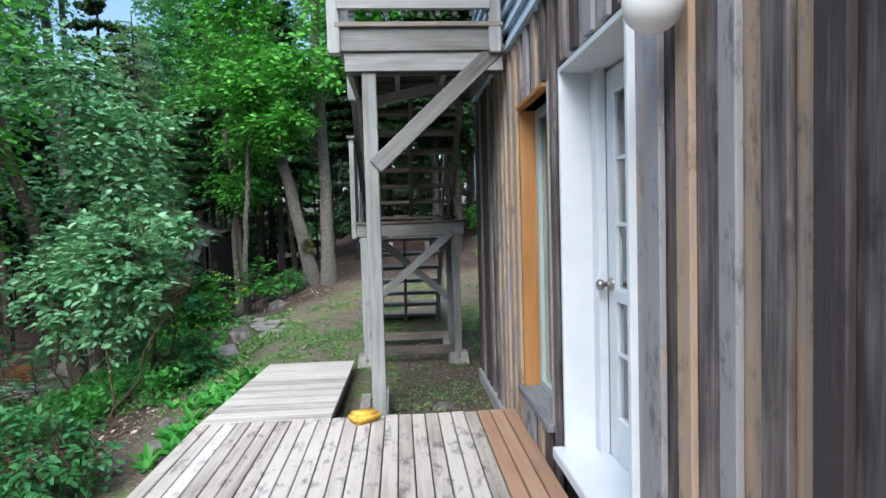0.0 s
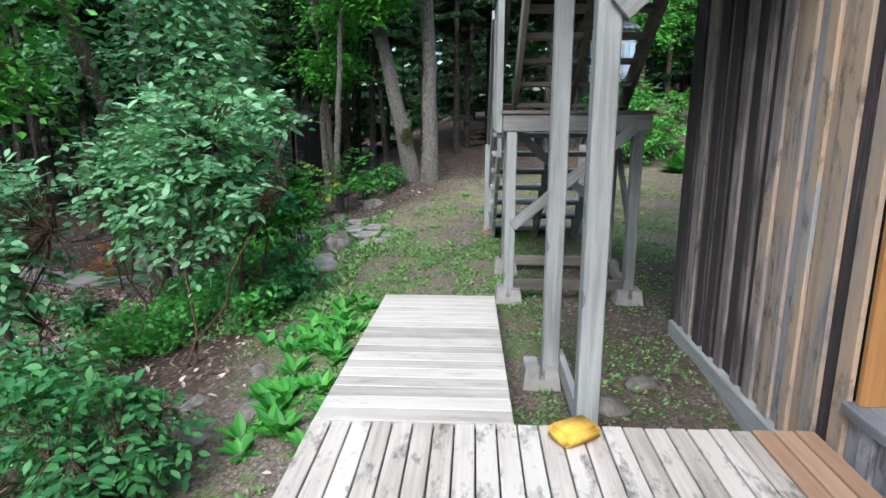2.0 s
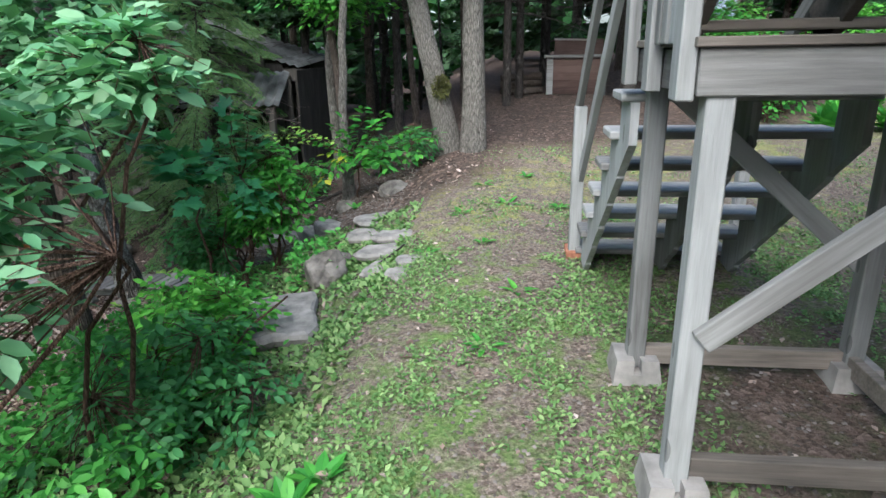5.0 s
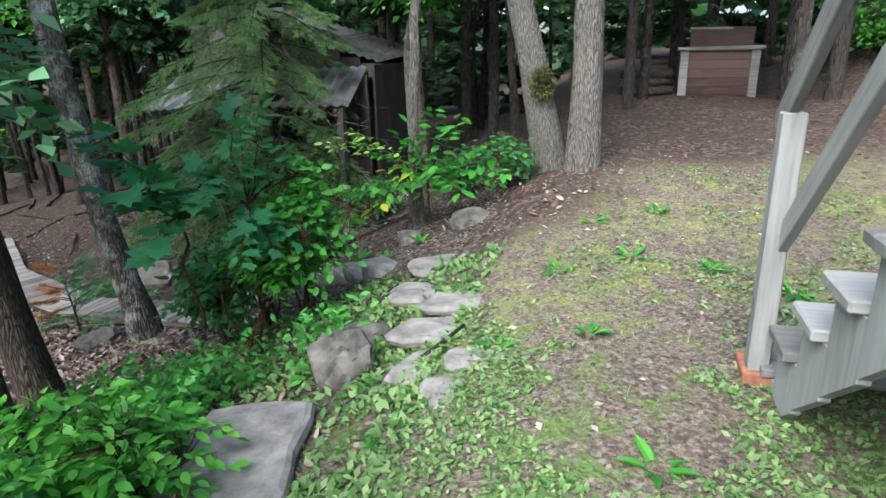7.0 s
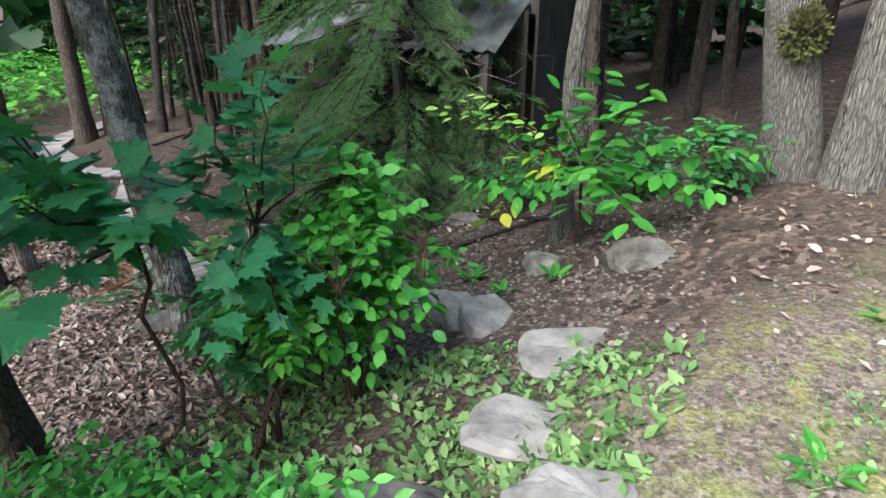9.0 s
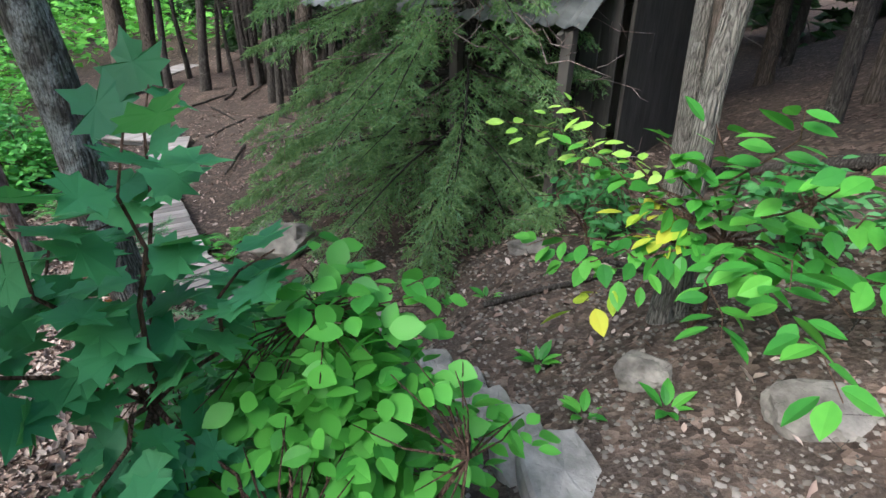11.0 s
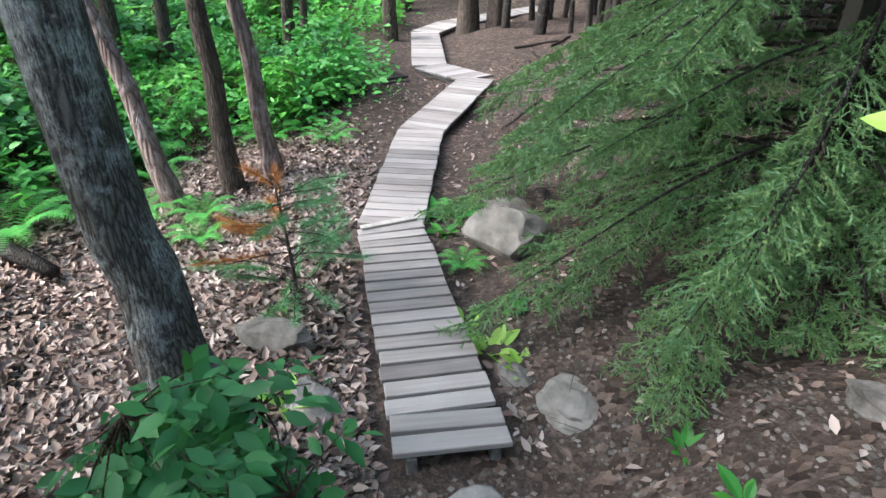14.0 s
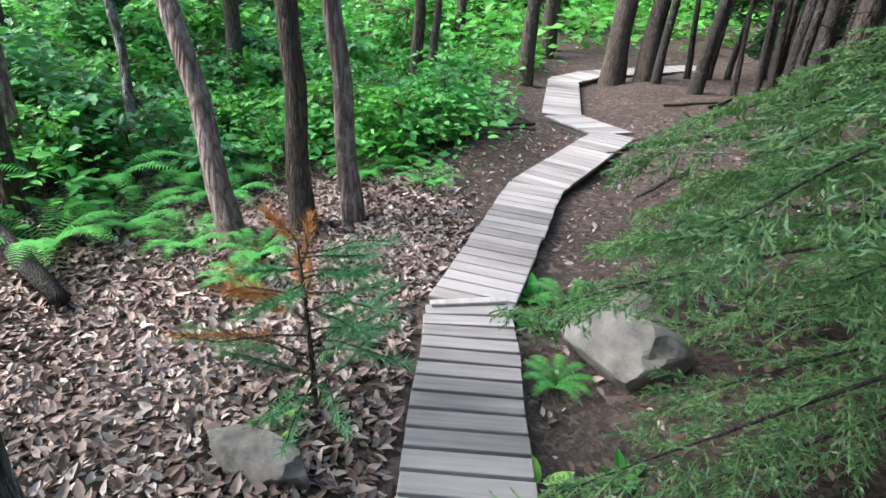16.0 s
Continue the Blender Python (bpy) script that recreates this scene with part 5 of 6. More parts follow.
# dark conifers that close the clearing, with leafy trees in front of them
spots, FAR, NEAR = [], [], []
for k in range(48):
    a = radians(-68 + k * 6.3)
    d = (20.0, 25.0, 31.0)[k % 3] + r_.uniform(-1.5, 1.5)
    x, y = -3.0 - math.sin(a) * d, 8.0 + math.cos(a) * d
    if x > -0.5 and y > 14 and x < 7 and y < 23:
        continue
    spots.append((x, y))
for k, (x, y) in enumerate(spots):
    z = land(x, y, False)
    if -26 < x < -11 and y < 18:  # the bright western wood
        tree("forest_tree", [(x, y, z), (x, y, z + 3), (x + 0.2, y, z + 7), (x + 0.3, y, z + 11)], [0.15, 0.13, 0.1, 0.05], "leafy forest tree behind the ferns", M_BARK,
             [((x, y, z + 4.2), (2.6, 2.6, 1.8)), ((x, y, z + 7.5), (2.6, 2.6, 2.2)), ((x + 0.5, y, z + 10.5), (2.3, 2.3, 2.0))], 200 + k, leafm=L_BRIGHT, leaf=0.28, tips=62, leaves=6, group="forest trees", spray=0.8)
    else:
        h = r_.uniform(10, 14)
        if len(FAR) < 3:
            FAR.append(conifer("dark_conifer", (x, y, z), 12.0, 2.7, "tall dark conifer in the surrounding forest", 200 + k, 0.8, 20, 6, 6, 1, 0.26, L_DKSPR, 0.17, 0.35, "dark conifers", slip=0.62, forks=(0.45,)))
        else:
            copy_thing(FAR[k % 3], Matrix.Translation((x, y, z)) @ Matrix.Rotation(k * 1.3, 4, "Z") @ Matrix.Diagonal((1, 1, h / 12.0, 1)))
# the wood goes on behind them
wr = np.random.default_rng(19)
NW = 24000
wa = wr.uniform(-1.9, 4.6, NW)
wd = wr.uniform(34.0, 44.0, NW)
wx, wy = -3.0 - np.sin(wa) * wd, 8.0 + np.cos(wa) * wd
wz = np.array([land(x, y, False) for x, y in zip(wx, wy)]) + 13.0 * wr.random(NW) ** 0.9
wdir = np.stack([wr.normal(0, 1, NW), wr.normal(0, 1, NW), wr.normal(-0.5, 0.4, NW)], 1)
# far leaves carry the forest's shade in their colour
tagged(new("far_woods", leaf_mesh("far_woods", *placed_leaves(*BLADE4, np.stack([wx, wy, wz], 1), wdir, wr.normal(0, 1, (NW, 3)), wr.uniform(1.1, 2.5, NW)), L_SHADED)), "dark mass of the forest beyond the clearing", "forest", kind="stuff")
FOREST = []
for k, (x, y) in enumerate([(-6.2, 19.8), (-10.4, 12.6 + 4.2), (-13.5, 5.2), (-4.6, 20.5), (-2.2, 20.0), (-13.2, 18.9), (-16.0, 6.0), (2.0, 24.5), (6.5, 26.0), (10.0, 23.0), (-8.0, 22.0)]):
    z = land(x, y, False)
    if len(FOREST) < 3:
        FOREST.append(tree("tall_leafy_tree", [(x, y, z), (x, y, z + 3), (x + 0.2, y, z + 6.5), (x + 0.3, y, z + 11)], [0.10, 0.085, 0.07, 0.03], "tall leafy tree behind the clearing", M_BARK,
             [((x, y, z + 4.4), (2.1, 2.1, 1.2)), ((x + 0.4, y - 0.5, z + 6.4), (2.4, 2.4, 1.5)), ((x - 0.3, y, z + 8.6), (2.4, 2.4, 1.6)), ((x + 0.3, y, z + 10.8), (2.0, 2.0, 1.5))], 250 + k, leafm=(L_MID, L_ASH, L_BRIGHT)[k % 3], leaf=0.19, tips=300, leaves=8, group="tall leafy trees", spray=0.6))
    else:
        copy_thing(FOREST[k % 3], Matrix.Translation((x, y, z)) @ Matrix.Rotation(k * 1.9, 4, "Z"))
# nearer conifers between the clearing and the shed
for k, (x, y, h, s) in enumerate([(-5.4, 18.2, 9, 1.6), (-1.2, 17.8, 10, 1.6), (-3.2, 16.8, 9, 1.5), (-8.6, 13.4 + 6.5, 9, 2.0), (2.4, 20.6, 11, 1.9), (1.05, 17.2, 10, 2.3), (1.75, 17.9, 10, 2.3), (-0.3, 21.5, 11, 2.6), (-7.4, 8.6, 8.5, 1.7), (-11.2, 18.0, 9, 1.8), (-14.4, 19.2, 10, 2.0), (-17.5, 20.5, 10, 2.2), (-13.0, 22.0, 10, 2.2), (-9.9, 17.3, 9, 1.5), (1.2, 18.5, 9, 1.7), (-0.95, 18.7, 9, 1.7)]):
    if len(NEAR) < 3:
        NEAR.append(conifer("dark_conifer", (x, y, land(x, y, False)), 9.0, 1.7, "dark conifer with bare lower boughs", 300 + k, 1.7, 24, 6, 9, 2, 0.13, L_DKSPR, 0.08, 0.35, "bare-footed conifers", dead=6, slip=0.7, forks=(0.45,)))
    else:
        copy_thing(NEAR[k % 3], Matrix.Translation((x, y, land(x, y, False))) @ Matrix.Rotation(k * 1.7, 4, "Z") @ Matrix.Diagonal((s / 1.7, s / 1.7, h / 9.0, 1)))
# leafy trees over the slope west of the deck
for k, (x, y, h) in enumerate([(-5.6, 7.6, 6.5), (-4.5, 9.4, 5.0), (-3.8, 15.2, 6.5), (-7.2, 8.8, 7.5), (-9.4, 9.6, 9.5), (-3.0, 17.6, 9.0)]):
    z = land(x, y, False)
    low = 0.34 if k < 4 else 0.55
    tree("slope_tree", [(x, y, z), (x - 0.1, y, z + 1.8), (x - 0.3, y + 0.1, z + 3.8), (x - 0.2, y, z + h)], [0.07, 0.06, 0.045, 0.02], "slim leafy tree on the slope below the deck", M_BARK,
         [((x, y - 0.2, z + h * (low + 0.12)), (1.3, 1.3, 0.7)), ((x + 0.3, y - 0.3, z + h * 0.62), (1.6, 1.5, 0.9)), ((x + 0.5, y - 0.4, z + h * 0.78), (1.6, 1.5, 0.9)), ((x - 0.3, y, z + h * 0.97), (1.6, 1.6, 1.0))], 330 + k, leafm=L_ASH if k % 2 else L_BRIGHT, leaf=0.13, tips=165, leaves=9, group="slope trees", blade=BLADE4)

# shrubs
shrub("ash_sapling", (-3.16, 6.6, land(-3.16, 6.6, False)), (-3.02, 6.85, 0.98), (1.0, 0.85, 1.02), 240, 9, 0.115, L_ASH, "young ash with feathered blue-green leaves on a curved stem", "sapling", 401, 2, spray=0.30, stem_r=0.014, droop=0.12)
shrub("ash_sapling", (-2.95, 7.45, land(-2.95, 7.45, False)), (-2.72, 7.75, 1.38), (0.62, 0.55, 0.34), 70, 9, 0.115, L_ASH, "slim young ash with feathered blue-green leaves over the bank", "sapling", 441, 2, spray=0.30, stem_r=0.014, droop=0.12)
shrub("round_bush", (-2.75, 4.65, land(-2.75, 4.65, False)), (-2.75, 4.55, -0.18), (0.85, 0.8, 0.52), 240, 9, 0.078, L_MID, "dense bush of small rounded green leaves below the deck", "bush", 402, 7, spray=0.2)
shrub("round_bush", (-3.7, 5.6, land(-3.7, 5.6, False)), (-3.7, 5.5, -0.4), (0.8, 0.8, 0.5), 170, 9, 0.078, L_MID, "dense bush of small rounded green leaves below the deck", "bush", 403, 7, spray=0.2)
shrub("weedy_bush", (-2.75, 7.75, land(-2.75, 7.75, False)), (-2.75, 7.8, -0.22), (0.68, 0.75, 0.45), 230, 11, 0.07, L_MID, "ferny weed bush with narrow leaves and a few yellow ones", "bush", 404, 9, spray=0.2)
shrub("weedy_bush", (-3.1, 8.7, land(-3.1, 8.7, False)), (-3.05, 8.65, -0.25), (0.62, 0.75, 0.45), 210, 11, 0.075, L_BRIGHT, "light green weed bush beside the flat slab", "bush", 405, 9, spray=0.2)
shrub("slender_bush", (-3.75, 10.75, land(-3.75, 10.75, False)), (-3.6, 10.8, -0.12), (0.42, 0.4, 0.42), 70, 7, 0.085, L_BRIGHT, "light green bush under the maple leaves", "bush", 416, 4, spray=0.2)
shrub("round_leaf_bush", (-3.62, 11.2, land(-3.62, 11.2, False)), (-3.50, 11.18, 0.05), (0.58, 0.54, 0.66), 190, 7, 0.080, L_ROUND, "bright green bush with broad rounded leaves beside the steps", "bush", 407, 6, blade=leaf_blade(1.0, 0.66), spray=0.24, single=True)
shrub("round_leaf_bush", (-4.05, 11.5, land(-4.05, 11.5, False)), (-4.02, 11.45, -0.32), (0.5, 0.42, 0.46), 70, 7, 0.105, L_ROUND, "bright green bush with broad rounded leaves below the steps", "bush", 427, 5, blade=leaf_blade(1.0, 0.66), spray=0.24, single=True)
shrub("dark_bush", (-4.75, 11.85, land(-4.75, 11.85, False)), (-4.78, 11.82, -0.68), (0.58, 0.48, 0.50), 150, 9, 0.085, L_MID, "low dark green bush at the foot of the leaning tree", "bush", 408, 6, spray=0.18)
shrub("dark_bush", (-4.3, 11.2, land(-4.3, 11.2, False)), (-4.35, 11.15, -0.55), (0.6, 0.5, 0.45), 120, 9, 0.09, L_MID, "low green bush beside the earth path", "bush", 409, 6, spray=0.2)


def branching(name, base, hub, label, seed, blade, shoots, stem_r=0.014):
    """A sapling: a stem to its hub, shoots from there, leaves in two ranks along each shoot."""
    r = np.random.default_rng(seed)
    t = thing(name, base, label, "sapling")
    base, hub = Vector(base), Vector(hub)
    woods = [limb(r, base - Vector((0, 0, 0.04)), hub, stem_r, stem_r * 0.7, 6, 0.02)]
    meshes = {}
    for tip, n, size, mats in shoots:
        n = round(n * 1.4)
        tip = Vector(tip)
        a = hub.lerp(tip, 0.0)
        d = tip - a
        woods.append(limb(r, a, tip, stem_r * 0.55, 0.002, 5, 0.04, 5))
        lat = d.cross(Vector((0, 0, 1))).normalized()
        dn = d.normalized()
        first = max(0.18, 1 - n * 0.046 / d.length)
        for k in range(n):
            f = first + (1 - first) * (k + 0.6) / n
            sg = 1 if k % 2 else -1
            q = a + d * f + Vector((0, 0, 0.04 * d.length * math.sin(math.pi * f))) + Vector(r.normal(0, 0.018, 3))
            m = mats[min(len(mats) - 1, int(f * len(mats)))]
            if m.name not in meshes:
                meshes[m.name] = mesh_of("leaf", *blade, m)
            to = (dn * (1.6 if k >= n - 1 else 0.45) + lat * sg * 0.9 + Vector(r.normal(0, 0.22, 3)) + Vector((0, 0, -0.30))).normalized()
            up = (Vector((0, 0, 1)) + Vector(r.normal(0, 0.38, 3))).normalized()
            sd = up.cross(to).normalized()
            ob = new("leaf", meshes[m.name])
            ob.matrix_basis = Matrix.Translation(q + lat * sg * 0.02) @ Matrix((to, sd, to.cross(sd))).transposed().to_4x4() @ Matrix.Scale(size * float(r.uniform(0.7, 1.15)), 4)
            hang(ob, t)
    part("twig_growth", joined(woods), M_TWIG, t, "thin brown woody growth")
    return t


S_, Y_, Q_ = L_SAP, L_YEL, L_LIME
branching("yellowing_sapling", (-3.1, 13.0, land(-3.1, 13.0, False)), (-3.05, 12.95, 0.08), "sapling spreading light green leaves, some turning yellow", 410, leaf_blade(1.0, 0.52), [
    ((-4.22, 13.02, 0.36), 18, 0.10, (S_, S_, Q_, Q_)), ((-4.02, 13.15, 0.50), 16, 0.10, (S_, Q_, Q_)), ((-4.08, 13.2, 0.40), 12, 0.09, (Q_,)),
    ((-3.36, 12.85, 0.50), 12, 0.13, (S_,)), ((-3.75, 12.78, 0.40), 14, 0.13, (S_,)), ((-3.12, 12.7, 0.62), 10, 0.13, (S_,)),
    ((-3.42, 12.85, 0.16), 12, 0.13, (S_, Y_, Y_)), ((-3.30, 12.75, 0.08), 9, 0.12, (S_, Y_)),
    ((-3.74, 12.50, 0.0), 14, 0.12, (S_,)), ((-3.40, 12.36, -0.12), 14, 0.12, (S_, S_, S_, Y_)), ((-3.55, 12.42, -0.02), 12, 0.12, (S_,)),
    ((-2.70, 12.28, 0.28), 14, 0.14, (S_,)), ((-2.48, 12.08, 0.10), 14, 0.14, (S_,)), ((-2.82, 12.45, 0.78), 14, 0.13, (S_,)), ((-2.55, 12.32, 0.72), 13, 0.13, (S_,)), ((-2.85, 12.3, 0.02), 12, 0.13, (S_,)),
    ((-1.98, 13.0, 0.34), 18, 0.13, (S_,)), ((-2.28, 12.7, 0.48), 15, 0.13, (S_,)), ((-2.32, 12.9, 0.06), 14, 0.13, (S_,)), ((-2.15, 12.55, 0.2), 14, 0.13, (S_,))])
LOBED = lobed_blade(1.0)
branching("maple_sapling", (-4.0, 10.45, land(-4.0, 10.45, False)), (-3.98, 10.45, 0.25), "maple sapling with broad lobed leaves", 406, LOBED, [
    ((-4.06, 10.05, 0.85), 9, 0.17, (L_MAPLE,)), ((-3.90, 9.80, 0.56), 10, 0.18, (L_MAPLE,)), ((-3.88, 10.12, 0.62), 9, 0.17, (L_MAPLE,)), ((-3.78, 10.85, 0.66), 9, 0.17, (L_MAPLE,)), ((-3.6, 10.3, 0.45), 9, 0.17, (L_MAPLE,)), ((-4.3, 9.9, 0.95), 9, 0.17, (L_MAPLE,)), ((-4.4, 10.3, 0.7), 9, 0.17, (L_MAPLE,)), ((-3.75, 9.9, 0.2), 8, 0.16, (L_MAPLE,))])
branching("maple_sapling", (-3.75, 10.85, land(-3.75, 10.85, False)), (-3.7, 10.82, 0.25), "taller maple sapling with dark lobed leaves", 426, LOBED, [
    ((-3.48, 10.80, 0.95), 11, 0.13, (L_MAPLE,)), ((-3.62, 10.62, 0.82), 11, 0.13, (L_MAPLE,)), ((-3.80, 11.0, 0.92), 11, 0.13, (L_MAPLE,)), ((-3.50, 11.05, 0.62), 10, 0.13, (L_MAPLE,)), ((-3.75, 10.4, 0.55), 10, 0.13, (L_MAPLE,)),
    ((-3.38, 10.62, -0.02), 11, 0.12, (L_MAPLE,)), ((-3.32, 10.85, 0.0), 11, 0.12, (L_MAPLE,)), ((-3.48, 10.35, -0.02), 11, 0.12, (L_MAPLE,)), ((-3.45, 10.5, 0.2), 10, 0.12, (L_MAPLE,))])
for k, (x, y, s) in enumerate([(-2.35, 13.35, 0.45), (-2.9, 13.75, 0.5), (-4.2, 14.3, 0.5)]):
    shrub("understory_bush", (x, y, land(x, y, False)), (x, y, land(x, y, False) + 0.35), (s, s, 0.35), 60, 7, 0.09, L_MID, "low leafy bush at the edge of the trees", "bush", 420 + k, 4, spray=0.2, group="edge bushes")
for k, (x, y, zc) in enumerate([(-4.25, 7.9, 0.7), (-4.3, 6.0, 0.5)]):
    shrub("ash_sapling", (x, y, land(x, y, False)), (x, y, zc), (0.9, 0.85, 0.95), 190, 9, 0.115, L_ASH, "young ash with feathered blue-green leaves on the slope", "sapling", 440 + k, 3, spray=0.30, stem_r=0.016, droop=0.12, group="slope saplings")
# green understorey of the western wood
r_ = np.random.default_rng(8)
BUSH = []
for k in range(170):
    if k < 110:
        x, y, s = r_.uniform(-19, -9.8), r_.uniform(2.5, 13.8), r_.uniform(0.6, 1.1)
    else:
        x, y, s = r_.uniform(-30, -15.5), r_.uniform(3, 16.2), r_.uniform(1.0, 1.9)
    if x > -10.6 and y > 10.4:
        x -= 2.0
    if near_walk(x, y)[0] < 0.55 + 0.75 * s:
        continue
    z = land(x, y, False)
    if len(BUSH) < 9:
        BUSH.append(shrub("understory_bush", (x, y, z), (x, y, z + 0.55), (0.9, 0.9, 0.55), 85, 8, (0.10, 0.13, 0.16)[k % 3], (L_BRIGHT, L_MID, L_FERN)[(k // 3) % 3], "leafy green undergrowth on the forest floor", "bush", 430 + k, 3, blade=BLADE4, spray=0.3, group="undergrowth"))
    else:
        copy_thing(BUSH[k % 9], Matrix.Translation((x, y, z)) @ Matrix.Rotation(k * 1.1, 4, "Z") @ Matrix.Scale(s, 4))
# slope undergrowth between deck and shed, every second bush shaded by leaf colour
for k in range(22):
    x, y = r_.uniform(-8.5, -3.9), r_.uniform(3.0, 10.8)
    z = land(x, y, False)
    s = r_.uniform(0.35, 0.6)
    if near_walk(x, y)[0] < 1.1 or (x + 5.2) ** 2 + (y - 10.2) ** 2 < 0.5:
        continue
    shrub("slope_bush", (x, y, z), (x, y, z + s * 0.7), (s, s, s * 0.7), 46, 7, 0.10, (L_MID, L_SHADED)[k % 2], "shaded leafy undergrowth on the slope", "bush", 520 + k, 3, blade=BLADE4, spray=0.24, group="slope undergrowth")


def fern(x, y, size, seed):
    r = np.random.default_rng(seed)
    z = land(x, y, False)
    t = thing("fern", (x, y, z), "bright green fern with arching fronds", "fern", "ferns")
    P, D, U, S = [], [], [], []
    for k in range(9):
        a = k * 0.7 + r.normal(0, 0.15)
        out = np.array([math.cos(a), math.sin(a), 0])
        lat = np.array([-out[1], out[0], 0])
        for j in range(26):
            s = (j + 1) / 27
            p = np.array([x, y, z]) + out * size * s + np.array([0, 0, size * (1.25 * s - 1.0 * s * s)])
            for sg in (-1, 1):
                P.append(p), D.append(lat * sg + out * 0.3), U.append((0, 0, 1.0)), S.append(size * 0.30 * (1 - s) ** 0.7 * (0.4 + s) + 0.01)
    V, F = placed_leaves([(0, 0.10, 0), (1, 0, -0.1), (0, -0.10, 0)], [(0, 1, 2)], np.array(P), np.array(D), np.array(U, float), np.array(S))
    hang(new("fronds", leaf_mesh("fronds", V, F, L_FERN)), t)


for k, (x, y, s) in enumerate([(-9.6, 10.35, 0.6), (-10.2, 9.9, 0.8), (-10.9, 10.6, 0.8), (-11.3, 9.6, 0.9), (-10.4, 10.9, 0.6), (-9.0, 10.0, 0.6), (-12.0, 10.3, 0.9), (-9.3, 10.9, 0.45), (-9.1, 11.5, 0.35), (-8.6, 11.5, 0.32), (-7.35, 13.45, 0.22), (-8.25, 13.75, 0.3), (-9.4, 9.2, 0.7), (-10.6, 12.9, 0.4), (-11.4, 12.6, 0.5), (-12.3, 12.9, 0.55), (-13.0, 13.2, 0.6), (-11.0, 12.2, 0.5), (-12.6, 12.2, 0.6), (-13.8, 13.0, 0.6)]):
    if near_walk(x, y)[0] < 0.35 + 0.5 * s:
        continue
    fern(x, y, s, 600 + k)


def small_pine():
    x, y = -7.1, 12.2
    z = land(x, y, False)
    r = np.random.default_rng(31)
    t = thing("pine_sapling", (x, y, z), "spindly pine sapling with sparse needles and dead orange tips", "sapling")
    arms = [tube([(x, y, z - 0.03), (x - 0.02, y - 0.02, z + 0.4), (x - 0.06, y - 0.06, z + 0.9)], [0.016, 0.012, 0.005], 6)]
    sets = {"needles": ([], [], []), "dead_needles": ([], [], [])}
    for k in range(32):
        h = 0.12 + 0.78 * k / 32
        a = r.random() * 6.28
        L = 0.56 * (1.1 - h * 0.6) * r.uniform(0.6, 1.2)
        o = Vector((x - 0.05 * h, y - 0.05 * h, z + h))
        e = o + Vector((math.cos(a) * L, math.sin(a) * L, 0.08))
        arms.append(limb(r, o, e, 0.006, 0.002, 3, 0.05, 4))
        key = "dead_needles" if (h > 0.42 and math.cos(a - 4.2) > 0.35) else "needles"
        n = 190
        s = r.uniform(0.25, 1.05, n)
        p = np.array(o) + (np.array(e) - np.array(o)) * s[:, None]
        P, D, U = sets[key]
        P.append(p), D.append(np.array(e - o)[None] / L * 0.9 + r.normal(0, 0.6, (n, 3))), U.append(r.normal(0, 1, (n, 3)))
    part("stem", joined(arms), M_BARK, t)
    for key, (P, D, U) in sets.items():
        P = np.concatenate(P)
        V, F = placed_leaves([(0, 0.03, 0), (1, 0, 0), (0, -0.03, 0)], [(0, 1, 2)], P, np.concatenate(D), np.concatenate(U), np.full(len(P), 0.08))
        hang(new(key, leaf_mesh(key, V, F, L_RUST if key[0] == "d" else L_ASH)), t)


small_pine()


def rosette(x, y, size, n, mat, seed, label, rise=0.6, group="", name="leafy_weed", wide=0.32):
    r = np.random.default_rng(seed)
    z = land(x, y, False)
    t = thing(name, (x, y, z), label, "plant", group)
    me = mesh_of("leaf", *leaf_blade(1.0, wide, 0.2, 0.5), mat)
    for k in range(n):
        a = k * 2.4 + r.normal(0, 0.2)
        ob = new("leaf", me)
        ob.matrix_basis = Matrix.Translation((x + 0.02 * math.cos(a), y + 0.02 * math.sin(a), z - 0.005)) @ Matrix.Rotation(a, 4, "Z") @ Matrix.Rotation(-rise * r.uniform(0.4, 1.4), 4, "Y") @ Matrix.Scale(size * r.uniform(0.6, 1.1), 4)
        hang(ob, t)


r_ = np.random.default_rng(12)
for k, (x, y) in enumerate([(-1.85, 5.4), (-1.75, 5.9), (-1.95, 6.3), (-2.1, 5.75), (-1.72, 6.6), (-2.0, 6.85), (-1.8, 4.95), (-2.15, 5.1), (-1.9, 7.2), (-2.3, 6.6)]):
    for j in range(4):
        rosette(x + r_.normal(0, 0.15), y + r_.normal(0, 0.2), 0.16, 12, L_SAP if (k + j) % 2 else L_ROUND, 700 + k * 4 + j, "fresh green weed with upright leaves beside the ramp", 0.85, "weeds by the ramp", wide=0.42)
for k, (x, y) in enumerate([(-1.55, 11.0), (-1.3, 10.2), (-1.75, 10.0), (-1.1, 11.3), (-1.4, 12.0), (-1.0, 9.2), (-2.1, 9.3), (-1.2, 8.4), (-0.6, 11.2), (-2.35, 9.7), (-0.2, 10.9), (-0.9, 12.3)]):
    rosette(x, y, 0.13, 9, L_SAP, 740 + k, "low green weed in the clearing", 0.5, "lawn weeds")
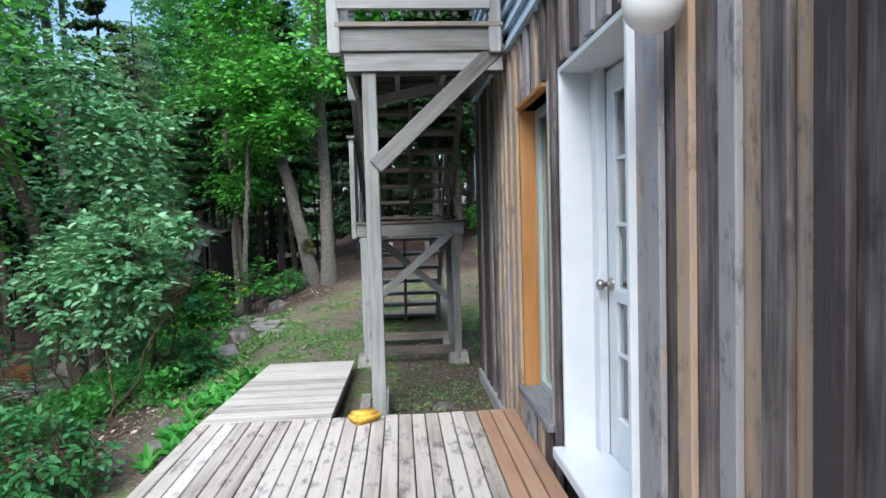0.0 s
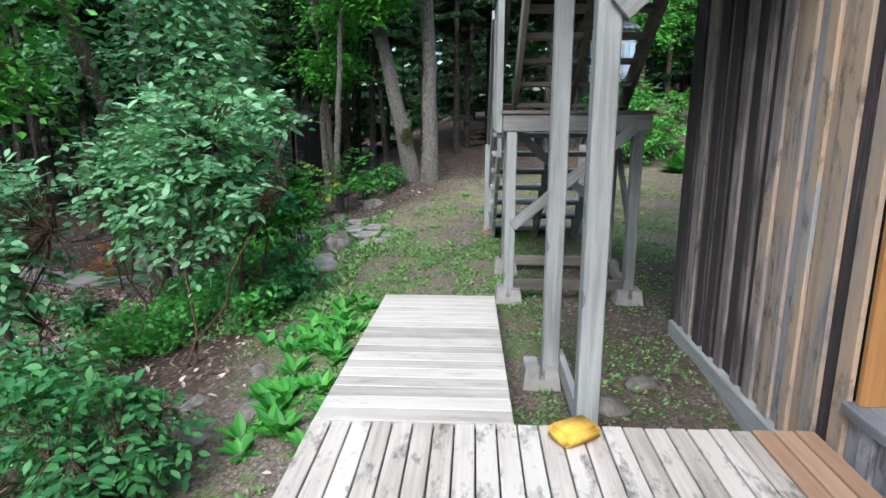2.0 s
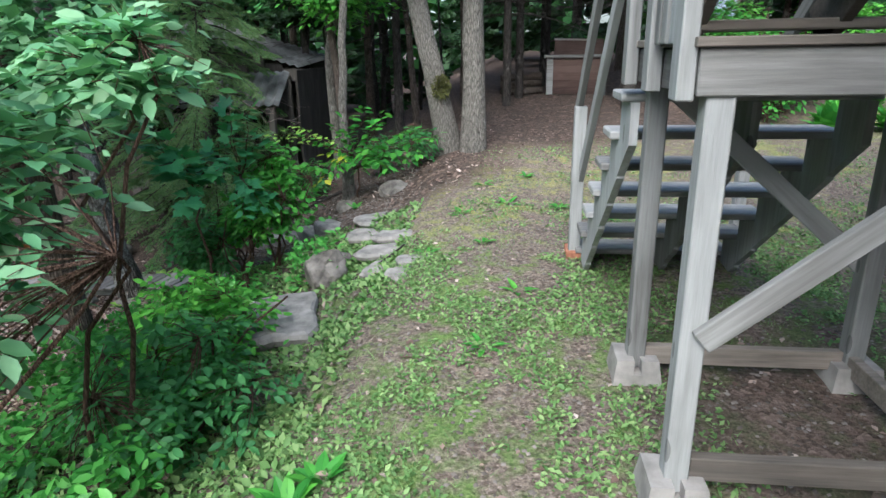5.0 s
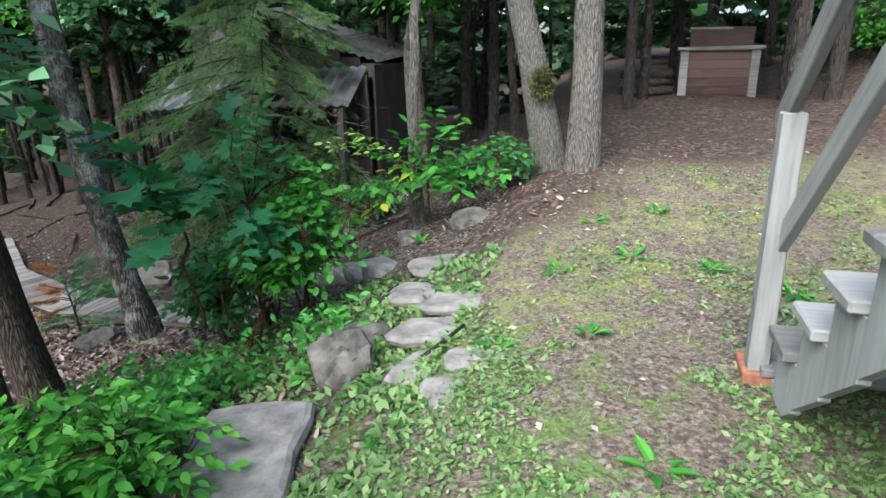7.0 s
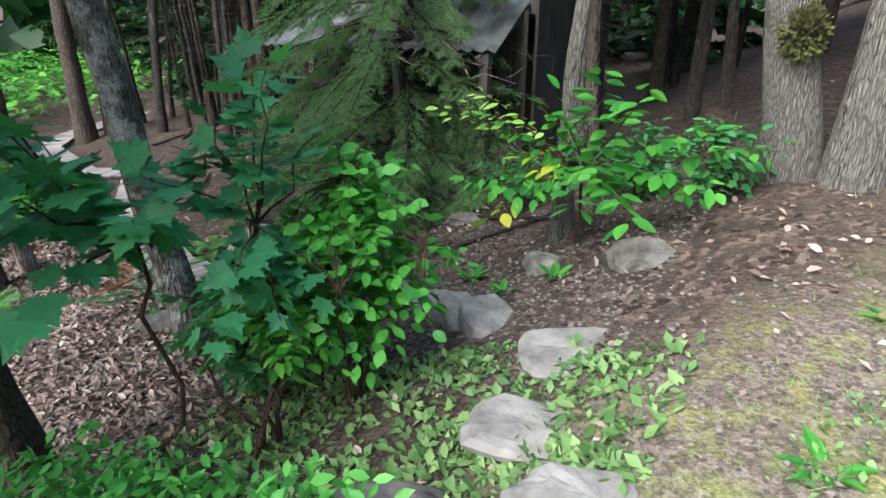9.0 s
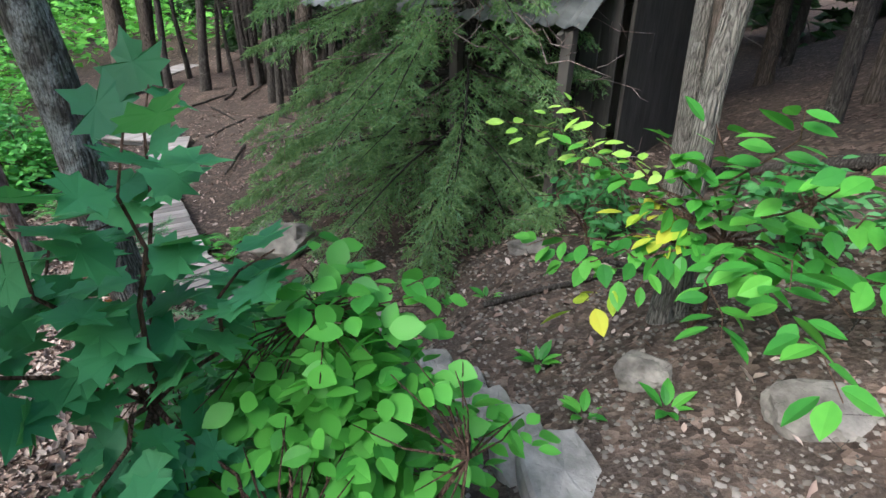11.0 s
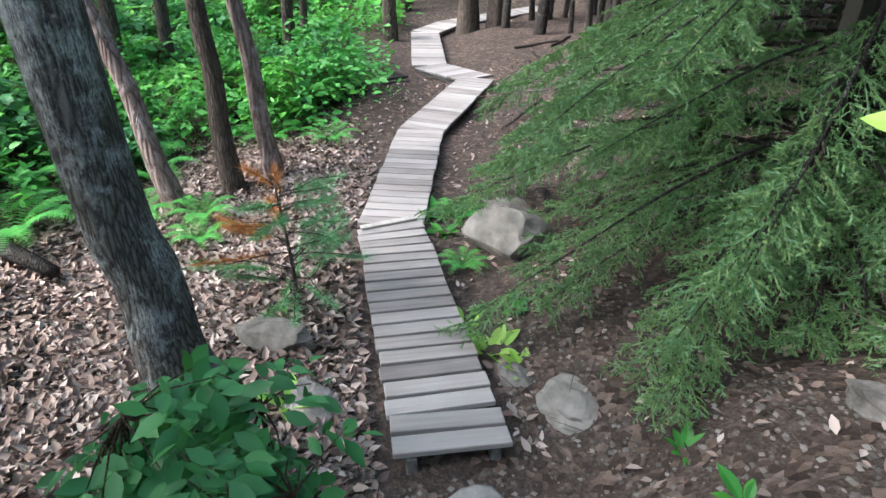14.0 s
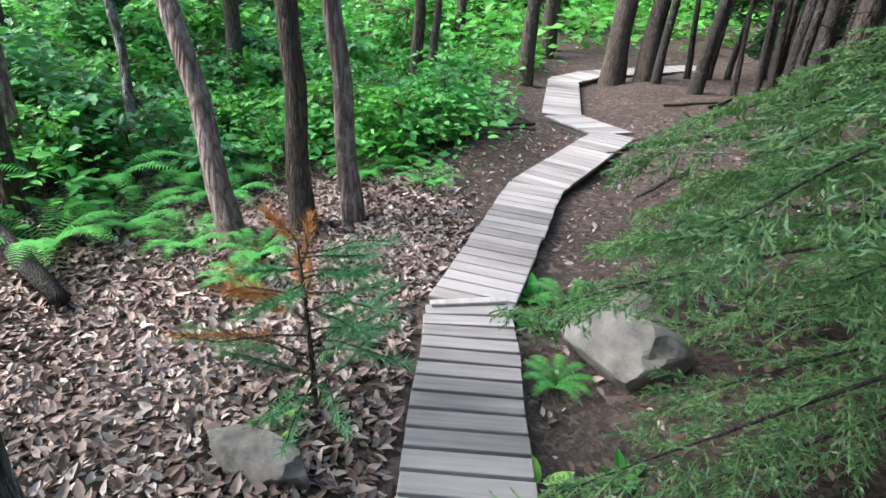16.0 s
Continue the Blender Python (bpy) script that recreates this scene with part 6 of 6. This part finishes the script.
for k, (x, y, s, m) in enumerate([(-6.25, 13.25, 0.24, L_LIME), (-6.0, 13.35, 0.18, L_LIME), (-6.6, 13.2, 0.16, L_LIME), (-6.1, 12.05, 0.2, L_LIME), (-6.9, 12.0, 0.16, L_LIME), (-5.0, 13.6, 0.12, L_SAP), (-4.5, 13.35, 0.12, L_SAP), (-3.75, 12.75, 0.12, L_SAP), (-3.3, 12.35, 0.12, L_SAP), (-6.6, 13.55, 0.12, L_SAP), (-8.4, 13.55, 0.2, L_SAP), (-8.0, 13.5, 0.2, L_SAP), (-3.0, 12.45, 0.12, L_SAP)]):
    rosette(x, y, s, 9, m, 760 + k, "small pale green plant on the forest floor", 0.7, "forest floor plants", wide=0.42)
for k, (x, y) in enumerate([(4.3, 14.6), (4.9, 15.3), (3.8, 15.2), (5.4, 14.9), (4.6, 16.0), (5.6, 16.0), (3.4, 14.5)]):
    rosette(x, y, 0.46, 70, L_SAP, 780 + k, "big clump of broad bright green leaves behind the house", 1.25, "leafy clumps", "hosta_clump", 0.5)
for k in range(26):
    x, y = r_.uniform(2.5, 9.5), r_.uniform(15.4, 20)
    z = land(x, y, False)
    shrub("bank_bush", (x, y, z), (x, y, z + 0.6), (0.9, 0.9, 0.6), 60, 7, 0.13, L_BRIGHT if k % 2 else L_FERN, "tall green weeds on the bank behind the house", "bush", 800 + k, 3, blade=BLADE4, spray=0.3, group="bank weeds")
for k, (x, y) in enumerate([(5, 24), (9, 23), (12, 20), (7.5, 27), (13, 26), (10, 17)]):
    z = land(x, y, False)
    tree("bank_tree", [(x, y, z), (x, y, z + 2), (x + 0.3, y, z + 5), (x + 0.2, y, z + 8)], [0.12, 0.1, 0.08, 0.03], "leafy tree on the bank behind the house", M_BARK,
         [((x, y, z + 3.2), (2.0, 2.0, 1.3)), ((x, y, z + 5.2), (2.3, 2.3, 1.5)), ((x, y, z + 7.4), (2.0, 2.0, 1.5))], 830 + k, leafm=L_BRIGHT, leaf=0.2, tips=190, leaves=7, group="bank trees", spray=0.6)


# ---- loose cover of the ground ----
def scatter(name, n, area, keep, blade, size, mat, label, seed, flat=0.35, lift=0.006, up=0.0, tall=0.0):
    r = np.random.default_rng(seed)
    pts = []
    while len(pts) < n:
        x, y = r.uniform(area[0], area[1]), r.uniform(area[2], area[3])
        if r.random() < keep(x, y):
            pts.append((x, y, land(x, y) + lift + tall * r.random()))
    P = np.array(pts)
    a = r.random(n) * 6.283
    D = np.stack([np.cos(a), np.sin(a), r.normal(up, flat * 0.6, n)], 1)
    U = np.stack([r.normal(0, flat, n), r.normal(0, flat, n), np.ones(n)], 1)
    V, F = placed_leaves(*blade, P, D, U, size * r.uniform(0.5, 1.3, n))
    tagged(new(name, leaf_mesh(name, V, F, mat)), label, "ground cover", kind="stuff")


def free(x, y):
    if x > 0.8 and y < 6.6 or (x > -1.55 and y < 4.5) or (-1.55 < x < -0.5 and y < 6.95):
        return 0.0
    if near_walk(x, y)[0] < 0.36 and x < -5.4:
        return 0.0
    return 1.0


def clumpy(x, y, s=1.0, bias=0.0):
    return smoothstep(-0.15, 0.25, noise.noise(Vector((x * 1.4 * s, y * 1.4 * s, 5.0))) + 0.5 * noise.noise(Vector((x * 4 * s, y * 4 * s, 8.0))) + bias)


def path_bare(x, y):
    """Worn earth on the way down to the boardwalk."""
    d = min(math.hypot(x - (-2.4 - 3.0 * s), y - (11.4 + 1.35 * s ** 0.7)) for s in (0, 0.15, 0.3, 0.45, 0.6, 0.75, 0.9, 1.0))
    return smoothstep(0.45, 1.0, d)


CURLED = ([(0, 0, 0), (0.3, 0.22, 0.12), (0.64, 0.19, 0.10), (1, 0.04, 0.05), (0.62, -0.2, 0.14), (0.3, -0.21, 0.05), (0.45, 0, -0.03)], BLADE6[1])
scatter("weeds", 34000, (-2.8, 3.5, 4.5, 13.5), lambda x, y: free(x, y) * lawn_amount(x, y) * clumpy(x, y) * (0.25 + 0.75 * weeds_at(x, y)), BLADE4, 0.034, L_CLOVER, "low green weeds and clover in the clearing", 901, 0.5, 0.006, 0.35)
scatter("weeds", 12000, (-4.8, -2.0, 7.2, 11.6), lambda x, y: free(x, y) * (0.3 + 0.7 * clumpy(x, y, 1.0, 0.1)) * smoothstep(-4.8, -3.8, x), BLADE4, 0.06, L_CLOVER, "light green weeds on the slope below the slab", 911, 0.6, 0.01, 0.5)
scatter("grass", 12000, (-2.8, 5.0, 6.5, 15.0), lambda x, y: free(x, y) * lawn_amount(x, y) * clumpy(x, y, 1.3), ([(0, 0.03, 0), (1, 0, 0.2), (0, -0.03, 0)], [(0, 1, 2)]), 0.06, L_CLOVER, "short sparse grass", 902, 0.6, 0.0, 0.8)
scatter("leaf_litter", 30000, (-13.5, -1.5, 4.5, 17.0), lambda x, y: free(x, y) * (1 - 0.92 * lawn_amount(x, y)) * (0.06 + 0.94 * path_bare(x, y)) * (1 - 0.85 * smoothstep(-4.6, -3.6, x)) * (1 - 0.8 * smoothstep(12.9, 13.5, y)), CURLED, 0.066, L_LITTER, "dry brown fallen leaves", 903, 0.5, 0.010, 0.1)
scatter("leaf_litter", 17000, (-10.8, -5.4, 10.0, 13.2), lambda x, y: free(x, y), CURLED, 0.075, L_LITTER, "dry brown fallen leaves beside the boardwalk", 904, 0.5, 0.014, 0.15)
scatter("leaf_litter", 1500, (-2.6, 3.5, 6.5, 15.0), lambda x, y: free(x, y), BLADE4, 0.05, L_LITTER, "scattered dry leaves on the lawn", 905, 0.3)


def wood_herbs(x, y):
    if x > -10.9 and y > 10.2 or near_walk(x, y)[0] < 0.75 or y > 14.2 and x > -16 or y > 16.2 and x > -20.5:
        return 0.0
    return 0.25 + 0.75 * clumpy(x, y, 0.5, 0.1)


scatter("undergrowth_leaves", 7000, (-4.6, -2.45, 6.9, 10.3), lambda x, y: smoothstep(-2.45, -2.75, x) * clumpy(x, y, 1.0, 0.15) if math.hypot(x + 2.76, y - 9.12) > 0.6 else 0.0, BLADE6, 0.07, L_FERN, "ferny light green herbs on the bank beside the slab", 923, 0.6, 0.02, 0.4, 0.38)
scatter("undergrowth_leaves", 15000, (-19.0, -9.0, 3.0, 15.5), wood_herbs, BLADE6, 0.13, L_FERN, "light green herbs covering the floor of the western wood", 921, 0.5, 0.05, 0.1, 0.55)
# part of the sunlight here is put into the brightened leaf colour
scatter("undergrowth_leaves", 11000, (-34.0, -17.0, 0.0, 24.0), wood_herbs, BLADE4, 0.30, L_BRIGHT, "sunlit green undergrowth deep in the western wood", 922, 0.5, 0.05, 0.1, 1.0)
PEB = ([(0.5, 0, 0.1), (0, 0.4, 0.08), (-0.5, 0.05, 0.1), (0, -0.4, 0.06), (0, 0, 0.36)], [(0, 1, 4), (1, 2, 4), (2, 3, 4), (3, 0, 4)])
M_PEB = leafy("pebble", ((0.05, 0.042, 0.037), (0.11, 0.095, 0.083), (0.22, 0.195, 0.175)), False, 0.9, 0.0)
scatter("gravel", 7000, (-2.8, 3.0, 4.6, 12.5), lambda x, y: free(x, y) * (1 - 0.8 * clumpy(x, y)), PEB, 0.030, M_PEB, "small grey pebbles in the soil", 906, 0.2, 0.0)
scatter("gravel", 6000, (-6.5, -2.3, 11.2, 14.2), lambda x, y: free(x, y), PEB, 0.032, M_PEB, "pebbles and clods on the earth path", 907, 0.2, 0.0)
scatter("twig_litter", 1800, (-15.5, -7.5, 13.4, 18.5), free, ([(0, 0.012, 0.01), (1, 0, 0.03), (0, -0.012, 0.01)], [(0, 1, 2)]), 0.3, M_DEADB, "fallen twigs under the thicket", 918, 0.15, 0.025)
scatter("twig_litter", 2600, (-12.0, -2.0, 5.0, 17.0), lambda x, y: free(x, y) * (1 - lawn_amount(x, y)), ([(0, 0.012, 0.01), (1, 0, 0.02), (0, -0.012, 0.01)], [(0, 1, 2)]), 0.25, M_DEADB, "fallen twigs", 908, 0.1, 0.02)


def fallen_stick(a, b, r0, label, name="stick"):
    r = np.random.default_rng(int(abs(a[0] * 100)))
    pts = [Vector((a[0] + (b[0] - a[0]) * s, a[1] + (b[1] - a[1]) * s, 0)) for s in (0, 0.25, 0.5, 0.75, 1)]
    for p in pts:
        p.x += r.normal(0, 0.02)
        p.z = land(p.x, p.y, False) + r0 * 0.9 + 0.015
    ob = new(name, smooth(mesh_of(name, *tube(pts, [r0, r0 * 0.95, r0 * 0.9, r0 * 0.8, r0 * 0.6], 8, 0.2), M_DEADB)))
    tagged(ob, label, "branch")


fallen_stick((-2.45, 9.55), (-2.0, 10.25), 0.014, "pale fallen stick by the stepping stones")
fallen_stick((-9.6, 8.8), (-8.3, 10.45), 0.09, "rotting fallen log among ferns", "fallen_log")
fallen_stick((-4.6, 14.2), (-3.3, 13.6), 0.02, "grey fallen branch on leaf litter")
fallen_stick((-4.4, 13.2), (-3.6, 13.9), 0.02, "grey fallen branch on leaf litter")
r_ = np.random.default_rng(41)
for k in range(34):
    x, y, a, L = r_.uniform(-15.0, -8.2), r_.uniform(13.9, 18.0), r_.random() * 6.28, r_.uniform(0.5, 1.8)
    b = (x + L * math.cos(a), y + L * math.sin(a))
    if min(near_walk(x, y)[0], near_walk(*b)[0], near_walk((x + b[0]) / 2, (y + b[1]) / 2)[0]) > 0.5:
        fallen_stick((x, y), b, r_.uniform(0.010, 0.028), "dead grey branch lying on the forest floor")
fallen_stick((-2.6, 15.2), (-4.5, 15.9), 0.06, "mossy fallen trunk in the shade", "fallen_log")


# ---- tumbledown shed ----
def sheet(parent, a, b, c, d, name="roof_sheet", n=26, amp=0.018):
    """Corrugated tin between four corners a-b (eave) and d-c (ridge)."""
    a, b, c, d = map(Vector, (a, b, c, d))
    nrm = (b - a).cross(d - a).normalized()
    v, f = [], []
    for i in range(n * 2 + 1):
        s = i / (n * 2)
        h = nrm * amp * (1 if i % 2 else -1)
        for t in (0, 0.5, 1):
            p = a.lerp(b, s).lerp(d.lerp(c, s), t)
            sag = -0.07 * math.sin(math.pi * t) * (0.5 + 0.5 * math.sin(s * 5))
            v.append(p + h + Vector((0, 0, sag)))
    for i in range(n * 2):
        for t in range(2):
            k = i * 3 + t
            f.append((k, k + 3, k + 4, k + 1))
    k = len(v)
    v += [p - nrm * 0.006 for p in v]
    f += [tuple(reversed([i + k for i in q])) for q in f]
    part(name, (v, f), M_TIN, parent, soft=False)


gz = land(-8.5, 16.5, False)
shed = thing("old_shed", (-8.5, 16.5, gz), "collapsing dark wooden shed with rusty tin roof sheets", "shed")
SX0, SX1, SY0, SY1 = -8.4, -4.9, 15.9, 18.6
sheet(shed, (-8.6, 15.2, 0.50), (SX1, 15.1, 0.58), (SX1 - 0.2, 16.3, 1.08), (-8.6, 16.4, 1.02), "roof_sheet", 22)
sheet(shed, (-8.0, 16.5, 2.02), (-5.0, 16.5, 1.15), (-5.0, 18.8, 1.3), (-8.0, 18.8, 2.2), "roof_sheet", 20)
sheet(shed, (-8.7, 16.5, 1.75), (-8.0, 16.5, 2.06), (-8.0, 18.8, 2.24), (-8.7, 18.8, 1.8), "roof_sheet", 5)
for k in range(17):
    x = SX0 + k * 0.2
    if 2 < k < 6 or 10 < k < 13:
        continue
    z1 = 0.95 - 0.1 * (k % 3 == 0)
    box("wall_board", shed, M_DARKW, x, x + 0.185, SY0 + 0.2, SY0 + 0.225, land(x, SY0, False) - 0.1, z1, 0.003)
for k, x in enumerate((-7.2, -6.2, -5.1)):
    z = land(x, 15.2, False)
    beam("post", shed, M_DARKW, (x, 15.2, z - 0.1), (x + 0.05 * (-1) ** k, 15.2, 0.55), 0.1, 0.1)
    beam("rafter", shed, M_DARKW, (x, 15.1, 0.46), (x, 16.3, 0.98), 0.05, 0.1)
for k in range(10):
    x = -8.4 + k * 0.345
    z1 = min(1.9 - abs(x + 8.0) * 0.29, 1.9)
    box("gable_board", shed, M_DARKW, x, x + 0.33, 16.55, 16.575, 0.9, z1, 0.003)
box("rear_wall", shed, M_DARKW, SX0, SX1, SY1, SY1 + 0.04, gz - 0.2, 1.3, 0.003)
box("side_wall", shed, M_DARKW, SX1 - 0.04, SX1, SY0 + 0.24, SY1, gz - 0.2, 1.1, 0.003)
fallen = thing("fallen_board", (-5.2, 7.6, land(-5.2, 7.6, False)), "grey board lying on the slope", "board")
beam("plank", fallen, M_BEAMX, (-6.6, 7.4, land(-6.6, 7.4, False) + 0.06), (-4.1, 7.9, land(-4.1, 7.9, False) + 0.1), 0.2, 0.07)

# ---- wooden chest and log pile under the trees ----
cz = land(0.25, 19.3, False)
chest = thing("wooden_chest", (0.25, 19.5, cz), "large old red-brown plank chest with grey corner posts", "chest")
for k in range(5):
    box("front_board", chest, M_CRATE, -0.22, 0.78, 19.20, 19.225, cz + 0.02 + k * 0.15, cz + 0.165 + k * 0.15, 0.004)
for x in (-0.36, 0.78):
    box("corner_post", chest, M_BEAMX, x, x + 0.14, 19.17, 19.23, cz - 0.03, cz + 0.78, 0.006)
box("rim", chest, M_BEAMX, -0.42, 0.98, 19.12, 19.25, cz + 0.78, cz + 0.84, 0.006)
box("body", chest, M_CRATE, -0.34, 0.90, 19.23, 19.95, cz - 0.03, cz + 0.76, 0.005)
beam("lid", chest, M_CRATE, (-0.12, 19.98, cz + 0.8), (-0.12, 20.06, cz + 1.22), 0.03, 0.03)
box("lid_panel", chest, M_CRATE, -0.16, 0.92, 19.96, 19.99, cz + 0.70, cz + 1.18, 0.005, turn=Matrix.Rotation(0.03, 4, "Y"))
box("lid_edge", chest, M_RAMP, -0.17, 0.55, 19.945, 19.958, cz + 1.14, cz + 1.18, 0.003, "pale worn edge of the lid", turn=Matrix.Rotation(0.03, 4, "Y"))
for k in range(9):
    x, y, z = -0.85 - 0.1 * (k % 2), 19.3 + 0.05 * k, cz + 0.08 + 0.14 * (k // 3)
    ob = new("split_log", smooth(mesh_of("split_log", *tube([(x - 0.42, y + 0.22 * (k % 3), z), (x + 0.05, y + 0.22 * (k % 3) + 0.02, z + 0.01), (x + 0.42, y + 0.22 * (k % 3), z + 0.03)], [0.075, 0.08, 0.07], 9, 0.2), M_BARK)))
    tagged(ob, "split log stacked beside the old chest", "log", "log pile")

# ---- pale grey outbuilding beyond the stairs ----
HX, HY = 2.55, 20.4
oz = land(HX + 0.6, HY, False)
hut = thing("outbuilding", (HX + 0.6, HY + 0.5, oz), "small pale grey board hut on the bank", "hut")
for k in range(8):
    box("wall_board", hut, M_BLUE, HX + k * 0.16, HX + k * 0.16 + 0.15, HY, HY + 0.03, oz - 0.1, oz + 2.2, 0.004)
box("wall", hut, M_SAGE, HX, HX + 1.28, HY + 0.035, HY + 1.3, oz - 0.1, oz + 2.2, 0.004)
sheet(hut, (HX - 0.15, HY - 0.15, oz + 2.15), (HX + 1.45, HY - 0.15, oz + 2.15), (HX + 1.45, HY + 1.5, oz + 2.6), (HX - 0.15, HY + 1.5, oz + 2.6), "roof_sheet", 10)
